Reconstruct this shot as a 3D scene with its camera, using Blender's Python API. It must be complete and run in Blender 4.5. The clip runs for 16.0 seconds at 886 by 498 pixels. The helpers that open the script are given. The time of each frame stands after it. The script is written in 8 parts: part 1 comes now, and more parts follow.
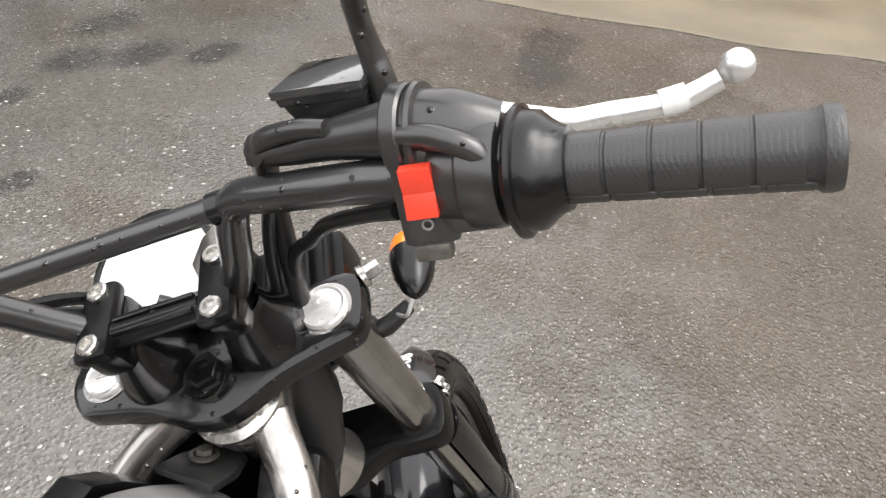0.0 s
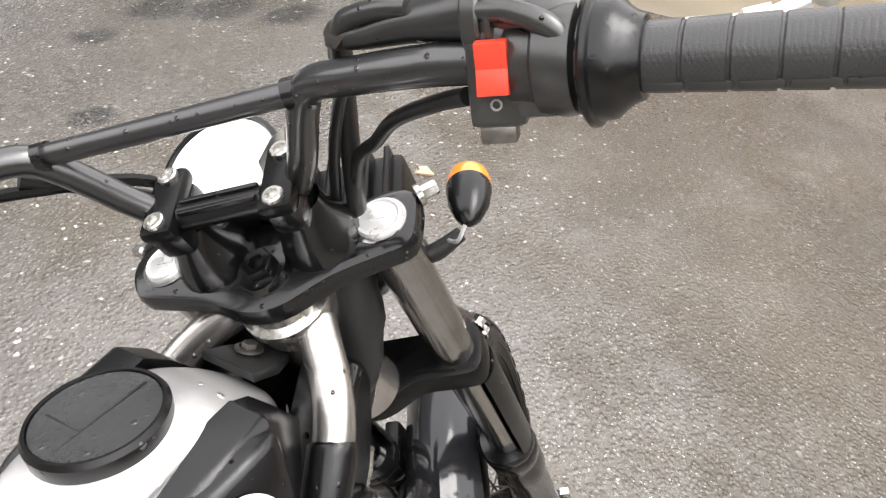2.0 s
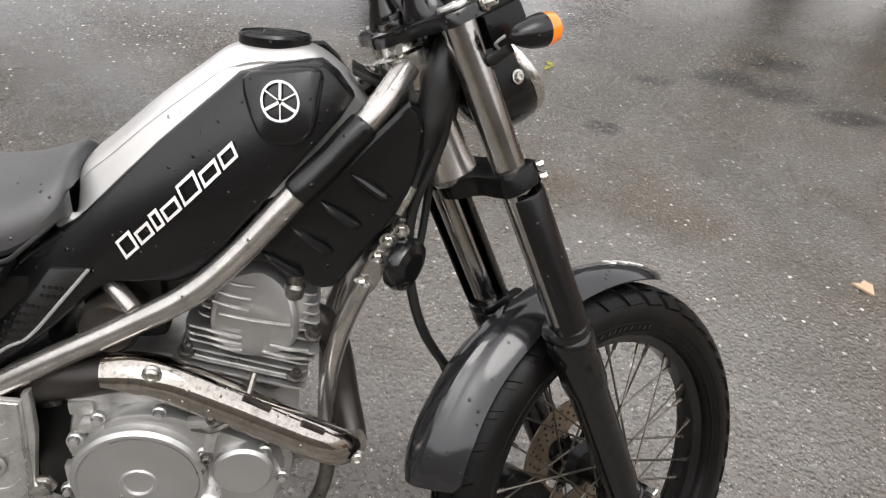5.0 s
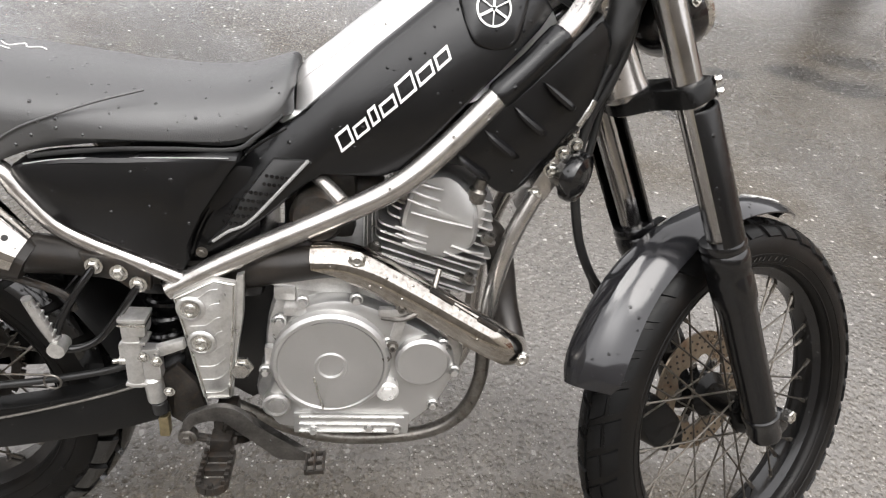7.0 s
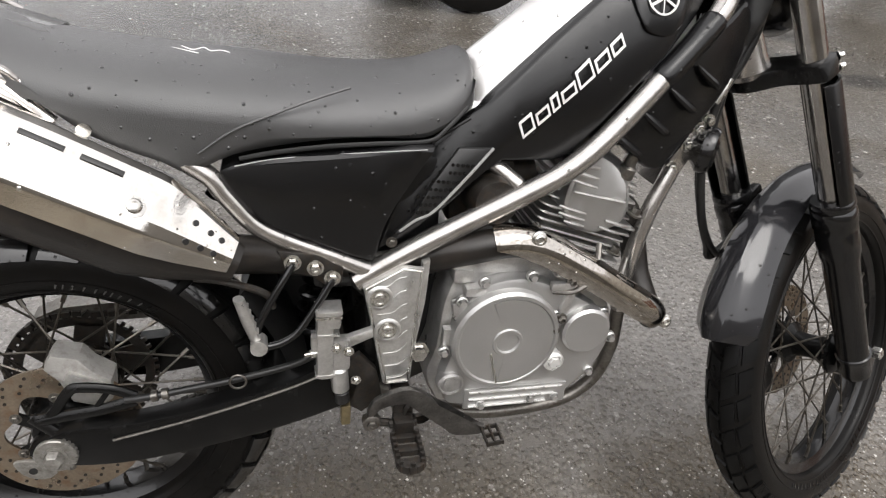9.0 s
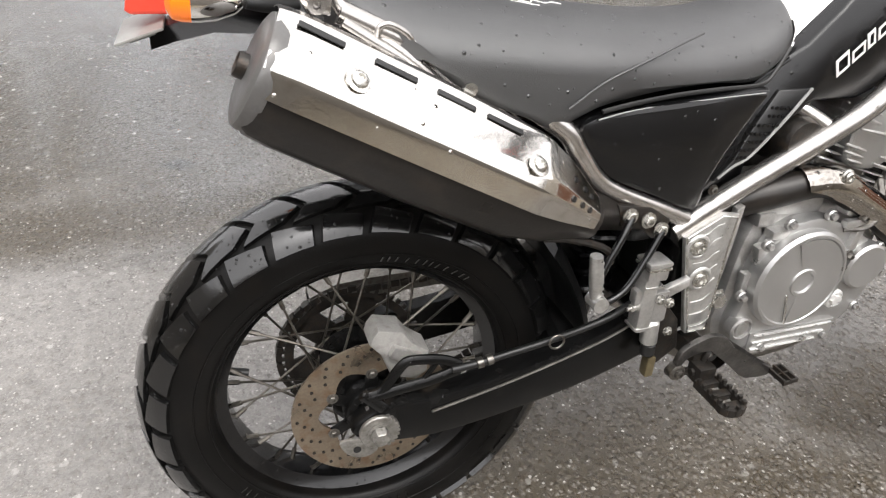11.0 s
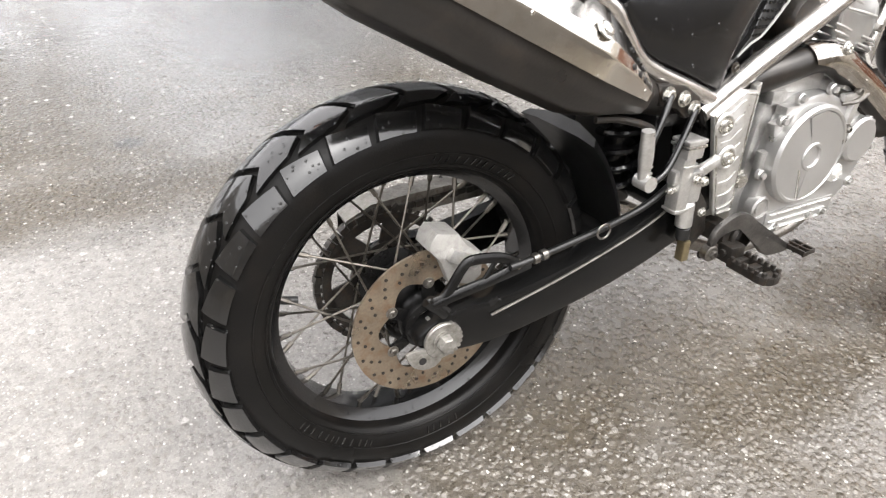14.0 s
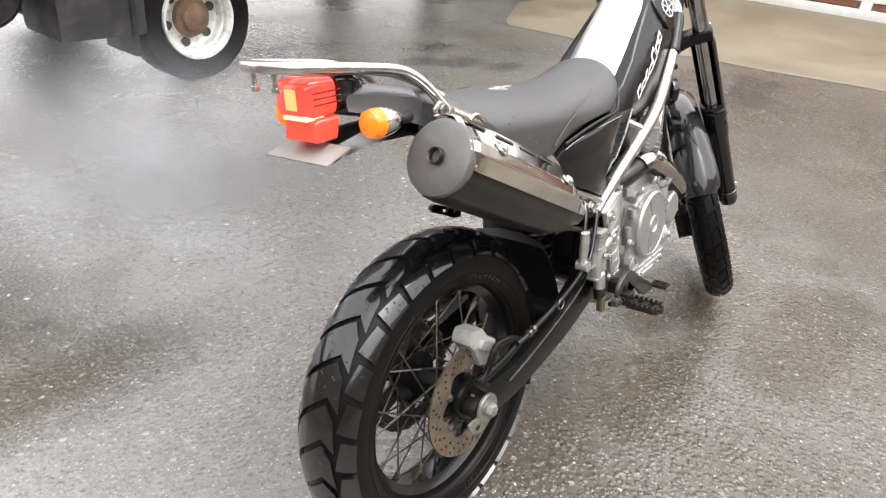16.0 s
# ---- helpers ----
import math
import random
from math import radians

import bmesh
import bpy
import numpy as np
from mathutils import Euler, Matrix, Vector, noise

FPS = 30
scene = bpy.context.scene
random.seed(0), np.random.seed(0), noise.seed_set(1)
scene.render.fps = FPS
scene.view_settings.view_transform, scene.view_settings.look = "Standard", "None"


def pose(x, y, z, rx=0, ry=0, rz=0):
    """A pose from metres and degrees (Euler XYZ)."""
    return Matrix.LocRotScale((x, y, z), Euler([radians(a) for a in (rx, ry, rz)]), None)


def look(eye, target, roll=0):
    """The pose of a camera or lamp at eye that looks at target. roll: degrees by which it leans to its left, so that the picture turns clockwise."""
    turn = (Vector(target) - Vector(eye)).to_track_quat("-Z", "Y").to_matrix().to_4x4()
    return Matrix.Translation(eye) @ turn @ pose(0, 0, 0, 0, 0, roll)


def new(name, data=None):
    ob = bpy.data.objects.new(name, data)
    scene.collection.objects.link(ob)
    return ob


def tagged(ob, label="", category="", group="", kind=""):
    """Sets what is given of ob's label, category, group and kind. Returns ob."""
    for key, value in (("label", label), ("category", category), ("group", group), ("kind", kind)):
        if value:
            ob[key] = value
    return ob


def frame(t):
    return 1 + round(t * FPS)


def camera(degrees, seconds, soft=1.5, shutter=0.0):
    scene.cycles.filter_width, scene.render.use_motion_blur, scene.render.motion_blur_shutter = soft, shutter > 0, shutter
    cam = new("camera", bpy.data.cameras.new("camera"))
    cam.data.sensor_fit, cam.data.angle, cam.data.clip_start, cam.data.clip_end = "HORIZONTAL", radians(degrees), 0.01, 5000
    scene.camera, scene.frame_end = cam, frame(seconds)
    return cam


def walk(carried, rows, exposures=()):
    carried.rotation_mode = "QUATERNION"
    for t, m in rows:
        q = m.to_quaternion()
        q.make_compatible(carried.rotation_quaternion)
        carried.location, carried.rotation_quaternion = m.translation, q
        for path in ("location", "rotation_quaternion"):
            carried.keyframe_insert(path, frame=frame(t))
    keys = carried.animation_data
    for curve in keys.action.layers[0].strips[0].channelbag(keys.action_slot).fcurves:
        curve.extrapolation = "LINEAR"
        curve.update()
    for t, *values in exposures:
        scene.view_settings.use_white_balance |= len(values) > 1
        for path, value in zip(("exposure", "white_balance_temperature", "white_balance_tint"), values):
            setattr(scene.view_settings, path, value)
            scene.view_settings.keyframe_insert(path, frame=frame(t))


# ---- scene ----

cam = camera(66.5, 16.0, soft=1.15, shutter=0.12)
PATH = [
    (0, (0.680, -0.060, 1.355), (2.215, 0.427, 0.170), 7.51),
    (0.5, (0.716, -0.069, 1.373), (2.244, 0.277, 0.129), 7.02),
    (1, (0.721, -0.073, 1.373), (2.241, 0.288, 0.124), 6.71),
    (1.5, (0.697, -0.076, 1.364), (2.208, 0.396, 0.141), 7.35),
    (2, (0.651, -0.074, 1.321), (2.109, 0.529, 0.092), 11.24),
    (2.2, (0.652, -0.085, 1.312), (2.024, 0.616, 0.037), 12.49),
    (2.5, (0.643, -0.107, 1.281), (1.867, 0.853, 0.024), 9.92),
    (2.9, (0.690, -0.164, 1.272), (1.533, 1.028, -0.095), 9.83),
    (3, (0.691, -0.185, 1.259), (1.504, 1.065, -0.074), 8.94),
    (3.2, (0.703, -0.217, 1.256), (1.434, 1.066, -0.093), 7.39),
    (5.3, (0.862, -0.668, 1.263), (1.182, 0.916, 0.084), 7.72),
    (5.5, (0.858, -0.695, 1.254), (1.186, 0.871, 0.054), 7.56),
    (6, (0.789, -0.766, 1.226), (1.101, 0.788, 0.005), 6.65),
    (6.5, (0.727, -0.782, 1.193), (1.020, 0.776, -0.027), 8.36),
    (7, (0.655, -0.733, 1.175), (0.903, 0.865, -0.001), 7.44),
    (7.5, (0.601, -0.697, 1.170), (0.869, 0.889, -0.019), 7.52),
    (8, (0.518, -0.724, 1.165), (0.832, 0.848, -0.032), 8.08),
    (8.2, (0.471, -0.738, 1.164), (0.846, 0.829, -0.021), 8.07),
    (10.3, (0.043, -0.687, 1.124), (0.559, 0.835, -0.067), 7.76),
    (10.5, (-0.012, -0.657, 1.112), (0.491, 0.843, -0.111), 6.79),
    (11, (-0.159, -0.612, 1.091), (0.431, 0.842, -0.148), 6.98),
    (11.5, (-0.272, -0.567, 1.051), (0.420, 0.788, -0.247), 4.88),
    (12, (-0.324, -0.515, 0.945), (0.403, 0.800, -0.374), 5.28),
    (12.5, (-0.345, -0.469, 0.855), (0.507, 0.825, -0.410), 8.63),
    (13, (-0.353, -0.466, 0.855), (0.518, 0.817, -0.408), 8.99),
    (13.5, (-0.358, -0.492, 0.887), (0.455, 0.830, -0.374), 6.94),
    (14, (-0.345, -0.611, 0.968), (0.481, 0.741, -0.253), 6.35),
    (14.5, (-0.335, -0.746, 1.061), (0.629, 0.659, 0.015), 5.45),
    (15, (-0.502, -0.819, 1.131), (0.623, 0.550, 0.202), 5.66),
    (15.5, (-0.715, -0.731, 1.152), (0.551, 0.483, 0.191), 5.62),
    (16, (-0.828, -0.541, 1.157), (0.591, 0.493, 0.199), 5.79),
]
walk(cam, [(t, look(eye, target, roll)) for t, eye, target, roll in PATH],
     exposures=[(0, 1.62), (0.5, 1.8), (1, 1.86), (2, 1.93), (2.5, 1.62), (3, 1.36), (5.5, 1.27), (6.5, 1.75), (7.5, 1.46), (8.2, 1.25), (10.5, 1.34), (11, 1.55), (11.5, 1.64), (12, 1.8), (12.5, 2.18), (13.5, 2.45), (14, 2.26), (14.5, 2.24), (15, 1.97), (15.5, 1.89), (16, 1.88)])

# ---- light: a bright overcast sky ----
world = bpy.data.worlds.new("overcast_sky")
scene.world = world
world.use_nodes = True
wt = world.node_tree
sky = wt.nodes.new("ShaderNodeTexSky")
sky.sky_type = "NISHITA"
sky.sun_disc = False
sky.sun_elevation = radians(58)
sky.sun_rotation = radians(200)
sky.air_density, sky.dust_density, sky.ozone_density = 1.0, 4.0, 1.0
grey = wt.nodes.new("ShaderNodeHueSaturation")
grey.inputs["Saturation"].default_value = 0.12
wt.links.new(sky.outputs["Color"], grey.inputs["Color"])
background = wt.nodes["Background"]
cloud = wt.nodes.new("ShaderNodeMix")  # an even cloud layer over the sky's own gradient
cloud.data_type = "RGBA"
cloud.inputs["Factor"].default_value = 0.65
cloud.inputs["B"].default_value = (6.75, 6.55, 6.6, 1)
wt.links.new(grey.outputs["Color"], cloud.inputs["A"])
wt.links.new(cloud.outputs["Result"], background.inputs["Color"])
background.inputs["Strength"].default_value = 0.13

sun = new("sun", bpy.data.lights.new("sun", "SUN"))
sun.data.energy, sun.data.angle, sun.data.color = 0.6, radians(30), (1.0, 0.97, 0.93)
sun.matrix_world = look((0, 0, 10), (-1.2, 2.0, 4.5))


# ---- materials ----
def mat(name, colour, rough=0.5, metal=0.0, vary=0.15, scale=14.0, bump=0.08, grain=260.0, drops=0.0, coat=0.0, spec=0.5,
        dirt=None, dirt_amount=0.0, glow=None, strength=0.0, drop_scale=75.0):
    """A surface with two scales of variation, fine relief, and rain beads where drops is above 0."""
    m = bpy.data.materials.new(name)
    m.use_nodes = True
    nt = m.node_tree
    n, link = nt.nodes, nt.links.new
    b = n["Principled BSDF"]
    where = n.new("ShaderNodeTexCoord")
    big, fine = n.new("ShaderNodeTexNoise"), n.new("ShaderNodeTexNoise")
    big.inputs["Scale"].default_value, big.inputs["Detail"].default_value = scale, 5
    fine.inputs["Scale"].default_value, fine.inputs["Detail"].default_value = grain, 3
    for t in (big, fine):
        link(where.outputs["Object"], t.inputs["Vector"])
    ramp = n.new("ShaderNodeMapRange")
    ramp.inputs["From Min"].default_value, ramp.inputs["From Max"].default_value = 0.3, 0.7
    ramp.inputs["To Min"].default_value, ramp.inputs["To Max"].default_value = 1 - vary, 1 + vary
    link(big.outputs["Fac"], ramp.inputs["Value"])
    ramp2 = n.new("ShaderNodeMapRange")
    ramp2.inputs["From Min"].default_value, ramp2.inputs["From Max"].default_value = 0.25, 0.75
    ramp2.inputs["To Min"].default_value, ramp2.inputs["To Max"].default_value = 1 - vary * 0.6, 1 + vary * 0.6
    link(fine.outputs["Fac"], ramp2.inputs["Value"])
    both = n.new("ShaderNodeMath")
    both.operation = "MULTIPLY"
    link(ramp.outputs["Result"], both.inputs[0])
    link(ramp2.outputs["Result"], both.inputs[1])
    tint = n.new("ShaderNodeVectorMath")
    tint.operation = "SCALE"
    tint.inputs[0].default_value = colour
    link(both.outputs[0], tint.inputs["Scale"])
    out = tint.outputs["Vector"]
    if dirt:
        spots = n.new("ShaderNodeTexNoise")
        spots.inputs["Scale"].default_value, spots.inputs["Detail"].default_value = scale * 2.3, 8
        link(where.outputs["Object"], spots.inputs["Vector"])
        cut = n.new("ShaderNodeMapRange")
        cut.inputs["From Min"].default_value, cut.inputs["From Max"].default_value = 0.5, 0.72
        cut.inputs["To Max"].default_value = dirt_amount
        link(spots.outputs["Fac"], cut.inputs["Value"])
        mix = n.new("ShaderNodeMix")
        mix.data_type = "RGBA"
        link(cut.outputs["Result"], mix.inputs["Factor"])
        link(out, mix.inputs["A"])
        mix.inputs["B"].default_value = (*dirt, 1)
        out = mix.outputs["Result"]
    link(out, b.inputs["Base Color"])
    b.inputs["Metallic"].default_value = metal
    b.inputs["Specular IOR Level"].default_value = spec
    r = n.new("ShaderNodeMapRange")
    r.inputs["From Min"].default_value, r.inputs["From Max"].default_value = 0.3, 0.7
    r.inputs["To Min"].default_value, r.inputs["To Max"].default_value = max(rough * 0.75, 0.02), min(rough * 1.3, 1)
    link(big.outputs["Fac"], r.inputs["Value"])
    link(r.outputs["Result"], b.inputs["Roughness"])
    if coat:
        b.inputs["Coat Weight"].default_value, b.inputs["Coat Roughness"].default_value = coat, 0.08
    relief = n.new("ShaderNodeBump")
    relief.inputs["Strength"].default_value, relief.inputs["Distance"].default_value = bump, 0.002
    link(fine.outputs["Fac"], relief.inputs["Height"])
    normal = relief.outputs["Normal"]
    if drops:
        cells = n.new("ShaderNodeTexVoronoi")
        cells.inputs["Scale"].default_value = drop_scale
        link(where.outputs["Object"], cells.inputs["Vector"])
        size = n.new("ShaderNodeSeparateColor")
        link(cells.outputs["Color"], size.inputs["Color"])
        radius = n.new("ShaderNodeMapRange")
        radius.inputs["From Min"].default_value = 1 - drops
        radius.inputs["To Min"].default_value, radius.inputs["To Max"].default_value = 0.0, 0.34
        link(size.outputs["Red"], radius.inputs["Value"])
        bead = n.new("ShaderNodeMapRange")
        bead.interpolation_type = "SMOOTHSTEP"
        bead.inputs["From Min"].default_value = 0.0
        bead.inputs["To Min"].default_value, bead.inputs["To Max"].default_value = 1.0, 0.0
        link(cells.outputs["Distance"], bead.inputs["Value"])
        link(radius.outputs["Result"], bead.inputs["From Max"])
        wet = n.new("ShaderNodeBump")
        wet.inputs["Strength"].default_value, wet.inputs["Distance"].default_value = 1.0, 0.0022
        link(bead.outputs["Result"], wet.inputs["Height"])
        link(normal, wet.inputs["Normal"])
        normal = wet.outputs["Normal"]
        slick = n.new("ShaderNodeMath")
        slick.operation = "MULTIPLY_ADD"
        slick.inputs[1].default_value, slick.inputs[2].default_value = -(rough * 0.75), rough
        link(bead.outputs["Result"], slick.inputs[0])
        link(slick.outputs[0], b.inputs["Roughness"])
    link(normal, b.inputs["Normal"])
    if glow:
        b.inputs["Emission Color"].default_value = (*glow, 1)
        b.inputs["Emission Strength"].default_value = strength
    return m


RUBBER = mat("tyre_rubber", spec=0.16, colour=(0.005, 0.0047, 0.0044), rough=0.34, vary=0.35, scale=9, bump=0.2, grain=420,
             dirt=(0.014, 0.011, 0.009), dirt_amount=0.3)
TREAD = mat("wet_tread_rubber", spec=0.6, colour=(0.006, 0.006, 0.006), rough=0.13, coat=0.35, vary=0.35, scale=30, bump=0.07, grain=120, drops=0.9, drop_scale=135,
            dirt=(0.03, 0.028, 0.025), dirt_amount=0.25)
DAMPTREAD = mat("damp_front_tread", spec=0.13, colour=(0.006, 0.006, 0.006), rough=0.32, vary=0.3, scale=30, bump=0.15, grain=420)
PLASTIC = mat("black_plastic", spec=0.48, colour=(0.0042, 0.0042, 0.0046), rough=0.25, vary=0.2, bump=0.08, grain=700, drops=0.35, drop_scale=110)
SATIN = mat("satin_black_paint", spec=0.22, colour=(0.005, 0.005, 0.005), rough=0.27, vary=0.25, bump=0.05, drops=0.2, drop_scale=120,
            dirt=(0.025, 0.023, 0.021), dirt_amount=0.2)
GLOSS = mat("gloss_black_paint", (0.005, 0.005, 0.0055), 0.2, vary=0.2, bump=0.03, drops=0.5, coat=0.22, drop_scale=150)
VINYL = mat("seat_vinyl", spec=0.9, colour=(0.042, 0.042, 0.043), rough=0.42, vary=0.12, bump=0.3, grain=1100, drops=0.5, drop_scale=105)
SILVER = mat("silver_tank_paint", (0.68, 0.67, 0.66), 0.44, metal=0.75, vary=0.05, bump=0.02, drops=0.3, coat=0.6)
FRAME = mat("silver_frame_paint", (0.52, 0.5, 0.48), 0.24, metal=0.92, vary=0.12, bump=0.05, drops=0.2, drop_scale=120,
            dirt=(0.16, 0.14, 0.12), dirt_amount=0.4)
CAST = mat("cast_aluminium", (0.52, 0.513, 0.5), 0.36, metal=0.8, vary=0.14, scale=30, bump=0.25, grain=420,
           dirt=(0.2, 0.185, 0.165), dirt_amount=0.25)
COVERALLOY = mat("painted_engine_cover", (0.47, 0.466, 0.458), 0.38, metal=0.8, vary=0.08, scale=9, bump=0.06, grain=900,
                 dirt=(0.3, 0.29, 0.27), dirt_amount=0.12)
CASTPALE = mat("dusty_cast_alloy", (0.38, 0.37, 0.35), 0.45, metal=0.4, vary=0.12, scale=40, bump=0.3, grain=420, dirt=(0.2, 0.18, 0.16), dirt_amount=0.5)
DULLZINC = mat("weathered_zinc", (0.3, 0.29, 0.27), 0.42, metal=0.75, vary=0.25, scale=70, bump=0.2, grain=300, dirt=(0.12, 0.1, 0.075), dirt_amount=0.5)
ALLOY = mat("brushed_alloy_plate", (0.56, 0.552, 0.535), 0.36, metal=0.8, vary=0.14, scale=40, bump=0.12, grain=300,
            dirt=(0.16, 0.15, 0.13), dirt_amount=0.25)
CHROME = mat("wet_chrome", (0.84, 0.82, 0.79), 0.045, metal=1.0, vary=0.03, bump=0.008, drops=0.16, drop_scale=110,
             dirt=(0.4, 0.33, 0.25), dirt_amount=0.12)
SHIELD = mat("scratched_chrome", (0.66, 0.64, 0.605), 0.09, metal=1.0, vary=0.06, scale=22, bump=0.03, drops=0.16, drop_scale=110,
             dirt=(0.34, 0.29, 0.23), dirt_amount=0.25)
STEEL = mat("dull_steel", (0.2, 0.19, 0.175), 0.36, metal=0.9, vary=0.25, scale=60, bump=0.1,
            dirt=(0.08, 0.055, 0.035), dirt_amount=0.5)
SPOKE = mat("dull_spoke_wire", (0.13, 0.12, 0.105), 0.35, metal=0.9, vary=0.25, scale=90, bump=0.05, dirt=(0.1, 0.07, 0.045), dirt_amount=0.5)
BRIGHT = mat("zinc_bolt", (0.6, 0.59, 0.56), 0.24, metal=0.95, vary=0.18, scale=80, bump=0.06, dirt=(0.2, 0.17, 0.13), dirt_amount=0.3)
CAPWHITE = mat("polished_cap", (0.76, 0.755, 0.74), 0.3, metal=0.55, vary=0.08, scale=60, bump=0.03)
DISC = mat("rusty_brake_disc", (0.27, 0.22, 0.165), 0.32, metal=0.8, vary=0.2, scale=25, bump=0.08,
           dirt=(0.2, 0.1, 0.05), dirt_amount=0.55)
IRON = mat("dark_iron", (0.03, 0.027, 0.024), 0.42, metal=0.5, vary=0.35, scale=40, bump=0.25,
           dirt=(0.07, 0.045, 0.028), dirt_amount=0.5)
MUFFLER = mat("heat_dulled_black_steel", (0.018, 0.0158, 0.014), 0.36, metal=0.25, vary=0.2, scale=12, bump=0.1,
              dirt=(0.042, 0.033, 0.026), dirt_amount=0.5)
GUNMETAL = mat("gunmetal_fender_plastic", (0.018, 0.018, 0.02), 0.14, metal=0.2, vary=0.1, bump=0.03, drops=0.4, coat=0.35, drop_scale=100)
WHITE = mat("white_decal", (0.78, 0.77, 0.75), 0.35, vary=0.04, bump=0.02)
GREYPLASTIC = mat("pale_grey_plastic", (0.3, 0.3, 0.295), 0.35, vary=0.08)
RED = mat("red_switch_plastic", (0.8, 0.06, 0.03), 0.3, vary=0.06)
# faint emission is added to brighten the signal lenses
ORANGE = mat("amber_lens", (0.95, 0.2, 0.01), 0.12, vary=0.05, bump=0.02, coat=0.6, glow=(1.0, 0.22, 0.01), strength=0.12)
TAIL = mat("lit_red_lens", (0.52, 0.045, 0.035), 0.15, vary=0.12, scale=40, coat=0.6, glow=(1.0, 0.09, 0.05), strength=0.2)
BULB = mat("tail_lamp_bulb_glow", (0.8, 0.2, 0.08), 0.3, glow=(1.0, 0.3, 0.1), strength=0.5)
# faint emission added; a reflector gives no light of its own
REFLECTOR = mat("red_reflector", (0.6, 0.06, 0.04), 0.18, vary=0.1, coat=0.6, glow=(1.0, 0.08, 0.03), strength=0.12)
DARKRED = mat("dark_red_lens_rib", (0.25, 0.01, 0.01), 0.2, coat=0.5)
PALELENS = mat("clear_amber_lit_lens", (0.9, 0.6, 0.35), 0.15, glow=(1.0, 0.6, 0.3), strength=0.5)
LAMPGLASS = mat("headlamp_glass", (0.75, 0.76, 0.78), 0.06, metal=0.4, vary=0.03)
DIAL = mat("white_gauge_face", (0.82, 0.82, 0.8), 0.2, vary=0.03, coat=0.8)
PLATE = mat("number_plate_enamel", (0.27, 0.27, 0.255), 0.4, vary=0.12, dirt=(0.2, 0.19, 0.17), dirt_amount=0.5)
WETLID = mat("wet_reservoir_lid", (0.03, 0.031, 0.032), 0.1, spec=0.9, vary=0.25, scale=40, bump=0.05, drops=0.5, coat=1.0, drop_scale=140)
GOLD = mat("passivated_brass", (0.3, 0.25, 0.15), 0.35, metal=0.9, vary=0.2, scale=60)
HOSE = mat("rubber_hose", (0.012, 0.012, 0.012), 0.4, vary=0.2, bump=0.05)
TRUCKPAINT = mat("dark_truck_underbody", (0.025, 0.025, 0.026), 0.5, vary=0.4, scale=5, dirt=(0.09, 0.08, 0.07), dirt_amount=0.5)
TRUCKRIM = mat("silver_truck_rim", (0.74, 0.74, 0.72), 0.38, metal=0.4, vary=0.15, scale=12, dirt=(0.2, 0.15, 0.1), dirt_amount=0.5)
DOORWOOD = mat("brown_door_panel", (0.2, 0.085, 0.045), 0.45, vary=0.2, scale=6)
WHITEPAINT = mat("white_frame_paint", (0.78, 0.78, 0.76), 0.4, vary=0.08, scale=8)
PLASTER = mat("pale_plaster", (0.5, 0.46, 0.4), 0.8, vary=0.15, scale=3, bump=0.2, grain=60)
REDPOST = mat("rusty_red_post", (0.35, 0.1, 0.06), 0.55, vary=0.25, scale=10)
PAPER = mat("wet_cardboard", (0.5, 0.36, 0.24), 0.55, vary=0.12, scale=40)
LEAF = mat("yellow_green_leaf", (0.32, 0.3, 0.05), 0.5, vary=0.2, scale=60)


# ---- mesh helpers ----
def curve_points(points, steps=6, closed=False):
    """A smooth line through the points."""
    p = [Vector(q) for q in points]
    n, out = len(p), []
    for i in range(n if closed else n - 1):
        a = p[(i - 1) % n] if closed or i else p[0] * 2 - p[1]
        b, c = p[i], p[(i + 1) % n]
        d = p[(i + 2) % n] if closed or i + 2 < n else p[-1] * 2 - p[-2]
        for s in range(steps):
            t = s / steps
            out.append(0.5 * (2 * b + (c - a) * t + (2 * a - 5 * b + 4 * c - d) * t * t + (3 * b - a - 3 * c + d) * t ** 3))
    if not closed:
        out.append(p[-1])
    return out


def tube(bm, points, radius, sides=12, steps=6, flat=1.0, caps=True, smooth=True, closed=False):
    """A round bar along a line. radius: one number, or one for each given point. flat: squash across the bar."""
    line = curve_points(points, steps, closed) if smooth else [Vector(p) for p in points]
    k = len(line)
    if isinstance(radius, (int, float)):
        radii = [radius] * k
    else:
        radii = [float(np.interp(i / (k - 1) * (len(radius) - 1), range(len(radius)), radius)) for i in range(k)]
    side, rings = None, []
    for i, c in enumerate(line):
        ahead = (line[(i + 1) % k] - line[i - 1]) if closed else (line[min(i + 1, k - 1)] - line[max(i - 1, 0)])
        ahead.normalize()
        if side is None:
            side = ahead.orthogonal()
            if abs(ahead.z) < 0.9:
                side = ahead.cross(Vector((0, 0, 1)))
        side = (side - ahead * side.dot(ahead)).normalized()
        up = ahead.cross(side)
        rings.append([bm.verts.new(c + (side * math.cos(a) * flat + up * math.sin(a)) * radii[i])
                      for a in (2 * math.pi * s / sides for s in range(sides))])
    for i in range(k if closed else k - 1):
        r, q = rings[i], rings[(i + 1) % k]
        for s in range(sides):
            bm.faces.new((r[s], r[(s + 1) % sides], q[(s + 1) % sides], q[s]))
    if caps and not closed:
        bm.faces.new(rings[0][::-1])
        bm.faces.new(rings[-1])
    return bm


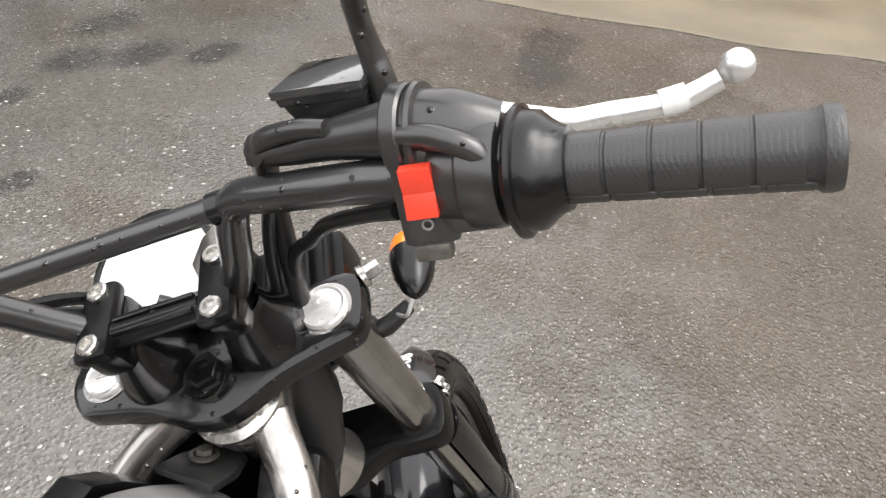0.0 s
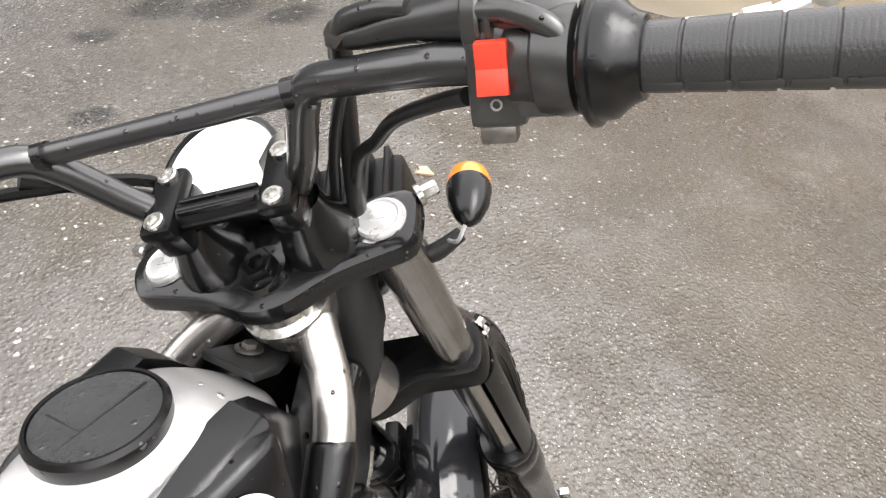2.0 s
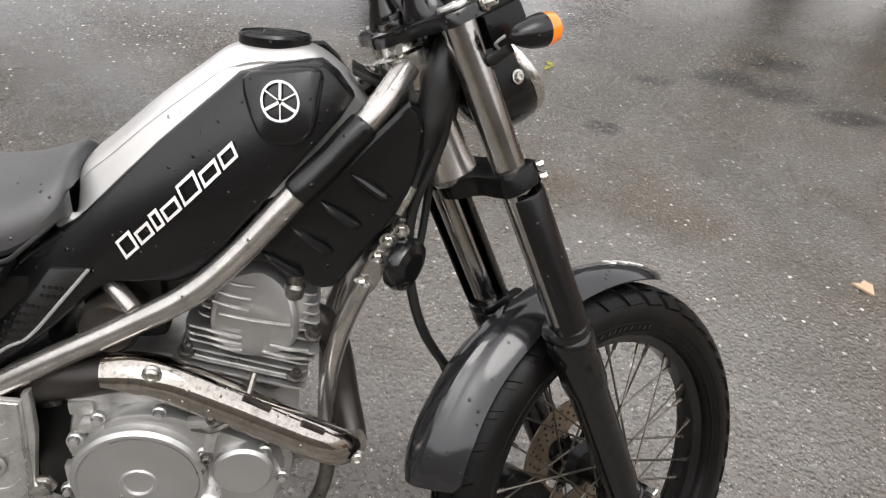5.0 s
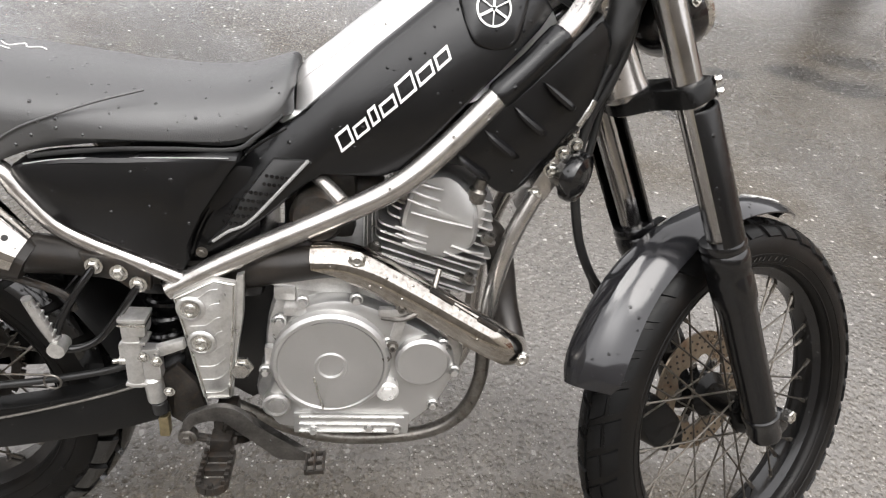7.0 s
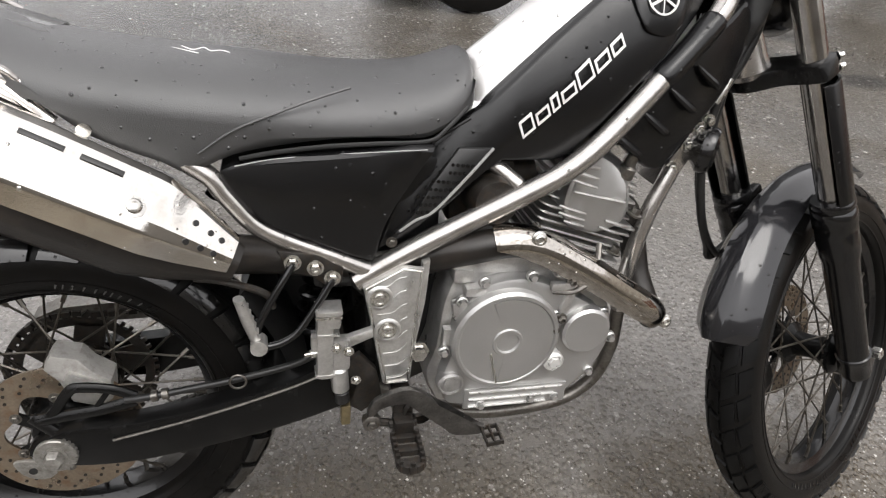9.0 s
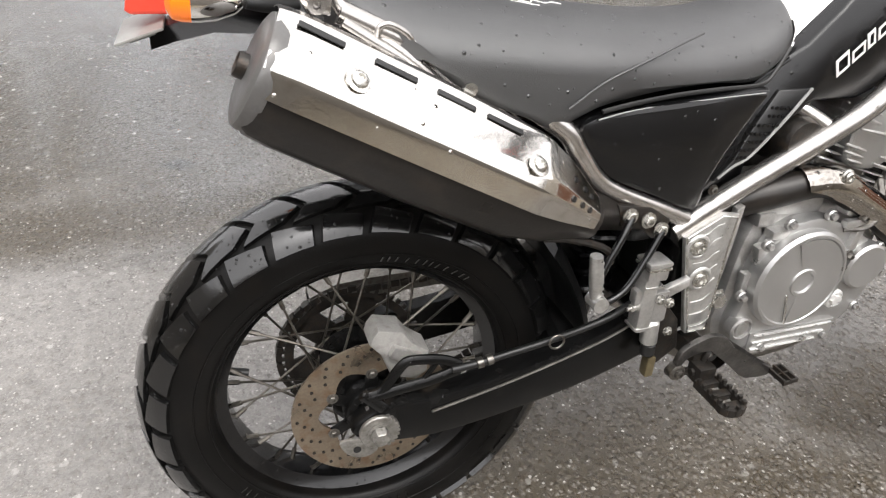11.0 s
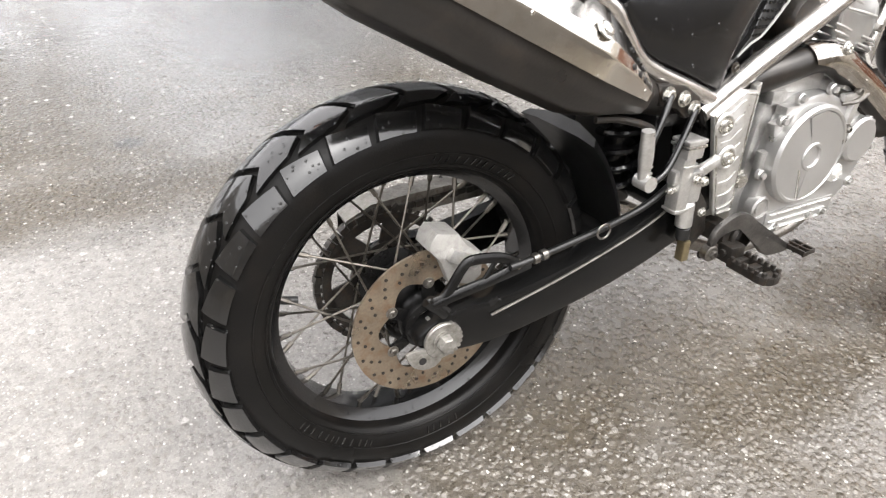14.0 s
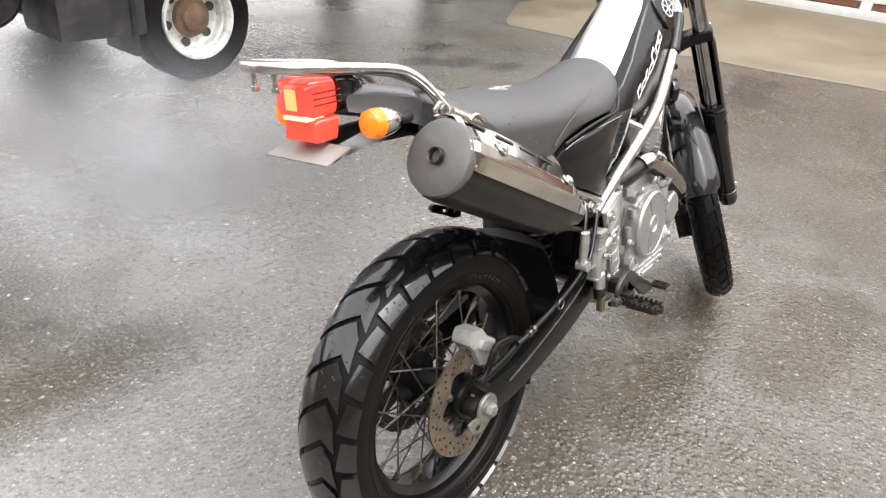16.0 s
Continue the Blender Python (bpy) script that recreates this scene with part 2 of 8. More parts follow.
def frame_of(origin, axis, up=(0, 0, 1)):
    """A matrix whose z axis runs along axis."""
    z = Vector(axis).normalized()
    x = Vector(up).cross(z)
    x = x.normalized() if x.length > 1e-4 else z.orthogonal().normalized()
    y = z.cross(x)
    return Matrix(((x.x, y.x, z.x, origin[0]), (x.y, y.y, z.y, origin[1]), (x.z, y.z, z.z, origin[2]), (0, 0, 0, 1)))


def lathe(bm, profile, origin=(0, 0, 0), axis=(0, 0, 1), sides=24, closed=False):
    """Turns a profile of (radius, height) about an axis."""
    m, rings = frame_of(origin, axis), []
    for r, h in profile:
        if r < 1e-6:
            rings.append([bm.verts.new(m @ Vector((0, 0, h)))])
        else:
            rings.append([bm.verts.new(m @ Vector((r * math.cos(a), r * math.sin(a), h)))
                          for a in (2 * math.pi * s / sides for s in range(sides))])
    pairs = list(zip(rings, rings[1:])) + ([(rings[-1], rings[0])] if closed else [])
    for a, b in pairs:
        for s in range(sides):
            t = (s + 1) % sides
            if len(a) == 1 and len(b) > 1:
                bm.faces.new((a[0], b[s], b[t]))
            elif len(b) == 1 and len(a) > 1:
                bm.faces.new((a[s], b[0], a[t]))
            elif len(a) > 1:
                bm.faces.new((a[s], b[s], b[t], a[t]))
    return bm


def box(bm, centre, size, bevel=0.0, turn=None):
    """A box with rounded edges, turned about its centre by a 3 x 3 matrix."""
    turn = turn or Matrix.Identity(3)
    m = Matrix.Translation(centre) @ turn.to_4x4() @ Matrix.Diagonal((*size, 1))
    made = bmesh.ops.create_cube(bm, size=1, matrix=m)["verts"]
    if bevel:
        edges = list({e for v in made for e in v.link_edges})
        bmesh.ops.bevel(bm, geom=edges, offset=bevel, segments=2, affect="EDGES", profile=0.6)
    return bm


def slab(bm, outline, surface, thick, bevel=0.004, smooth=2, dome=0.0):
    """A panel cut to an outline in x and z. surface(x, z) is the y of its outer face, and it is thick metres towards +y;
    its outer edge is rounded."""
    pts = [(p.x, p.z) for p in curve_points([(x, 0, z) for x, z in outline], smooth, True)] if smooth > 1 else list(outline)
    n = len(pts)
    area = sum(pts[i][0] * pts[(i + 1) % n][1] - pts[(i + 1) % n][0] * pts[i][1] for i in range(n))
    if area < 0:
        pts.reverse()

    def inset(d):
        out = []
        for i in range(n):
            (ax, az), (bx, bz), (x, z) = pts[i - 1], pts[(i + 1) % n], pts[i]
            tx, tz = bx - ax, bz - az
            k = math.hypot(tx, tz) or 1
            out.append((x - tz / k * d, z + tx / k * d))
        return out

    sign = 1 if thick > 0 else -1
    rows = []
    for d, depth in ((0, thick), (0, bevel * sign), (bevel * 0.3, bevel * 0.3 * sign), (bevel, 0)):
        rows.append([bm.verts.new((x, surface(x, z) + depth, z)) for x, z in inset(d)])
    for a, b in zip(rows, rows[1:]):
        for i in range(n):
            j = (i + 1) % n
            bm.faces.new((a[i], a[j], b[j], b[i]))
    top = bm.faces.new(rows[-1])
    bottom = bm.faces.new(rows[0][::-1])
    bmesh.ops.triangulate(bm, faces=[top, bottom])
    return bm


def loft(bm, sections, close_ends=True):
    """Skins a row of closed sections with equal numbers of points."""
    rings = [[bm.verts.new(p) for p in s] for s in sections]
    for a, b in zip(rings, rings[1:]):
        for i in range(len(a)):
            j = (i + 1) % len(a)
            bm.faces.new((a[i], a[j], b[j], b[i]))
    if close_ends:
        bm.faces.new(rings[0][::-1])
        bm.faces.new(rings[-1])
    return bm


def shell(bm, outer, inner):
    """A thin bent sheet with closed edges: rows of points of its outer and its inner face."""
    return loft(bm, [list(a) + list(b)[::-1] for a, b in zip(outer, inner)])


def finish(name, bm, material, sharp=38.0):
    bmesh.ops.recalc_face_normals(bm, faces=bm.faces)
    for f in bm.faces:
        f.smooth = True
    for e in bm.edges:
        if len(e.link_faces) == 2 and e.calc_face_angle(0) > radians(sharp):
            e.smooth = False
    me = bpy.data.meshes.new(name)
    bm.to_mesh(me)
    bm.free()
    me.materials.append(material)
    return me


def level(parent):
    """Thing, part, sub-part and no deeper: the nearest ancestor that may still carry a piece."""
    while parent.parent and parent.parent.parent:
        parent = parent.parent
    return parent


def part(name, bm, material, parent, label="", place=None, sharp=38.0):
    """Links a bmesh as one mesh under a thing or a part."""
    if place is not None:
        bm.transform(place)
    ob = new(name, finish(name, bm, material, sharp))
    ob.parent = level(parent)
    return tagged(ob, label)


def thing(name, label, category, m=None, group="", kind=""):
    ob = new(name)
    if m is not None:
        ob.matrix_world = m
    return tagged(ob, label, category, group, kind)


def solid(name, bm, material, label, category="", kind="", group="", place=None, sharp=38.0):
    if place is not None:
        bm.transform(place)
    return tagged(new(name, finish(name, bm, material, sharp)), label, category, group, kind)


def bolt(bm, place, axis, r=0.006, h=0.005, socket=True):
    """A hexagon bolt head on a washer, with a dimple."""
    lathe(bm, [(0, 0), (r * 1.5, 0), (r * 1.5, h * 0.25), (r * 1.02, h * 0.3)], place, axis, 14)
    lathe(bm, [(r * 1.02, h * 0.25), (r, h * 0.9), (r * 0.88, h)] + ([(r * 0.5, h), (r * 0.45, h * 0.5), (0, h * 0.45)] if socket else [(0, h * 1.05)]),
          place, axis, 6)
    return bm


B = bmesh.new


# ---- the yard ----
def ground_material():
    m = bpy.data.materials.new("wet_asphalt")
    m.use_nodes = True
    nt = m.node_tree
    n, link = nt.nodes, nt.links.new
    b = n["Principled BSDF"]
    where = n.new("ShaderNodeTexCoord")

    def noise_of(scale, detail=4, rough=0.55):
        t = n.new("ShaderNodeTexNoise")
        t.inputs["Scale"].default_value, t.inputs["Detail"].default_value, t.inputs["Roughness"].default_value = scale, detail, rough
        link(where.outputs["Object"], t.inputs["Vector"])
        return t.outputs["Fac"]

    def ranged(value, a, b_, c, d, smooth=False):
        r = n.new("ShaderNodeMapRange")
        r.interpolation_type = "SMOOTHSTEP" if smooth else "LINEAR"
        for key, v in (("From Min", a), ("From Max", b_), ("To Min", c), ("To Max", d)):
            r.inputs[key].default_value = v
        link(value, r.inputs["Value"])
        return r.outputs["Result"]

    def math2(op, a, b_):
        t = n.new("ShaderNodeMath")
        t.operation = op
        for i, v in enumerate((a, b_)):
            if isinstance(v, (int, float)):
                t.inputs[i].default_value = v
            else:
                link(v, t.inputs[i])
        return t.outputs[0]

    def mixed(fac, a, b_):
        t = n.new("ShaderNodeMix")
        t.data_type = "RGBA"
        link(fac, t.inputs["Factor"])
        for key, v in (("A", a), ("B", b_)):
            if isinstance(v, tuple):
                t.inputs[key].default_value = (*v, 1)
            else:
                link(v, t.inputs[key])
        return t.outputs["Result"]

    def math2v(colour, mask):
        """Grit takes on some of the tone of the mud and painted shade."""
        return mixed(math2("MULTIPLY", mask, 0.78), colour, (0.105, 0.08, 0.048))

    def chips(scale, share, size):
        v = n.new("ShaderNodeTexVoronoi")
        v.inputs["Scale"].default_value, v.inputs["Randomness"].default_value = scale, 1.0
        warp = n.new("ShaderNodeVectorMath")
        warp.operation = "MULTIPLY_ADD"
        wob = n.new("ShaderNodeTexNoise")
        wob.inputs["Scale"].default_value = scale * 1.6
        link(where.outputs["Object"], wob.inputs["Vector"])
        link(wob.outputs["Color"], warp.inputs[0])
        warp.inputs[1].default_value = (0.55 / scale,) * 3
        link(where.outputs["Object"], warp.inputs[2])
        link(warp.outputs["Vector"], v.inputs["Vector"])
        c = n.new("ShaderNodeSeparateColor")
        link(v.outputs["Color"], c.inputs["Color"])
        here = ranged(c.outputs["Red"], 1 - share, 1 - share + 0.02, 0, 1)
        edge = ranged(v.outputs["Distance"], size * 0.8, size, 1, 0)
        return math2("MULTIPLY", here, edge), c.outputs["Green"], v.outputs["Distance"]

    spot_xyz = n.new("ShaderNodeSeparateXYZ")
    link(where.outputs["Object"], spot_xyz.inputs["Vector"])
    X, Y = spot_xyz.outputs["X"], spot_xyz.outputs["Y"]
    ragged = ranged(noise_of(3.2, 7, 0.65), 0.3, 0.7, -1, 1)

    def stain(x, y, rx, ry, soft=0.6, ragg=0.5):
        """A soft uneven patch about a place: 1 inside, 0 outside."""
        dx, dy = math2("DIVIDE", math2("SUBTRACT", X, x), rx), math2("DIVIDE", math2("SUBTRACT", Y, y), ry)
        r = math2("SQRT", math2("ADD", math2("MULTIPLY", dx, dx), math2("MULTIPLY", dy, dy)), 0.0)
        return ranged(math2("ADD", r, math2("MULTIPLY", ragged, ragg)), 1 - soft, 1 + soft, 1, 0, True)

    def most(*masks):
        out = masks[0]
        for q in masks[1:]:
            out = math2("MAXIMUM", out, q)
        return out

    stones, tone, dist = chips(70, 0.9, 0.44)
    white, wtone, _ = chips(66, 0.1, 0.23)
    flakes, ftone, _ = chips(38, 0.2, 0.27)
    small, stone2, _ = chips(125, 0.2, 0.3)
    tiny, _, tdist = chips(190, 0.22, 0.34)
    broad, middle = noise_of(0.55, 5), noise_of(2.3, 6)
    drift = ranged(math2("ADD", math2("MULTIPLY", broad, 0.65), math2("MULTIPLY", middle, 0.35)), 0.44, 0.62, 0, 1, True)
    # brown mud patches, plus shade under the motorcycle painted into the colour
    mud_and_shade = most(math2("MULTIPLY", drift, 0.75), stain(-0.45, 0.95, 0.5, 0.13), stain(0.75, -0.16, 0.4, 0.12), stain(1.35, -0.45, 0.5, 0.2), stain(3.1, -0.9, 1.5, 1.1), stain(4.0, 0.4, 1.5, 1.1), stain(0.4, -0.02, 0.4, 0.2), math2("MULTIPLY", stain(2.7, 2.5, 1.7, 0.9), 0.4), stain(2.5, -1.0, 1.3, 0.5), math2("MULTIPLY", stain(1.0, -0.45, 0.9, 0.32), 0.35),
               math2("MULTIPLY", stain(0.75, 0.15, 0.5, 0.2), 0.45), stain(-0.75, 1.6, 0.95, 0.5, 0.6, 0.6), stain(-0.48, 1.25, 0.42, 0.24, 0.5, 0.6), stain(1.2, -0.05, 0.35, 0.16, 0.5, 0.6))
    # an older, paler and closer surface round the back wheel
    worn = math2("MULTIPLY", ranged(math2("ADD", Y, math2("MULTIPLY", ragged, 0.05)), 0.7, 0.8, 1, 0, True),
                 ranged(math2("ADD", X, math2("MULTIPLY", ragged, 0.2)), -0.12, 0.25, 1, 0, True))
    # a second, fainter pale patch beyond the front wheel
    worn = math2("MAXIMUM", worn, math2("MULTIPLY", stain(1.25, 0.75, 0.75, 0.55, 0.6, 0.7), 0.45))
    # dark oil blots; the broad faint band by the lorry is painted shade
    oil = most(stain(4.55, 0.7, 0.42, 0.16, 0.25, 0.4), stain(2.95, 2.58, 0.17, 0.13, 0.4, 0.35), stain(3.15, 2.4, 0.2, 0.12, 0.4, 0.35), stain(3.4, 2.14, 0.2, 0.09, 0.4, 0.35), stain(2.05, 1.95, 0.09, 0.06, 0.4, 0.35), stain(4.2, 0.6, 0.28, 0.16, 0.4, 0.4), stain(3.4, 2.82, 0.22, 0.12, 0.4, 0.4), stain(2.5, 2.5, 0.1, 0.07, 0.4, 0.35), stain(-0.275, 1.19, 0.045, 0.03, 0.35, 0.35),
               math2("MULTIPLY", stain(4.2, 0.6, 0.35, 0.2), 0.6),
               math2("MULTIPLY", stain(2.9, 3.5, 1.5, 0.75, 0.6, 0.4), 0.2))
    base = mixed(mud_and_shade, (0.108, 0.1, 0.09), (0.074, 0.058, 0.036))
    base = mixed(worn, base, (0.165, 0.155, 0.143))
    # tan ground added out of view behind the camera, to tint chrome reflections
    base = mixed(ranged(math2("ADD", Y, math2("MULTIPLY", ragged, 0.6)), -3.0, -1.6, 1, 0, True), base, (0.2, 0.168, 0.12))
    grit = mixed(ranged(tone, 0, 1, 0, 1), (0.055, 0.051, 0.046), (0.2, 0.186, 0.166))
    col = mixed(math2("MULTIPLY", stones, math2("SUBTRACT", 0.55, math2("MULTIPLY", worn, 0.25))), base, math2v(grit, mud_and_shade))
    col = mixed(math2("MULTIPLY", tiny, 0.35), col, (0.36, 0.345, 0.32))
    pale = mixed(ranged(wtone, 0, 1, 0, 1), (0.26, 0.245, 0.22), (0.6, 0.58, 0.54))
    pale2 = mixed(ranged(stone2, 0, 1, 0, 1), (0.22, 0.207, 0.187), (0.5, 0.482, 0.45))
    shade = n.new("ShaderNodeVectorMath")
    shade.operation = "SCALE"
    link(col, shade.inputs[0])
    streak = math2("MULTIPLY", ranged(noise_of(1.1, 5), 0.3, 0.7, 0.75, 1.25), math2("MULTIPLY", ranged(noise_of(34, 5, 0.7), 0.3, 0.7, 0.78, 1.22), ranged(noise_of(170, 4, 0.75), 0.3, 0.7, 0.72, 1.28)))
    link(math2("MULTIPLY", streak, math2("MULTIPLY", math2("SUBTRACT", 1.0, math2("MULTIPLY", oil, 0.72)), math2("SUBTRACT", 1.08, math2("MULTIPLY", mud_and_shade, 0.42)))), shade.inputs["Scale"])
    col = mixed(math2("MULTIPLY", small, 0.85), shade.outputs["Vector"], pale2)
    col = mixed(math2("MULTIPLY", white, math2("SUBTRACT", 0.9, math2("MULTIPLY", worn, 0.5))), col, pale)
    # larger pale flakes lie open further from the motorcycle
    open_ground = ranged(math2("ADD", Y, math2("MULTIPLY", X, 0.35)), 0.9, 1.5, 0.3, 1.0)
    pale3 = mixed(ranged(ftone, 0, 1, 0, 1), (0.2, 0.19, 0.172), (0.62, 0.6, 0.565))
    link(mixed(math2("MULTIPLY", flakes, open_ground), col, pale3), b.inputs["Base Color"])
    # the wet film: smoother in hollows, and standing water behind the motorcycle
    pool = ranged(noise_of(0.9, 6, 0.62), 0.48, 0.66, 0, 1, True)
    puddle = most(stain(-1.3, 3.2, 2.5, 1.15, 0.3, 0.3), stain(2.3, 3.9, 0.5, 0.7, 0.4, 0.5), stain(1.6, 3.0, 0.5, 0.3, 0.5, 0.6))
    wet = math2("MAXIMUM", math2("MULTIPLY", pool, 0.5), puddle)
    damp = math2("MULTIPLY", ranged(noise_of(45, 4, 0.6), 0.35, 0.65, 0.0, 1.0), 0.16)
    link(math2("SUBTRACT", math2("SUBTRACT", 0.4, damp), math2("MULTIPLY", wet, 0.2)), b.inputs["Roughness"])
    link(ranged(puddle, 0, 1, 0.6, 0.25), b.inputs["Specular IOR Level"])
    b.inputs["Coat Roughness"].default_value = 0.1
    link(math2("MULTIPLY", ranged(puddle, 0, 1, 0.55, 0.35), math2("SUBTRACT", 1.0, math2("MULTIPLY", math2("SUBTRACT", mud_and_shade, math2("MULTIPLY", mud_and_shade, puddle)), 0.6))), b.inputs["Coat Weight"])
    height = math2("ADD", math2("MULTIPLY", ranged(dist, 0, 0.6, 1, 0), 1.0), math2("ADD", math2("MULTIPLY", noise_of(300, 3), 0.2), math2("MULTIPLY", ranged(tdist, 0, 0.5, 1, 0), 0.15)))
    relief = n.new("ShaderNodeBump")
    relief.inputs["Distance"].default_value = 0.0045
    link(math2("SUBTRACT", 1.0, math2("MULTIPLY", math2("MAXIMUM", puddle, worn), 0.5)), relief.inputs["Strength"])
    link(height, relief.inputs["Height"])
    link(relief.outputs["Normal"], b.inputs["Normal"])
    ripple = n.new("ShaderNodeBump")
    ripple.inputs["Distance"].default_value = 0.0042
    link(ranged(math2("MAXIMUM", puddle, math2("MULTIPLY", worn, 0.45)), 0, 1, 0.75, 0.22), ripple.inputs["Strength"])
    link(math2("ADD", noise_of(42, 3), math2("MULTIPLY", ranged(dist, 0, 0.6, 1, 0), 0.6)), ripple.inputs["Height"])
    link(ripple.outputs["Normal"], b.inputs["Coat Normal"])
    return m


bm = B()
for x0, x1, y0, y1, nx, ny in ((-300, 300, -300, 300, 60, 60),):
    grid = [[bm.verts.new((x0 + (x1 - x0) * i / nx, y0 + (y1 - y0) * j / ny, 0)) for j in range(ny + 1)] for i in range(nx + 1)]
    for i in range(nx):
        for j in range(ny):
            bm.faces.new((grid[i][j], grid[i + 1][j], grid[i + 1][j + 1], grid[i][j + 1]))
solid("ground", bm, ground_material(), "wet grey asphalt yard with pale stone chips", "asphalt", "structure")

CONCRETE = mat("damp_tan_concrete", (0.17, 0.143, 0.098), 0.45, vary=0.16, scale=1.4, bump=0.25, grain=60,
               dirt=(0.13, 0.11, 0.085), dirt_amount=0.5)
bm = B()
edge = [(float(np.interp(y, [-4, -1.2, 0.2, 1.2, 2.4, 3.1, 3.7], [6.2, 5.85, 5.42, 5.18, 4.85, 4.85, 5.9])) + 0.05 * math.sin(1.7 * y) + 0.03 * math.sin(5.1 * y + 1), y) for y in np.linspace(-4, 3.7, 60)]
near = [bm.verts.new((x, y, 0.003)) for x, y in edge]
lip = [bm.verts.new((x + 0.05, y, 0.02)) for x, y in edge]
back = [bm.verts.new((9.6, y, 0.06)) for x, y in edge]
for i in range(len(edge) - 1):
    bm.faces.new((near[i], lip[i], lip[i + 1], near[i + 1]))
    bm.faces.new((lip[i], back[i], back[i + 1], lip[i + 1]))
solid("pavement", bm, CONCRETE, "damp tan concrete apron before a building", "concrete", "structure")

# a low building with a glazed front behind the apron
bm = B()
box(bm, (10.75, 0, 1.9), (2.0, 16, 3.8), 0.02)
solid("wall_east", bm, PLASTER, "pale rendered wall of a low building", "wall", "structure")
front = thing("door_1", "white framed sliding door with brown panels", "door", kind="structure")
for k, y in enumerate((-3.4, -1.7, 0.0, 1.7, 3.4)):
    part("panel", box(B(), (9.72, y, 1.15), (0.05, 1.5, 1.95), 0.01), DOORWOOD, front, "brown door panel")
for y in (-4.25, -2.55, -0.85, 0.85, 2.55, 4.25):
    part("stile", box(B(), (9.695, y, 1.15), (0.09, 0.13, 2.2), 0.012), WHITEPAINT, front, "white painted stile")
part("sill", box(B(), (9.65, 0, 0.1), (0.18, 8.7, 0.13), 0.015), WHITEPAINT, front, "white painted sill")
part("lintel", box(B(), (9.68, 0, 2.26), (0.1, 8.7, 0.14), 0.015), WHITEPAINT, front, "white painted head rail")
part("kick_rail", box(B(), (9.68, 0, 0.3), (0.05, 8.6, 0.08), 0.012), WHITEPAINT, front, "white painted kick rail")

post = thing("gate_post", "rusty red post with a white sack beside the door", "post")
part("shaft", tube(B(), [(9.4, 4.45, 0.0), (9.4, 4.45, 1.1)], 0.07, 10, smooth=False), REDPOST, post)
part("foot", box(B(), (9.4, 4.45, 0.03), (0.24, 0.24, 0.06), 0.01), REDPOST, post)
bmesh.ops.create_icosphere(bm := B(), subdivisions=3, radius=0.22)
for v in bm.verts:
    v.co = Vector((v.co.x * 1.0, v.co.y * 1.5, max(v.co.z * 0.9, -0.17))) * (1 + 0.14 * noise.noise(v.co * 9)) + Vector((9.3, 4.95, 0.17))
solid("white_sack", bm, WHITEPAINT, "crumpled white plastic sack on the concrete", "sack")


# ---- parked lorries ----
RUSTHUB = mat("rusty_lorry_hub", (0.13, 0.075, 0.045), 0.6, vary=0.3, scale=20, bump=0.3, grain=90)


def truck_wheel(parent, x, y, r=0.35, name="wheel"):
    tyre = part(name, lathe(B(), [(r * 0.6, -0.09), (r * 0.8, -0.115), (r * 0.95, -0.105), (r, -0.06), (r, 0.06), (r * 0.95, 0.105),
                                  (r * 0.8, 0.115), (r * 0.6, 0.09)], (x, y, r), (0, -1, 0), 48, True), RUBBER, parent, "black lorry tyre")
    part("rim", lathe(B(), [(r * 0.64, 0.098), (r * 0.63, 0.114), (r * 0.59, 0.112), (r * 0.575, 0.098), (r * 0.555, 0.09), (r * 0.55, 0.06), (r * 0.52, 0.052), (r * 0.5, 0.01), (r * 0.44, -0.004), (r * 0.34, -0.005), (r * 0.31, 0.03),
                            (r * 0.2, 0.036), (0, 0.038)], (x, y, r), (0, -1, 0), 40), TRUCKRIM, tyre, "silver steel rim with round holes")
    for k in range(6):
        a = 2 * math.pi * k / 6 + 0.3
        part("hole", lathe(B(), [(0, 0.01), (r * 0.075, 0.01), (r * 0.075, -0.004)], (x + r * 0.415 * math.cos(a), y + 0.002, r + r * 0.415 * math.sin(a)), (0, -1, 0), 12),
             TRUCKPAINT, tyre)
    part("hub", lathe(B(), [(r * 0.33, 0.02), (r * 0.3, 0.045), (r * 0.22, 0.05), (r * 0.2, 0.075), (r * 0.1, 0.085), (0, 0.085)], (x, y, r), (0, -1, 0), 24), RUSTHUB, tyre, "rusty brown hub")
    return tyre


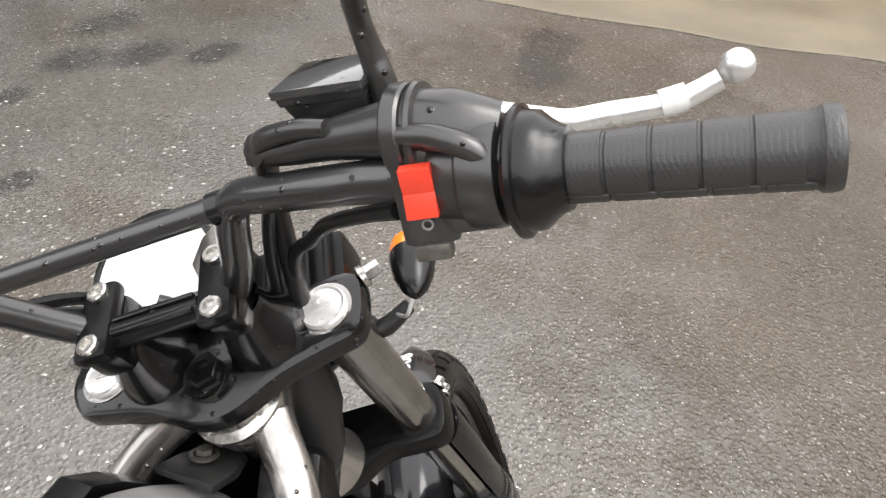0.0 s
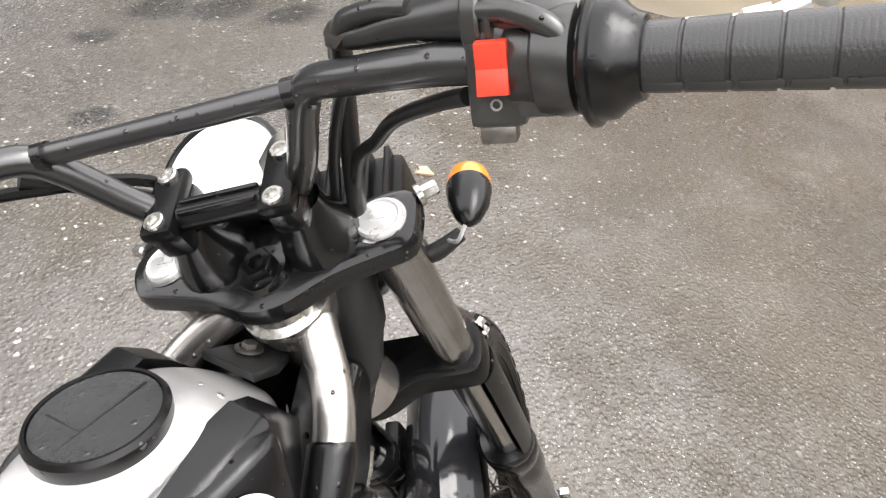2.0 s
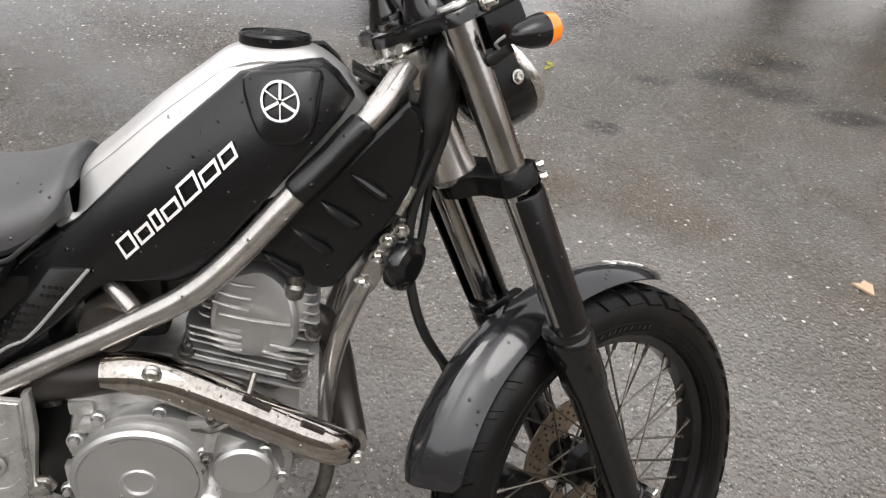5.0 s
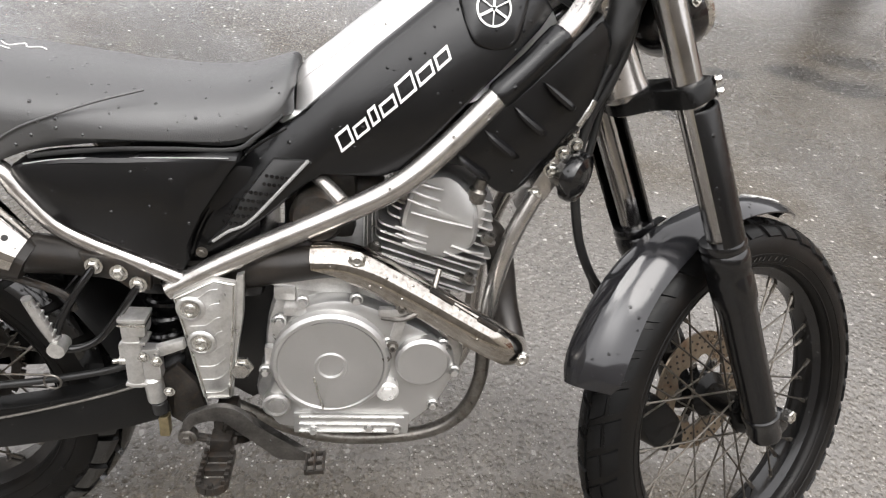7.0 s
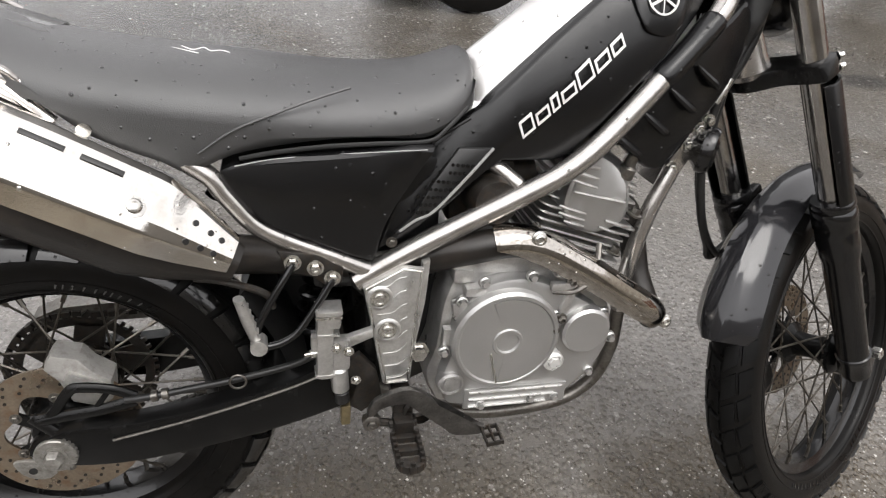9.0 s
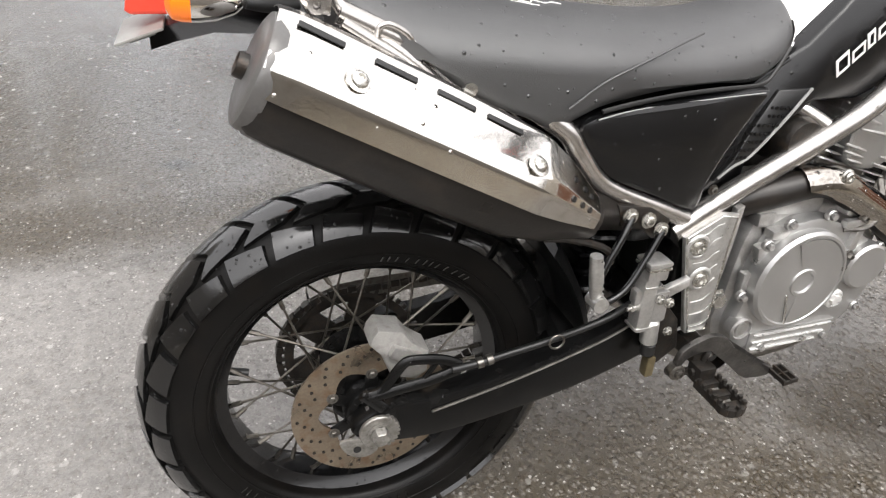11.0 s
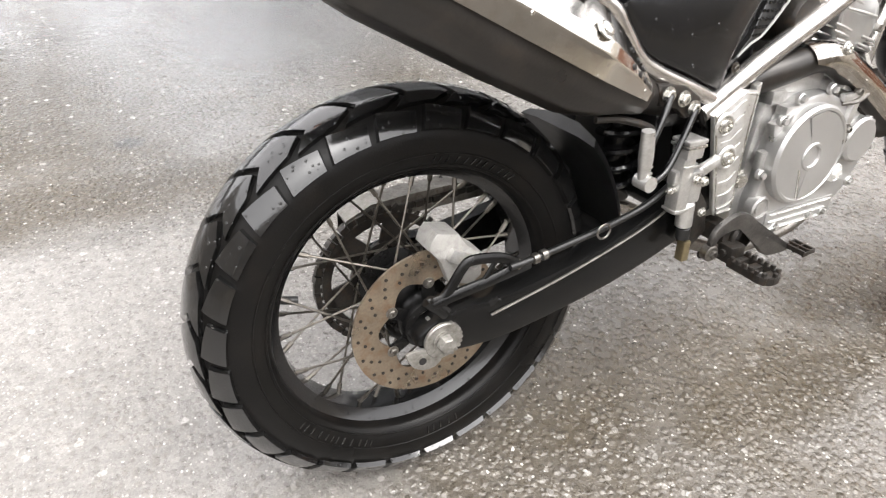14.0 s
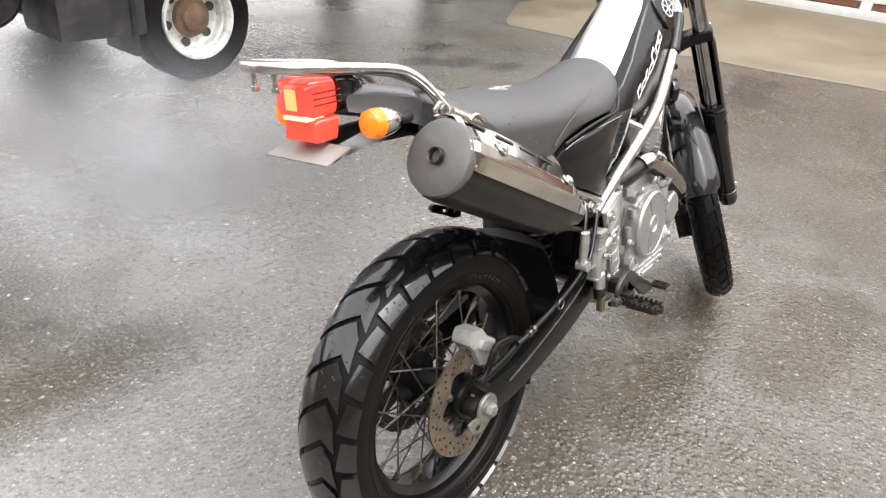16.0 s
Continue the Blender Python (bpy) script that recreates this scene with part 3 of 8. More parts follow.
def lorry(name, label, wheels, y, x0, x1, bed, floor=0.72, group="lorries", tall=2.0):
    ob = thing(name, label, "lorry", group=group)
    bm = B()
    box(bm, ((x0 + x1) / 2, y + 1.0, floor + 0.08), (x1 - x0, 2.0, 0.16), 0.02)
    for k in np.linspace(x0 + 0.5, x1 - 0.5, 6):
        box(bm, (k, y + 1.0, floor - 0.05), (0.1, 1.8, 0.1), 0.01)
    for s in (0.55, 1.45):
        box(bm, ((x0 + x1) / 2, y + s, floor - 0.16), (x1 - x0 - 0.2, 0.09, 0.2), 0.01)
    part("chassis", bm, TRUCKPAINT, ob, "dark dirty chassis")
    # body out of view, its height and span chosen to darken ground reflections
    bm = B()
    box(bm, ((bed[0] + bed[1]) / 2, y + 1.0, floor + 0.2 + tall / 2), (bed[1] - bed[0], 2.05, tall), 0.03)
    part("body", bm, bpy.data.materials.get("lorry_body_grey") or mat("lorry_body_grey", (0.12, 0.125, 0.13), 0.4, vary=0.1), ob, "dark grey body")
    for k, x in enumerate(wheels):
        truck_wheel(ob, x, y + 0.14)
        truck_wheel(ob, x, y + 1.85)
        bm = B()
        tube(bm, [(x, y + 0.2, 0.35), (x, y + 1.8, 0.35)], 0.06, 10, smooth=False)
        lathe(bm, [(0, -0.14), (0.14, -0.08), (0.17, 0), (0.14, 0.08), (0, 0.14)], (x, y + 1.0, 0.37), (0, 1, 0), 16)
        part("axle", bm, TRUCKPAINT, ob)
        bm = B()
        arc = [(x + 0.47 * math.cos(a), y + 0.12, 0.37 + 0.45 * math.sin(a)) for a in np.linspace(0.15, 3.0, 12)]
        tube(bm, arc, 0.012, 6, 2)
        part("wheel_arch", bm, TRUCKPAINT, ob)
    bm = B()
    box(bm, ((wheels[0] - 0.55), y + 0.2, 0.56), (0.45, 0.4, 0.52), 0.03)
    part("fuel_tank", bm, TRUCKPAINT, ob, "black fuel tank")
    bm = B()
    lathe(bm, [(0, -0.3), (0.17, -0.29), (0.19, -0.27), (0.19, 0.27), (0.17, 0.29), (0, 0.3)], (wheels[0] - 1.0, y + 0.5, 0.53), (0, 1, 0), 28)
    part("air_tank", bm, TRUCKPAINT, ob, "black round air tank")
    bm = B()
    box(bm, (wheels[0] - 0.4, y + 0.14, 0.4), (0.03, 0.3, 0.4), 0.006)
    part("mud_flap", bm, HOSE, ob, "black rubber mud flap")
    return ob


lorry("tank_lorry", "dark lorry with silver rims and fuel tank on wet asphalt", (1.42,), 2.9, -2.6, 2.3, (0.5, 2.3))
lorry("box_lorry", "dark box lorry parked at the far side of the yard", (5.62, 7.6), 4.4, 3.2, 9.2, (3.2, 9.2), 0.66)
# plain walls added unseen behind the camera to close the yard and darken reflections
DARKWALL = mat("dark_unseen_wall", (0.2, 0.185, 0.165), 0.8, vary=0.2, scale=2, bump=0.2, grain=60)
solid("wall_south", box(B(), (0, -8.0, 2.2), (30, 0.3, 4.4), 0.02), DARKWALL, "plain unseen wall added to darken reflections", "wall", "structure")
solid("wall_west", box(B(), (-8.0, 1.0, 2.2), (0.3, 17.6, 4.4), 0.02), DARKWALL, "plain unseen wall added to darken reflections", "wall", "structure")

# ---- litter on the asphalt ----
bm = B()
for i, (a, b_) in enumerate(((0, 0), (0.09, 0.01), (0.11, 0.055), (0.06, 0.07), (0.05, 0.11), (0.015, 0.06))):
    bm.verts.new((a, b_, 0.012 + 0.006 * (i % 2)))
bm.verts.ensure_lookup_table()
top = bm.faces.new(bm.verts[:])
ext = bmesh.ops.extrude_face_region(bm, geom=[top])
for v in ext["geom"]:
    if isinstance(v, bmesh.types.BMVert):
        v.co.z -= 0.012
solid("cardboard_scrap", bm, PAPER, "torn brown cardboard scrap lying on wet asphalt", "scrap", place=pose(2.57, 0.81, 0, 0, 0, 55) @ Matrix.Scale(0.62, 4))
for k, (x, y) in enumerate(((1.93, 2.57), (1.99, 2.62))):
    bm = B()
    tube(bm, [(0, 0, 0.004), (0.03, 0.005, 0.012), (0.07, 0, 0.006)], [0.004, 0.016, 0.002], 8, 4, flat=1.0)
    for v in bm.verts:
        v.co.z = 0.004 + (v.co.z - 0.004) * 0.3
    solid("fallen_leaf", bm, LEAF, "yellow green leaf fallen on asphalt", "leaf", group="fallen leaves", place=pose(x, y, 0, 0, 0, 40 + 70 * k))


# ---- the motorcycle: x ahead, y to its left, z up; it leans on its stand ----
LEAN = 9.86
motorcycle = thing("motorcycle", "black and silver trail motorcycle leaning on wet asphalt", "motorcycle", pose(0, 0, 0, -LEAN, 0, 0))
MIRROR = Matrix.Diagonal((1, -1, 1, 1))


def tyre_point(R, a, b, alpha, theta, lift=0.0):
    """A place on the tyre's skin: alpha across from the crown, theta round the axle."""
    y, r = a * math.sin(alpha), R - b * (1 - math.cos(alpha))
    ny, nr = math.sin(alpha) / a, math.cos(alpha) / b
    k = math.hypot(ny, nr)
    y, r = y + ny / k * lift, r + nr / k * lift
    return Vector((r * math.cos(theta), y, r * math.sin(theta)))


def tread(bm, R, a, b, corners, lift, nu=4, nv=3, taper=0.05):
    """One block of the tread, from four corners in (alpha, theta)."""
    tread_strip(bm, R, a, b, [corners[0], corners[1]], [corners[3], corners[2]], lift, nu, nv, taper)


def tread_strip(bm, R, a, b, near, far, lift, nu=4, nv=3, taper=0.05):
    """One block of the tread between two bent edges in (alpha, theta), nu faces to each leg of the edge."""
    def along(edge, u):
        k = min(int(u), len(edge) - 2)
        return [edge[k][i] * (1 - u + k) + edge[k + 1][i] * (u - k) for i in (0, 1)]

    def at(u, v, h):
        p0, p1 = along(near, u), along(far, u)
        return tyre_point(R, a, b, p0[0] * (1 - v) + p1[0] * v, p0[1] * (1 - v) + p1[1] * v, h)
    legs = len(near) - 1
    us = [legs * i / (nu * legs) for i in range(nu * legs + 1)]
    inset = [taper] + us[1:-1] + [legs - taper]
    k, nu = taper, nu * legs
    top = [[bm.verts.new(at(u, k + (1 - 2 * k) * j / nv, lift)) for j in range(nv + 1)] for u in inset]
    for i in range(nu):
        for j in range(nv):
            bm.faces.new((top[i][j], top[i + 1][j], top[i + 1][j + 1], top[i][j + 1]))
    ring = [(i, 0) for i in range(nu)] + [(nu, j) for j in range(nv)] + [(i, nv) for i in range(nu, 0, -1)] + [(0, j) for j in range(nv, 0, -1)]
    low = [bm.verts.new(at(us[i], j / nv, -0.002)) for i, j in ring]
    for q in range(len(ring)):
        i, j = ring[q]
        i2, j2 = ring[(q + 1) % len(ring)]
        bm.faces.new((top[i][j], top[i2][j2], low[(q + 1) % len(ring)], low[q]))


def wheel(name, label, R, a, b, pitch, rim_r, spokes, hub_r, hub_half, place, chevron, lift=0.006, shift=0.0, rubber=None, crown=()):
    """A spoked wheel about the y axis: tyre with tread blocks, rim, hub, single spokes, valve."""
    root = new(name)
    root.parent = motorcycle
    root.matrix_basis = place
    tagged(root, label)
    alphas = [radians(d) for d in np.linspace(-128, 128, 41)]
    Rb = R - lift
    prof = [(Rb - b * (1 - math.cos(t)), a * math.sin(t)) for t in alphas]
    inner = [(prof[-1][0] - 0.004, prof[-1][1] - 0.006), (prof[0][0] - 0.004, prof[0][1] + 0.006)]
    tyre = part("tyre", lathe(B(), prof + inner, (0, 0, 0), (0, 1, 0), 96, True), RUBBER, root, "wet black road tyre with block tread", sharp=60)
    bm = B()
    step = 2 * math.pi / pitch
    D = radians
    for k in range(pitch):
        t = (k + shift) * step
        for s in (1, -1):
            o = t + (0 if s > 0 else step * 0.5)
            for c in chevron:
                tread(bm, Rb, a, b, [(D(al) * s, o + th * step) for al, th in c], lift)
        for near, far in crown:
            tread_strip(bm, Rb, a, b, *[[(D(al), t + (th + 0.5) * step) for al, th in edge] for edge in (near, far)], lift, 3, 3, 0.04)
    tagged(part("tread", bm, rubber or TREAD, tyre, "wet moulded tread blocks", sharp=30), kind="stuff")
    for s in (1, -1):  # raised rings and moulded marks on the side wall
        for al, w in ((100, 0.0012), (121, 0.002)):
            t = D(al) * s
            part("bead_ring", lathe(B(), [(Rb - b * (1 - math.cos(t)) + w * math.cos(q), a * math.sin(t) + w * math.sin(q)) for q in np.linspace(0, 2 * math.pi, 7)[:-1]],
                                    (0, 0, 0), (0, 1, 0), 72, True), RUBBER, tyre)
    for t0, n_ in ((3.75, 12), (4.75, 5), (0.9, 12)):
        for q in range(n_):
            th = t0 + q * 0.052 + 0.012 * math.sin(q * 5.1)
            bm = B()
            tread(bm, Rb, a, b, [(-D(104), th), (-D(115), th + 0.012), (-D(115), th + 0.022), (-D(104), th + 0.013)], 0.0014, 1, 1)
            part("side_wall_mark", bm, TREAD, tyre)
    bead, w = rim_r, a * 0.74
    rim = part("rim", lathe(B(), [(bead + 0.013, -w), (bead + 0.014, -w + 0.004), (bead + 0.002, -w + 0.007), (bead - 0.004, -w * 0.6), (bead - 0.018, -w * 0.42),
                                  (bead - 0.02, 0), (bead - 0.018, w * 0.42), (bead - 0.004, w * 0.6), (bead + 0.002, w - 0.007), (bead + 0.014, w - 0.004),
                                  (bead + 0.013, w), (bead + 0.006, w - 0.001), (bead - 0.008, w * 0.66), (bead - 0.023, w * 0.45), (bead - 0.025, 0), (bead - 0.023, -w * 0.45),
                                  (bead - 0.008, -w * 0.66), (bead + 0.006, -w + 0.001)], (0, 0, 0), (0, 1, 0), 96, True), GLOSS, root, "black rim")
    hub = part("hub", lathe(B(), [(0.012, -hub_half - 0.012), (hub_r * 0.75, -hub_half - 0.01), (hub_r, -hub_half - 0.002), (hub_r * 1.02, -hub_half + 0.006),
                                  (hub_r * 0.62, -hub_half + 0.016), (hub_r * 0.55, 0), (hub_r * 0.62, hub_half - 0.016), (hub_r * 1.02, hub_half - 0.006),
                                  (hub_r, hub_half + 0.002), (hub_r * 0.75, hub_half + 0.01), (0.012, hub_half + 0.012)], (0, 0, 0), (0, 1, 0), 36), SATIN, root, "dark dirty hub")
    proto = {}
    for k in range(spokes):
        s = 1 if k % 2 else -1
        lean = 1 if (k // 2) % 2 else -1
        th = 2 * math.pi * (k + 0.5) / spokes
        sw = radians(62) * lean
        if (s, lean) not in proto:
            p0 = Vector((hub_r * math.cos(-sw), s * (hub_half - 0.004), hub_r * math.sin(-sw)))
            p1 = Vector((rim_r - 0.022, s * 0.006, 0))
            bm = B()
            tube(bm, [p0, p1], 0.0018, 6, smooth=False)
            q = (p1 - p0).normalized()
            tube(bm, [p1 - q * 0.02, p1 - q * 0.002], 0.0036, 6, smooth=False)
            tube(bm, [p1 - q * 0.002, p1 + q * 0.004], 0.0055, 6, smooth=False)
            proto[s, lean] = finish("spoke", bm, SPOKE)
        o = new("spoke", proto[s, lean])
        o.parent = root
        o.matrix_basis = pose(0, 0, 0, 0, -math.degrees(th), 0)
    return root, hub, rim


REAR_R, RZ = 0.309, 0.309
REAR_BLOCKS = [[(46, -0.04), (71, 0.05), (70, 0.95), (37, 0.78)]]
REAR_CROWN = [([(-33, 0.47), (-19, 0.1), (19, 0.6), (33, 0.97)], [(-39, 1.36), (-19, 0.99), (19, 1.49), (39, 1.86)])]
rear, rear_hub, rear_rim = wheel("rear_wheel", "rear spoked wheel with wide block tyre", REAR_R, 0.062, 0.056, 28, 0.214, 36, 0.052, 0.05,
                                 pose(0, 0, RZ, 0, 0, 0), REAR_BLOCKS, 0.0075, 0.5, crown=REAR_CROWN)
part("valve", tube(B(), [(-0.195, 0.0, 0.045), (-0.172, -0.004, 0.04), (-0.158, -0.006, 0.037)], [0.005, 0.006, 0.006], 10, smooth=False), HOSE, rear, "black rubber tyre valve")


def brake_disc(R, r_in, y, holes_rows, parent, label, mouth=6):
    bm = B()
    n = 96
    t = 0.002
    rings = []
    for side in (-1, 1):
        rings.append([[bm.verts.new((r * math.cos(2 * math.pi * k / n), y + side * t, r * math.sin(2 * math.pi * k / n)))
                       for k in range(n)] for r in (r_in, R)])
    inner_r = [r_in * (1 + 0.1 * math.cos(mouth * 2 * math.pi * k / n)) for k in range(n)]
    for side in (0, 1):
        for k in range(n):
            a_ = 2 * math.pi * k / n
            rings[side][0][k].co.x, rings[side][0][k].co.z = inner_r[k] * math.cos(a_), inner_r[k] * math.sin(a_)
    for k in range(n):
        j = (k + 1) % n
        bm.faces.new((rings[0][0][k], rings[0][0][j], rings[0][1][j], rings[0][1][k]))
        bm.faces.new((rings[1][0][k], rings[1][1][k], rings[1][1][j], rings[1][0][j]))
        bm.faces.new((rings[0][1][k], rings[0][1][j], rings[1][1][j], rings[1][1][k]))
        bm.faces.new((rings[0][0][k], rings[1][0][k], rings[1][0][j], rings[0][0][j]))
    ob = part("brake_disc", bm, DISC, parent, label, sharp=30)
    hole = finish("vent_hole", lathe(B(), [(0, 0.0012), (0.0024, 0.0012), (0.0024, 0.0)], (0, 0, 0), (0, -1, 0), 8), IRON)
    for r, count, off in holes_rows:
        for k in range(count):
            o = new("vent_hole", hole)
            o.parent = level(ob)
            a_ = 2 * math.pi * k / count + off
            o.matrix_basis = Matrix.Translation((r * math.cos(a_), y - t, r * math.sin(a_)))
    for k in range(mouth):
        a_ = 2 * math.pi * (k + 0.5) / mouth
        bm = B()
        bolt(bm, (r_in * 0.93 * math.cos(a_), y - t, r_in * 0.93 * math.sin(a_)), (0, -1, 0), 0.0055, 0.005)
        part("disc_bolt", bm, STEEL, ob)
    bm = B()
    lathe(bm, [(r_in * 0.42, 0.012), (r_in * 0.55, 0.008), (r_in * 0.6, 0.0), (r_in * 0.58, -0.02)], (0, y, 0), (0, -1 if y < 0 else 1, 0), 30)
    part("carrier", bm, SATIN, ob)
    for k in range(mouth):
        a_ = 2 * math.pi * (k + 0.5) / mouth
        part("carrier_arm", box(B(), (r_in * 0.75 * math.cos(a_), y, r_in * 0.75 * math.sin(a_)), (r_in * 0.5, 0.004, 0.018), 0.001, Matrix.Rotation(-a_, 3, "Y")), SATIN, ob)
    return ob


brake_disc(0.112, 0.068, -0.082, ((0.104, 20, 0.0), (0.095, 20, 0.1), (0.086, 20, 0.2)), rear, "drilled brake disc with brown surface rust")

# sprocket and chain on the left
bm = B()
n = 48
outer = []
for k in range(n * 4):
    a_ = 2 * math.pi * k / (n * 4)
    r = 0.106 + (0.004 if k % 4 in (1, 2) else -0.003)
    outer.append((r * math.cos(a_), r * math.sin(a_)))
lathe(bm, [(0.09, -0.003), (0.104, -0.003), (0.104, 0.003), (0.09, 0.003)], (0, 0.06, 0), (0, 1, 0), 48, True)
for k in range(n):
    a_ = 2 * math.pi * k / n
    box(bm, (0.107 * math.cos(a_), 0.06, 0.107 * math.sin(a_)), (0.008, 0.005, 0.006), 0.0, Matrix.Rotation(-a_, 3, "Y"))
for k in range(6):
    a_ = 2 * math.pi * k / 6 + 0.3
    box(bm, (0.072 * math.cos(a_), 0.06, 0.072 * math.sin(a_)), (0.056, 0.006, 0.046), 0.004, Matrix.Rotation(-a_, 3, "Y"))
lathe(bm, [(0.03, -0.004), (0.058, -0.004), (0.058, 0.004), (0.03, 0.004)], (0, 0.06, 0), (0, 1, 0), 36, True)
for k in range(6):
    a_ = 2 * math.pi * k / 6 + 0.3
    bolt(bm, (0.05 * math.cos(a_), 0.055, 0.05 * math.sin(a_)), (0, -1, 0), 0.007, 0.007)
part("sprocket", bm, IRON, rear, "rusty chain sprocket")
bm = B()
path = []
for a_ in np.linspace(radians(75), radians(285), 34):
    path.append((0.112 * math.cos(a_), 0.06, RZ + 0.112 * math.sin(a_)))
front_s = [(0.47 + 0.035 * math.cos(a_), 0.06, 0.41 + 0.035 * math.sin(a_)) for a_ in np.linspace(radians(-80), radians(75), 8)]
full = path + [(0.15, 0.06, 0.235), (0.3, 0.06, 0.305)] + front_s + [(0.3, 0.06, 0.432), (0.15, 0.06, 0.425)]
links = curve_points(full, 4, True)
dist = 0
k = 0
for i in range(len(links)):
    p, q = links[i], links[(i + 1) % len(links)]
    d = (q - p).length
    if d < 1e-5:
        continue
    while dist < d:
        c = p + (q - p) * dist / d
        a_ = math.atan2((q - p).z, (q - p).x)
        box(bm, c, (0.0125, 0.014 if k % 2 else 0.009, 0.009), 0.0, Matrix.Rotation(-a_, 3, "Y"))
        k += 1
        dist += 0.0145
    dist -= d
part("drive_chain", bm, IRON, motorcycle, "rusty drive chain")

# rear axle, adjusters and swing arm
swing = part("swing_arm", slab(B(), [(-0.03, 0.318), (0.02, 0.342), (0.11, 0.345), (0.27, 0.378), (0.4, 0.432), (0.435, 0.43), (0.44, 0.37), (0.41, 0.348), (0.29, 0.307), (0.12, 0.275), (0.02, 0.276), (-0.03, 0.296)],
                               lambda x, z: -0.122 - 0.0 * x, 0.032, 0.007, 3), SATIN, motorcycle, "black box section swing arm")
part("swing_arm_left", slab(B(), [(-0.03, 0.318), (0.02, 0.342), (0.11, 0.345), (0.27, 0.378), (0.4, 0.432), (0.435, 0.43), (0.44, 0.37), (0.41, 0.348), (0.29, 0.307), (0.12, 0.275), (0.02, 0.276), (-0.03, 0.296)],
                            lambda x, z: 0.122, -0.032, 0.007, 3), SATIN, swing)
bm = B()
tube(bm, [(0.3, -0.11, 0.355), (0.3, 0.11, 0.355)], 0.028, 12, smooth=False)
tube(bm, [(0.43, -0.125, 0.4), (0.43, 0.125, 0.4)], 0.024, 14, smooth=False)
part("cross_tube", bm, SATIN, swing)
# thin steel coloured line along the right arm
bm = B()
tube(bm, [(0.075, -0.1255, 0.322), (0.2, -0.124, 0.35), (0.33, -0.123, 0.39), (0.4, -0.122, 0.425)], 0.0022, 6)
part("edge_line", bm, STEEL, swing, "thin steel coloured edge line")
AXR = (0, -0.122, RZ - 0.004)
snail = part("chain_adjuster", lathe(B(), [(0, 0), (0.026, 0), (0.0275, 0.0015), (0.0275, 0.0055), (0.026, 0.007), (0, 0.007)], AXR, (0, -1, 0), 36), DULLZINC, motorcycle, "dull zinc snail adjuster")
for k in range(9):
    a_ = radians(60 - 15 * k)
    part("notch", lathe(B(), [(0.0028, 0.0), (0.0028, 0.0078), (0, 0.008)], (0.0262 * math.cos(a_), -0.122, RZ - 0.004 + 0.0262 * math.sin(a_)), (0, -1, 0), 8), DULLZINC, snail)
bm = B()
slab(bm, [(-0.02, 0.296), (-0.03, 0.3), (-0.05, 0.3), (-0.054, 0.294), (-0.045, 0.276), (-0.03, 0.266), (-0.012, 0.266), (0.0, 0.28)], lambda x, z: -0.1275, 0.005, 0.0015, 2)
part("hook", bm, DULLZINC, snail, "hooked adjuster tail")
part("hook_hole", lathe(B(), [(0, 0.001), (0.0055, 0.001), (0.0055, 0)], (-0.031, -0.1275, RZ - 0.027), (0, -1, 0), 12), HOSE, snail)
bm = B()
lathe(bm, [(0.0165, 0.006), (0.0165, 0.009), (0.013, 0.0095)], AXR, (0, -1, 0), 24)
lathe(bm, [(0.0135, 0.009), (0.0132, 0.019), (0.0105, 0.022), (0.0, 0.022)], AXR, (0, -1, 0), 6)
part("axle_nut", bm, DULLZINC, motorcycle, "zinc axle nut")
part("axle_spacer", lathe(B(), [(0.012, 0.0), (0.021, 0.0), (0.0235, 0.01), (0.0225, 0.046), (0.0245, 0.05), (0.0245, 0.058), (0.012, 0.06)], (0, -0.05, RZ), (0, -1, 0), 24), DULLZINC, motorcycle, "grey steel spacer")

# rear caliper and bracket
CALIPER = [(-0.004, 0.425), (0.0, 0.438), (0.008, 0.448), (0.04, 0.44), (0.054, 0.42), (0.078, 0.402), (0.076, 0.37), (0.06, 0.358), (0.025, 0.37), (0.012, 0.405)]
cal = part("rear_caliper", slab(B(), CALIPER, lambda x, z: -0.094 - 0.1 * max(0.0, 0.43 - z) * 0.3, 0.04, 0.004, 1), CASTPALE, motorcycle, "pale cast brake caliper with dried dirt")
part("caliper_step", box(B(), (0.045, -0.097, 0.404), (0.05, 0.014, 0.018), 0.004, Matrix.Rotation(radians(30), 3, "Y")), ALLOY, cal)
for pts, r in (([(-0.02, -0.121, 0.367), (0.005, -0.122, 0.372), (0.03, -0.123, 0.408), (0.045, -0.123, 0.415), (0.085, -0.123, 0.408), (0.112, -0.122, 0.393)], 0.0075),
               ([(-0.015, -0.122, 0.363), (0.03, -0.124, 0.372), (0.07, -0.124, 0.377), (0.112, -0.122, 0.386)], 0.0085), ([(0.006, -0.124, 0.345), (-0.008, -0.122, 0.358), (-0.02, -0.12, 0.37)], 0.009),
               ([(0.06, -0.124, 0.378), (0.078, -0.124, 0.404)], 0.004)):
    part("caliper_bracket", tube(B(), pts, r, 10, 4, flat=0.8), SATIN, cal, "black caliper bracket arm")
for p in ((0.0, -0.118, 0.352), (0.115, -0.118, 0.388)):
    part("caliper_bolt", bolt(B(), p, (0, -1, 0), 0.0065, 0.008), STEEL, cal)
bm = B()
tube(bm, [(0.1, -0.128, 0.392), (0.13, -0.13, 0.396), (0.18, -0.128, 0.402), (0.25, -0.126, 0.412), (0.33, -0.124, 0.43), (0.37, -0.13, 0.46), (0.375, -0.15, 0.49)], 0.0052, 10)
hose = part("rear_brake_hose", bm, HOSE, motorcycle, "black brake hose clipped to the swing arm")
bm = B()
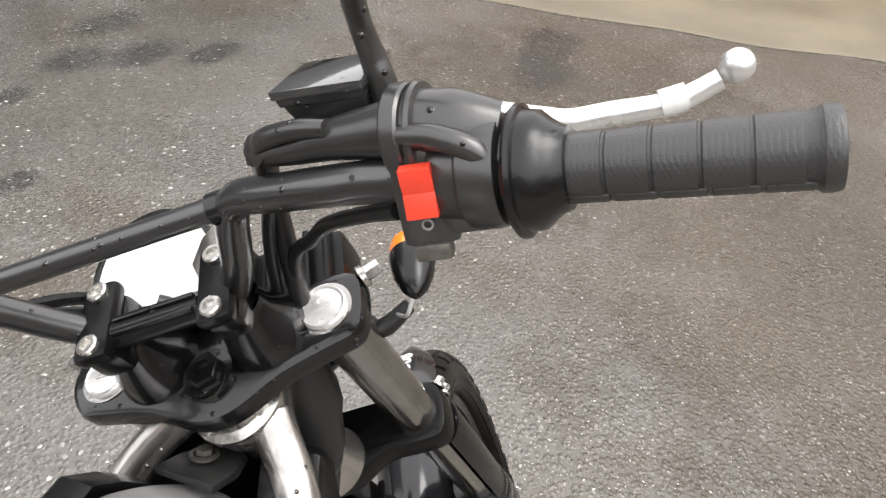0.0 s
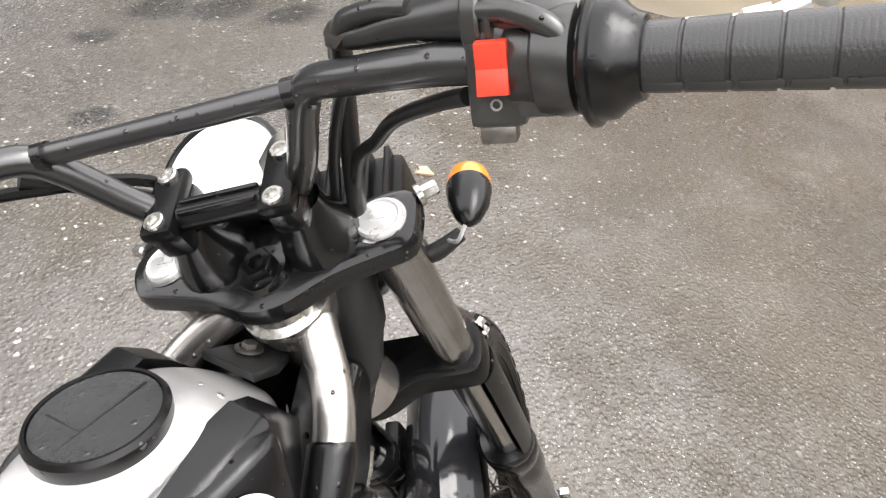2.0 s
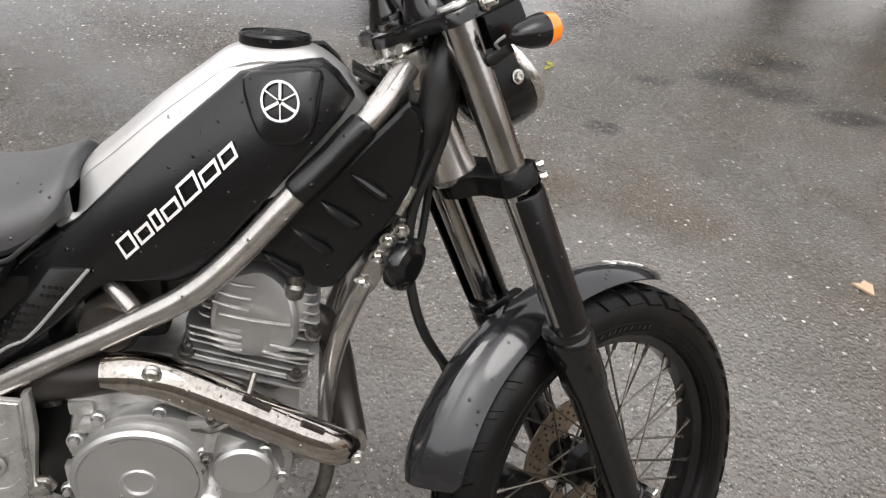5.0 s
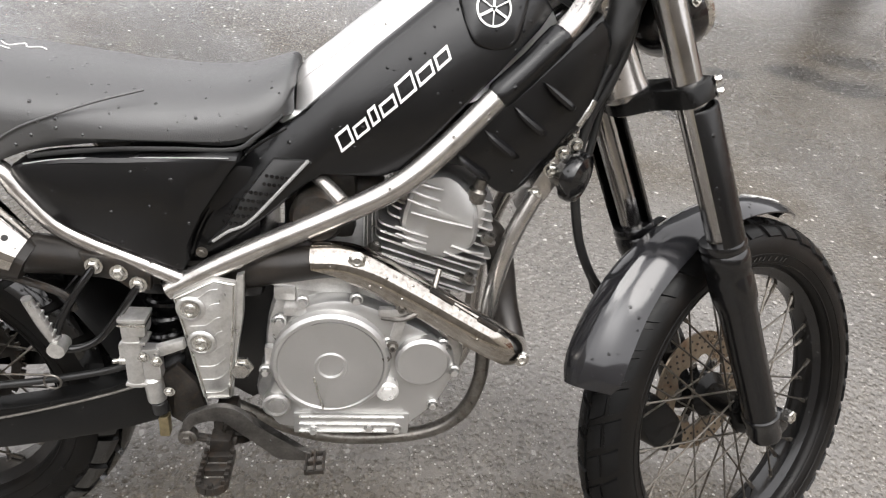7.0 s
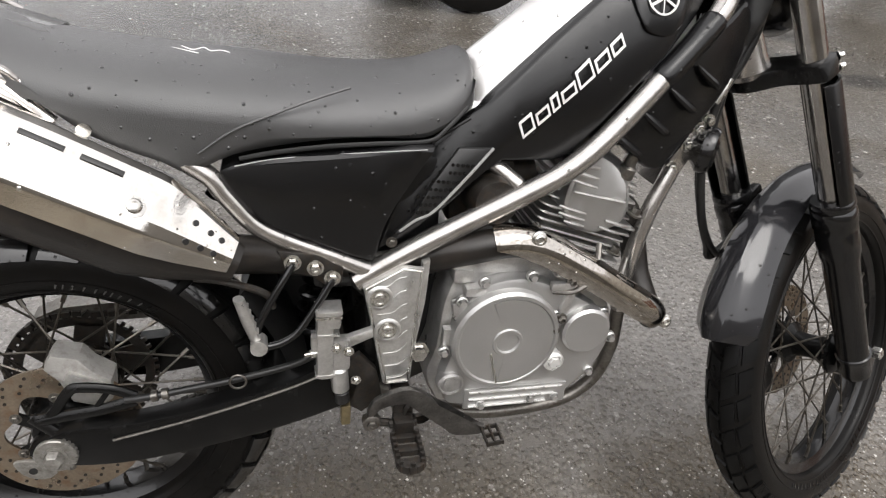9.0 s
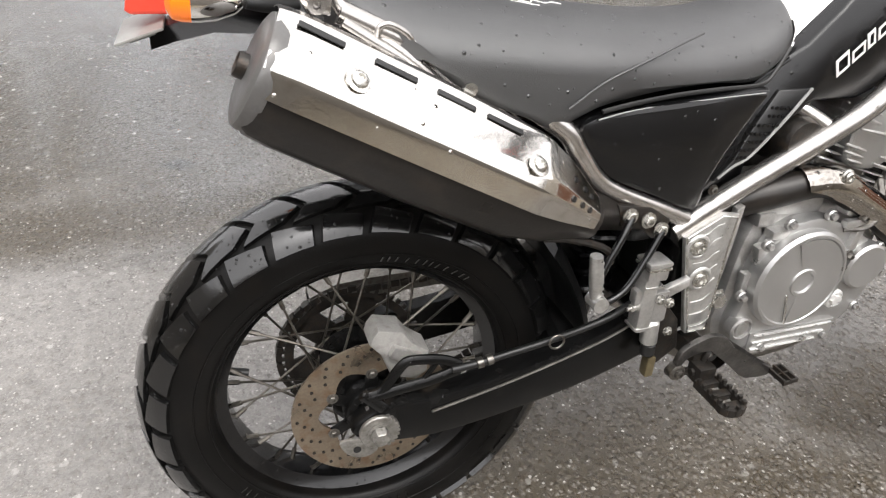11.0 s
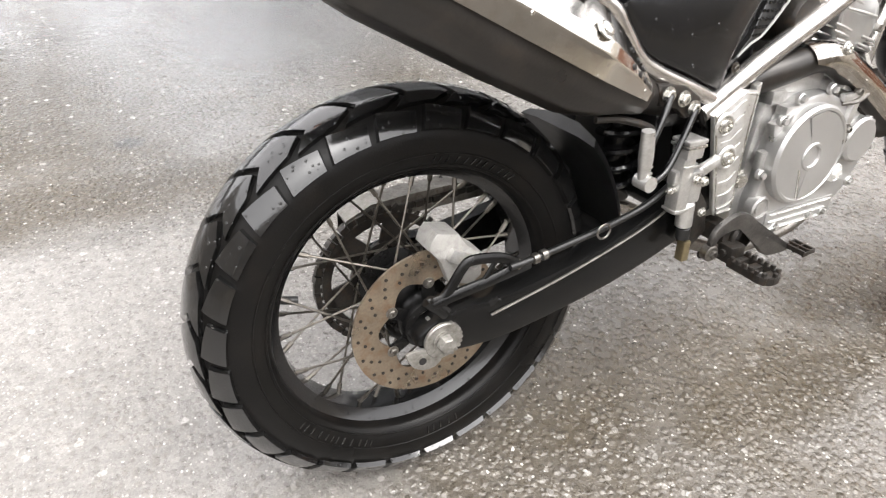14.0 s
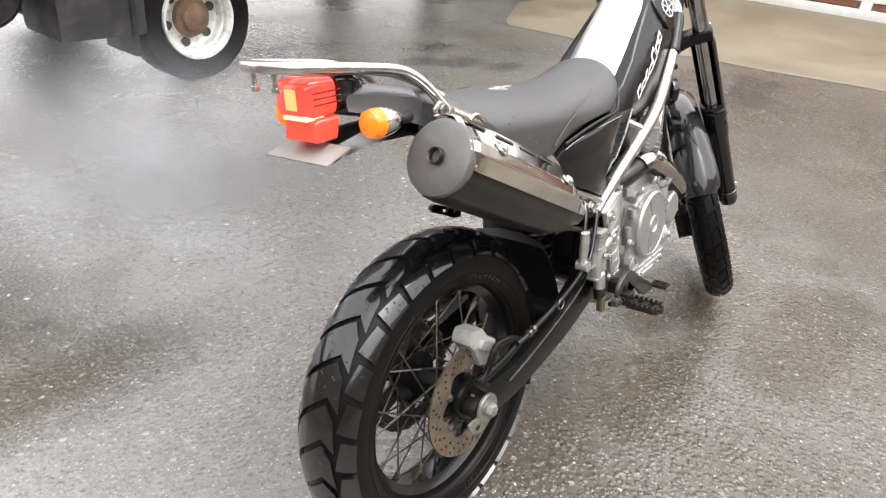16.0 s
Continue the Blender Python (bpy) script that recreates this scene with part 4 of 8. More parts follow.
for p in ((0.138, -0.13, 0.397), (0.152, -0.1295, 0.399)):
    lathe(bm, [(0.0055, -0.005), (0.0078, -0.004), (0.0078, 0.004), (0.0055, 0.005)], p, (1, 0.02, 0.15), 12)
part("collar", bm, STEEL, hose)
bm = B()
tube(bm, [(0.248 + 0.011 * math.cos(q), -0.136, 0.414 + 0.011 * math.sin(q)) for q in np.linspace(0, 6.28, 13)[:-1]], 0.0016, 6, 2, closed=True)
part("hose_guide", bm, STEEL, hose, "wire hose guide loop")

# ---- frame ----
bm = B()
MAIN = [(0.945, -0.03, 0.968), (0.9, -0.075, 0.918), (0.825, -0.1, 0.842), (0.755, -0.112, 0.765), (0.7, -0.118, 0.716), (0.63, -0.12, 0.676), (0.5, -0.12, 0.609), (0.41, -0.12, 0.556)]
tube(bm, MAIN, 0.0155, 16, 6)
main = part("main_tube", bm, FRAME, motorcycle, "silver painted main frame tube")
bm = B()
tube(bm, [(x, -y, z) for x, y, z in MAIN], 0.0155, 14, 6)
part("main_tube", bm, FRAME, motorcycle)
bm = B()
tube(bm, [(0.895, -0.077, 0.912), (0.892, -0.0785, 0.909), (0.878, -0.084, 0.895), (0.86, -0.09, 0.876), (0.824, -0.1005, 0.841), (0.818, -0.102, 0.835)], [0.016, 0.0185, 0.0185, 0.0178, 0.0185, 0.016], 16, 5)
part("rubber_sleeve", bm, PLASTIC, main, "black rubber knee pad on the frame tube")
SUB = [(0.43, -0.12, 0.572), (0.373, -0.121, 0.599), (0.313, -0.12, 0.626), (0.278, -0.119, 0.648), (0.247, -0.118, 0.687), (0.222, -0.115, 0.716), (0.12, -0.105, 0.775), (-0.03, -0.09, 0.845)]
for s in (1, -1):
    bm = B()
    tube(bm, [(x, y * s, z) for x, y, z in SUB], 0.0125, 14, 6)
    part("rear_subframe_tube", bm, FRAME, motorcycle, "silver painted subframe tube")
bm = B()
tube(bm, [(0.6, -0.085, 0.712), (0.632, -0.114, 0.69)], 0.011, 12, smooth=False)
part("frame_gusset_tube", bm, FRAME, motorcycle)
# steering head and down tube
HEAD = Vector((-0.4209, 0.0896, 0.9027))
HEADTOP = Vector((0.925, 0.0, 1.02)) - 0.014 * Vector(HEAD).normalized()
bm = B()
lathe(bm, [(0.028, -0.2), (0.034, -0.19), (0.031, -0.17), (0.029, -0.08), (0.031, -0.06), (0.034, -0.052), (0.034, -0.044), (0.028, -0.04)], HEADTOP, HEAD, 28)
head = part("steering_head", bm, FRAME, motorcycle, "silver steering head")
bm = B()
lathe(bm, [(0.02, -0.05), (0.034, -0.046), (0.036, -0.038), (0.036, -0.03), (0.03, -0.026), (0.027, -0.014), (0.02, -0.012)], HEADTOP, HEAD, 28)
for k in range(4):
    a_ = math.pi / 2 * k
    m = frame_of(HEADTOP, HEAD)
    box(bm, m @ Vector((0.029 * math.cos(a_), 0.029 * math.sin(a_), -0.02)), (0.008, 0.008, 0.012), 0.001)
part("bearing_ring", bm, BRIGHT, head, "bright steering bearing ring nut")
DOWN = [(0.985, -0.012, 0.86), (0.955, -0.03, 0.79), (0.915, -0.045, 0.725), (0.9, -0.052, 0.69), (0.872, -0.06, 0.62), (0.856, -0.064, 0.54), (0.853, -0.066, 0.45), (0.853, -0.066, 0.37), (0.825, -0.066, 0.3), (0.75, -0.066, 0.262), (0.6, -0.066, 0.262), (0.45, -0.066, 0.33)]
part("down_tube", tube(B(), DOWN[3:7], 0.0132, 14, 6), FRAME, motorcycle, "silver down tube before the engine")
bm = B()
tube(bm, DOWN[5:], 0.0115, 14, 6)
part("cradle_tube", bm, STEEL, motorcycle, "dull steel cradle tube under the engine")
bm = B()
tube(bm, [(x, -y, z) for x, y, z in DOWN[3:]], 0.0135, 12, 6)
part("cradle_tube", bm, FRAME, motorcycle)
bm = B()
tube(bm, [(0.985, 0, 0.86), (0.955, 0, 0.8), (0.92, 0, 0.73)], 0.019, 14, 4)
slab(bm, [(0.935, 0.765), (0.95, 0.745), (0.917, 0.68), (0.897, 0.655), (0.88, 0.66), (0.888, 0.69), (0.91, 0.735)], lambda x, z: -0.05, 0.1, 0.004, 1)
part("down_tube_bracket", bm, FRAME, motorcycle, "silver down tube bracket")
for p in ((0.898, -0.051, 0.69), (0.917, -0.05, 0.727), (0.93, -0.05, 0.752)):
    part("bracket_bolt", bolt(B(), p, (0, -1, 0), 0.0075, 0.008), BRIGHT, motorcycle, "zinc bracket bolt")

# joint block behind the foot plate
bm = B()
slab(bm, [(0.4, 0.57), (0.418, 0.585), (0.44, 0.585), (0.475, 0.5), (0.47, 0.4), (0.44, 0.38), (0.42, 0.42), (0.425, 0.53), (0.405, 0.55)], lambda x, z: -0.128, 0.05, 0.004, 1)
part("pivot_plate", bm, SATIN, motorcycle, "black swing arm pivot plate")
bm = B()
slab(bm, [(0.418, 0.556), (0.471, 0.587), (0.5, 0.582), (0.497, 0.535), (0.487, 0.401), (0.483, 0.398), (0.452, 0.398), (0.448, 0.402)], lambda x, z: -0.141 - 0.12 * max(0.0, 0.54 - z) * (1 if z < 0.54 else 0) * 0.5, 0.007, 0.003, 1)
foot_plate = part("foot_plate", bm, ALLOY, motorcycle, "scuffed alloy heel plate")
for k in range(8):
    bm = B()
    z = 0.565 - 0.021 * k
    y = -0.1425 - 0.06 * max(0.0, 0.54 - z)
    x0 = 0.432 + 0.003 * k
    tube(bm, [(x0, y, z - 0.008), (x0 + 0.02, y, z - 0.006), (x0 + 0.032, y, z + 0.004), (x0 + 0.044 - 0.002 * k, y, z + 0.007)], 0.0008, 6, 3)
    part("pressed_rib", bm, ALLOY, foot_plate)
RIM = [(0.4215, 0.5555), (0.4715, 0.5835), (0.4965, 0.579), (0.4935, 0.535), (0.4845, 0.4035), (0.4535, 0.4015)]
part("pressed_rim", tube(B(), [(x, -0.1415 - 0.06 * max(0.0, 0.54 - z), z) for x, z in RIM + RIM[:1]], 0.0014, 6, smooth=False), BRIGHT, foot_plate, "bright raised rim")
part("side_lip", slab(B(), [(0.499, 0.588), (0.509, 0.592), (0.506, 0.53), (0.492, 0.44), (0.487, 0.4), (0.495, 0.53)], lambda x, z: -0.137 - 0.06 * max(0.0, 0.54 - z), 0.012, 0.002, 1), ALLOY, foot_plate, "folded alloy side lip")
for p in ((0.44, -0.1435, 0.541), (0.452, -0.149, 0.492)):
    part("screw_dish", lathe(B(), [(0.0125, 0.0004), (0.0145, 0.0022), (0.0172, 0.0016), (0.019, -0.0004), (0.016, -0.001)], p, (0, -1, 0), 24, True), ALLOY, foot_plate)
    bm = B()
    lathe(bm, [(0, 0), (0.0125, 0), (0.0125, 0.002), (0.009, 0.0026), (0.009, 0.007), (0.006, 0.008), (0.005, 0.004), (0, 0.004)], p, (0, -1, 0), 18)
    part("plate_bolt", bm, BRIGHT, foot_plate, "zinc button head bolt")

# ---- engine ----
CASE = [(0.516, 0.395), (0.528, 0.44), (0.536, 0.52), (0.56, 0.575), (0.6, 0.582), (0.69, 0.574), (0.78, 0.52), (0.812, 0.46), (0.79, 0.395), (0.755, 0.352), (0.72, 0.33), (0.56, 0.332), (0.53, 0.352)]
case = part("crankcase", slab(B(), CASE, lambda x, z: -0.125, 0.24, 0.012, 3), CAST, motorcycle, "cast aluminium engine case")
INNER = [(0.535, 0.4), (0.545, 0.44), (0.552, 0.5), (0.58, 0.55), (0.64, 0.565), (0.7, 0.545), (0.77, 0.505), (0.798, 0.46), (0.78, 0.4), (0.745, 0.36), (0.715, 0.343), (0.57, 0.345), (0.54, 0.365)]
part("clutch_cover", slab(B(), INNER, lambda x, z: -0.15, 0.03, 0.01, 3), COVERALLOY, case, "cast clutch cover")
bm = B()
lathe(bm, [(0.081, -0.01), (0.081, 0.012), (0.077, 0.017), (0.073, 0.0175), (0.071, 0.0145), (0.03, 0.0165), (0.023, 0.017), (0.0215, 0.0195), (0.0175, 0.0195), (0.016, 0.016), (0, 0.016)], (0.624, -0.15, 0.47), (0, -1, 0), 64)
cc = part("round_cover", bm, COVERALLOY, case, "round machined clutch cap", sharp=25)
bm = B()
box(bm, (0.608, -0.1665, 0.425), (0.003, 0.003, 0.055), 0.001, Matrix.Rotation(radians(-14), 3, "Y"))
part("cap_rib", bm, BRIGHT, cc)
# raised sector, tilted slightly so that it looks darker than the rest
bm = B()
fan = [radians(a_) for a_ in np.linspace(-96, 112, 30)]
low_, top_ = ([bm.verts.new((0.624 + r * math.cos(a_), -0.15 - h + 0.012 * (r * math.cos(a_) + 0.02), 0.47 + r * math.sin(a_))) for a_ in fan for r in (0.0235, 0.0705)] for h in (0.0145, 0.0172))
for q in range(0, 58, 2):
    bm.faces.new((top_[q], top_[q + 1], top_[q + 3], top_[q + 2]))
    bm.faces.new((low_[q + 1], low_[q + 3], top_[q + 3], top_[q + 1]))
for q in (0, 58):
    bm.faces.new((low_[q], low_[q + 1], top_[q + 1], top_[q]))
part("cap_sector", bm, COVERALLOY, cc, "flat raised sector of the clutch cap", sharp=25)
bm = B()
lathe(bm, [(0.038, -0.01), (0.038, 0.01), (0.034, 0.014), (0, 0.015)], (0.749, -0.15, 0.475), (0, -1, 0), 40)
part("small_round_cover", bm, COVERALLOY, case, sharp=25)
bm = B()
lathe(bm, [(0.016, -0.01), (0.016, 0.013), (0.0125, 0.0155), (0.0115, 0.0135), (0.009, 0.0135)], (0.703, -0.152, 0.427), (0, -1, 0), 24)
lathe(bm, [(0.0095, 0.012), (0.009, 0.019), (0, 0.0195)], (0.703, -0.152, 0.427), (0, -1, 0), 6)
part("filler_bolt", bm, CAPWHITE, case, "bright oil plug")
bm = B()
lathe(bm, [(0.02, -0.01), (0.02, 0.006), (0.0165, 0.008), (0.0155, 0.004), (0.011, 0.004), (0.0105, 0.007), (0, 0.007)], (0.549, -0.149, 0.392), (0, -1, 0), 28)
part("breather_cap", bm, CAST, case)
part("rib_pad", box(B(), (0.655, -0.1495, 0.359), (0.165, 0.006, 0.036), 0.002), COVERALLOY, case)
# ribs get a whiter metal than the cover
for k, z in enumerate((0.372, 0.359, 0.346)):
    bm = B()
    box(bm, (0.655 - 0.006 * k, -0.1535, z), (0.15 - 0.012 * k, 0.005, 0.002), 0.0006)
    part("case_rib", bm, CAPWHITE, case, "bright case rib")
case_bolt = None
for x, z in ((0.555, 0.532), (0.585, 0.562), (0.655, 0.568), (0.715, 0.535), (0.776, 0.5), (0.796, 0.455), (0.77, 0.395), (0.72, 0.35), (0.68, 0.352), (0.675, 0.42), (0.7, 0.5), (0.535, 0.45), (0.6, 0.347)):
    if case_bolt is None:
        bm = B()
        lathe(bm, [(0.009, 0), (0.0088, 0.006), (0.007, 0.008)], (0, 0, 0), (0, -1, 0), 12)
        lathe(bm, [(0.0052, 0.005), (0.005, 0.013), (0, 0.013)], (0, 0, 0), (0, -1, 0), 6)
        case_bolt = finish("case_bolt", bm, CAST)
    o = new("case_bolt", case_bolt)
    o.parent = case
    o.location = (x, -0.146, z)
# uneven castings above the covers: starter housing, breather box, hoses
for p, size, turn_ in (((0.6, -0.1, 0.585), (0.12, 0.06, 0.045), 6), ((0.56, -0.118, 0.562), (0.03, 0.03, 0.022), 0), ((0.575, -0.14, 0.545), (0.03, 0.02, 0.014), 0),
                       ((0.555, -0.142, 0.515), (0.022, 0.016, 0.03), -10), ((0.541, -0.14, 0.47), (0.016, 0.014, 0.03), 0),
                       ((0.72, -0.12, 0.565), (0.05, 0.05, 0.03), 20), ((0.762, -0.13, 0.54), (0.04, 0.03, 0.018), 30), ((0.705, -0.15, 0.55), (0.04, 0.012, 0.012), 0),
                       ((0.712, -0.153, 0.525), (0.014, 0.012, 0.035), 12)):
    part("casting_lug", box(B(), p, size, min(size) * 0.25, Matrix.Rotation(radians(turn_), 3, "Y")), CAST, case)
for p in ((0.715, -0.152, 0.558), (0.73, -0.15, 0.578), (0.755, -0.149, 0.552), (0.706, -0.158, 0.5), (0.698, -0.158, 0.483)):
    part("banjo_bolt", bolt(B(), p, (0, -1, 0), 0.0055, 0.009), STEEL, case)
part("oil_pipe", tube(B(), [(0.69, -0.148, 0.54), (0.72, -0.158, 0.545), (0.75, -0.15, 0.565), (0.765, -0.12, 0.6)], 0.0045, 8), STEEL, case, "steel oil pipe")

CYL = Matrix(((0.954, 0, 0.3, 0.738), (0, 1, 0, 0), (-0.3, 0, 0.954, 0.552), (0, 0, 0, 1)))


def rounded(w, d, r, z, n=4):
    out = []
    for cx, cy, a0 in ((w - r, d - r, 0), (-w + r, d - r, 90), (-w + r, -d + r, 180), (w - r, -d + r, 270)):
        for k in range(n + 1):
            a_ = radians(a0 + 90 * k / n)
            out.append(Vector((cx + r * math.cos(a_), cy + r * math.sin(a_), z)))
    return out


bm = B()
loft(bm, [rounded(0.062, 0.064, 0.02, -0.01), rounded(0.062, 0.064, 0.02, 0.1)])
cylinder = part("cylinder", bm, STEEL, motorcycle, "finned aluminium cylinder", CYL)
for k in range(7):
    z = 0.006 + 0.0118 * k
    w = 0.083 - 0.01 * (k == 0) + 0.003 * math.sin(k * 1.3)
    bm = B()
    loft(bm, [rounded(w, w + 0.002, 0.012, z), rounded(w - 0.0008, w + 0.0012, 0.012, z + 0.0026)])
    part("cooling_fin", bm, CAST, cylinder, place=CYL, sharp=25)
part("head_gasket_flange", loft(B(), [rounded(0.078, 0.082, 0.02, 0.026), rounded(0.078, 0.082, 0.02, 0.034)]), CAST, cylinder, place=CYL, sharp=25)
bm = B()
loft(bm, [rounded(0.058, 0.07, 0.014, 0.08), rounded(0.06, 0.072, 0.016, 0.118), rounded(0.056, 0.07, 0.02, 0.14), rounded(0.046, 0.062, 0.022, 0.158), rounded(0.03, 0.05, 0.02, 0.166)])
hd = part("cylinder_head", bm, CAST, motorcycle, "cast cylinder head cover", CYL)
for k in range(6):
    z = 0.088 + 0.0122 * k
    w = 0.076 - 0.005 * max(0, k - 2)
    bm = B()
    loft(bm, [rounded(w, 0.076 - 0.004 * k * 0.5, 0.012, z), rounded(w - 0.0008, 0.0752 - 0.004 * k * 0.5, 0.012, z + 0.0026)])
    part("head_fin", bm, CAST, hd, place=CYL, sharp=25)
DOME = [(-0.059, 0.144), (-0.047, 0.16), (-0.013, 0.171), (0.024, 0.157), (0.046, 0.12), (0.05, 0.087), (0.019, 0.06), (-0.03, 0.056), (-0.055, 0.083), (-0.062, 0.121)]
dome_y = lambda x, z: -0.094 + 0.55 * max(0.0, z - 0.125) ** 1.35 * 4 + 3.0 * max(0.0, x - 0.02) ** 2
part("cam_cover", slab(B(), DOME, dome_y, 0.035, 0.007, 3), COVERALLOY, hd, "smooth cam chain cover", CYL)
for x0, z0, x1, z1 in ((-0.058, 0.148, -0.019, 0.15), (-0.06, 0.137, -0.019, 0.137), (-0.062, 0.126, -0.018, 0.125), (-0.05, 0.11, 0.036, 0.117), (-0.063, 0.084, -0.016, 0.083),
                       (-0.059, 0.074, -0.014, 0.073), (-0.045, 0.064, -0.011, 0.064), (0.02, 0.082, 0.07, 0.082), (0.014, 0.07, 0.072, 0.068)):
    pts = [(x0, dome_y(x0, z0) - 0.0005, z0), ((x0 + x1) / 2, dome_y((x0 + x1) / 2, z0) - 0.0025, (z0 + z1) / 2), (x1, dome_y(x1, z1) - 0.0005, z1)]
    part("cover_rib", tube(B(), pts, [0.002, 0.0028, 0.002], 8, 4), ALLOY, hd, place=CYL)
part("valve_cap", lathe(B(), [(0.013, 0), (0.013, 0.016), (0.009, 0.02), (0.009, 0.036), (0.0075, 0.037), (0.007, 0.032), (0, 0.032)], (0.03, -0.07, 0.148), (-0.1, -0.1, 1), 16), STEEL, hd, place=CYL)
for p in ((-0.075, -0.08, 0.034), (0.066, -0.084, 0.034), (-0.066, -0.08, 0.118), (0.07, -0.08, 0.1)):
    part("cylinder_stud", bolt(B(), p, (0, -0.2, 1), 0.0075, 0.012), STEEL, cylinder, place=CYL)
# inlet, carburettor and the dark space under the tank
bm = B()
box(bm, (0.6, 0, 0.655), (0.1, 0.1, 0.1), 0.015)
lathe(bm, [(0.03, -0.05), (0.03, 0.05)], (0.64, 0.0, 0.665), (1, 0, 0.1), 18)
lathe(bm, [(0.0, -0.01), (0.034, 0.0), (0.036, 0.06), (0.03, 0.07), (0, 0.07)], (0.6, -0.05, 0.66), (0, -1, 0.1), 22)
part("carburettor", bm, IRON, motorcycle, "dark carburettor")
bm = B()
box(bm, (0.44, 0, 0.63), (0.18, 0.2, 0.2), 0.02)
box(bm, (0.66, 0.0, 0.74), (0.22, 0.11, 0.06), 0.015)
part("air_box", bm, PLASTIC, motorcycle, "black air box")
# added black block, stands in for the darkness behind the shock absorber
part("dark_filler", box(B(), (0.375, 0.06, 0.49), (0.14, 0.08, 0.27), 0.012), HOSE, motorcycle, "black filler block behind the shock absorber")
# added black plate, closes a see-through gap that should look dark
part("dark_gap_plate", slab(B(), [(0.43, 0.56), (0.55, 0.58), (0.56, 0.36), (0.5, 0.33), (0.44, 0.37)], lambda x, z: -0.06, 0.12, 0.004, 1), HOSE, motorcycle, "black filler plate between engine case and foot plate")

# ---- exhaust ----
bm = B()
PIPE = [(0.81, -0.03, 0.625), (0.845, -0.028, 0.618), (0.865, -0.034, 0.58), (0.878, -0.055, 0.51), (0.888, -0.1, 0.462), (0.865, -0.128, 0.483), (0.8, -0.135, 0.525), (0.72, -0.135, 0.575), (0.64, -0.133, 0.612), (0.56, -0.122, 0.6), (0.48, -0.092, 0.572), (0.38, -0.085, 0.573), (0.3, -0.112, 0.597), (0.24, -0.148, 0.62)]
tube(bm, PIPE, [0.021] * 9 + [0.0235, 0.0255, 0.025, 0.025, 0.026], 18, 6)
part("exhaust_pipe", bm, MUFFLER, motorcycle, "heat dulled exhaust pipe")
bm = B()
line = curve_points(PIPE[4:10], 8)[:-4]
rings = []
for i, c in enumerate(line):
    ahead = (line[min(i + 1, len(line) - 1)] - line[max(i - 1, 0)]).normalized()
    out = Vector((0, -1, 0)) - ahead * ahead.dot(Vector((0, -1, 0)))
    out.normalize()
    up = ahead.cross(out)
    if up.z < 0:
        up = -up
    q = i / (len(line) - 1)
    wide = 0.93 + 0.15 * min(1.0, q * 3)
    ring = []
    for a_ in np.linspace(radians(-38 + 45 * max(0.0, q - 0.85) / 0.15), radians(108), 14):
        ring.append((c + (out * math.cos(a_) + up * math.sin(a_)) * 0.0255 * wide))
    rings.append(ring)
shell(bm, rings, [[c + (p - c) * 0.94 for p in r] for r, c in zip(rings, line)])
shield = part("pipe_heat_shield", bm, mat("pitted_chrome", (0.47, 0.445, 0.41), 0.09, metal=1.0, vary=0.12, scale=60, bump=0.03, grain=300, dirt=(0.16, 0.12, 0.085), dirt_amount=0.5, drops=0.3, drop_scale=140), motorcycle, "pitted chrome pipe heat shield")
for f_ in (0.36, 0.55):
    i = int(f_ * (len(line) - 1))
    a_, b_ = Vector(rings[i][9]), Vector(rings[i + 3][9])
    bm = B()
    tube(bm, [a_, b_], [0.0045, 0.0045], 8, smooth=False, flat=1)
    part("shield_slot", bm, IRON, shield, "dark slot")
for i, k in ((5, 5), (len(line) - 6, 7)):
    p = Vector(rings[i][k])
    bm = B()
    lathe(bm, [(0, 0), (0.0115, 0), (0.0115, 0.002), (0.0085, 0.003), (0.008, 0.006), (0.005, 0.0075), (0.0045, 0.005), (0, 0.005)], p, (0, -1, 0.2), 18)
    part("shield_bolt", bm, BRIGHT, shield, "zinc shield bolt")

# silencer
S0, S1 = Vector((-0.133, -0.142, 0.81)), Vector((0.215, -0.15, 0.632))
SAX = (S1 - S0).normalized()
SOUT = (Vector((0, -1, 0)) - SAX * SAX.dot(Vector((0, -1, 0)))).normalized()
SUP = SAX.cross(SOUT)
SUP = SUP if SUP.z > 0 else -SUP


PROFILE = [(1.0, -0.42), (1.0, 0.26), (0.88, 0.48), (0.16, 0.98), (-0.14, 1.0), (-0.5, 0.92), (-0.88, 0.5), (-1.0, 0.0), (-0.88, -0.6), (-0.4, -0.97), (0.2, -1.0), (0.72, -0.84)]


def silencer_ring(h, w, t, u0=0.0, u1=12.0, n=48, lift=0.0):
    """A ring of the silencer at h along it; u runs round the twelve corners of its section, from the lower outer edge upwards."""
    c, out = S0 + SAX * h, []
    for k in range(n):
        u = u0 + (u1 - u0) * k / (n if u1 - u0 > 11.9 else n - 1)
        i_, q = int(math.floor(u)) % 12, u - math.floor(u)
        a_, b_ = PROFILE[i_], PROFILE[(i_ + 1) % 12]
        x, y = a_[0] + (b_[0] - a_[0]) * q, a_[1] + (b_[1] - a_[1]) * q
        out.append(c + SOUT * x * (w + lift) + SUP * y * (t + lift))
    return out


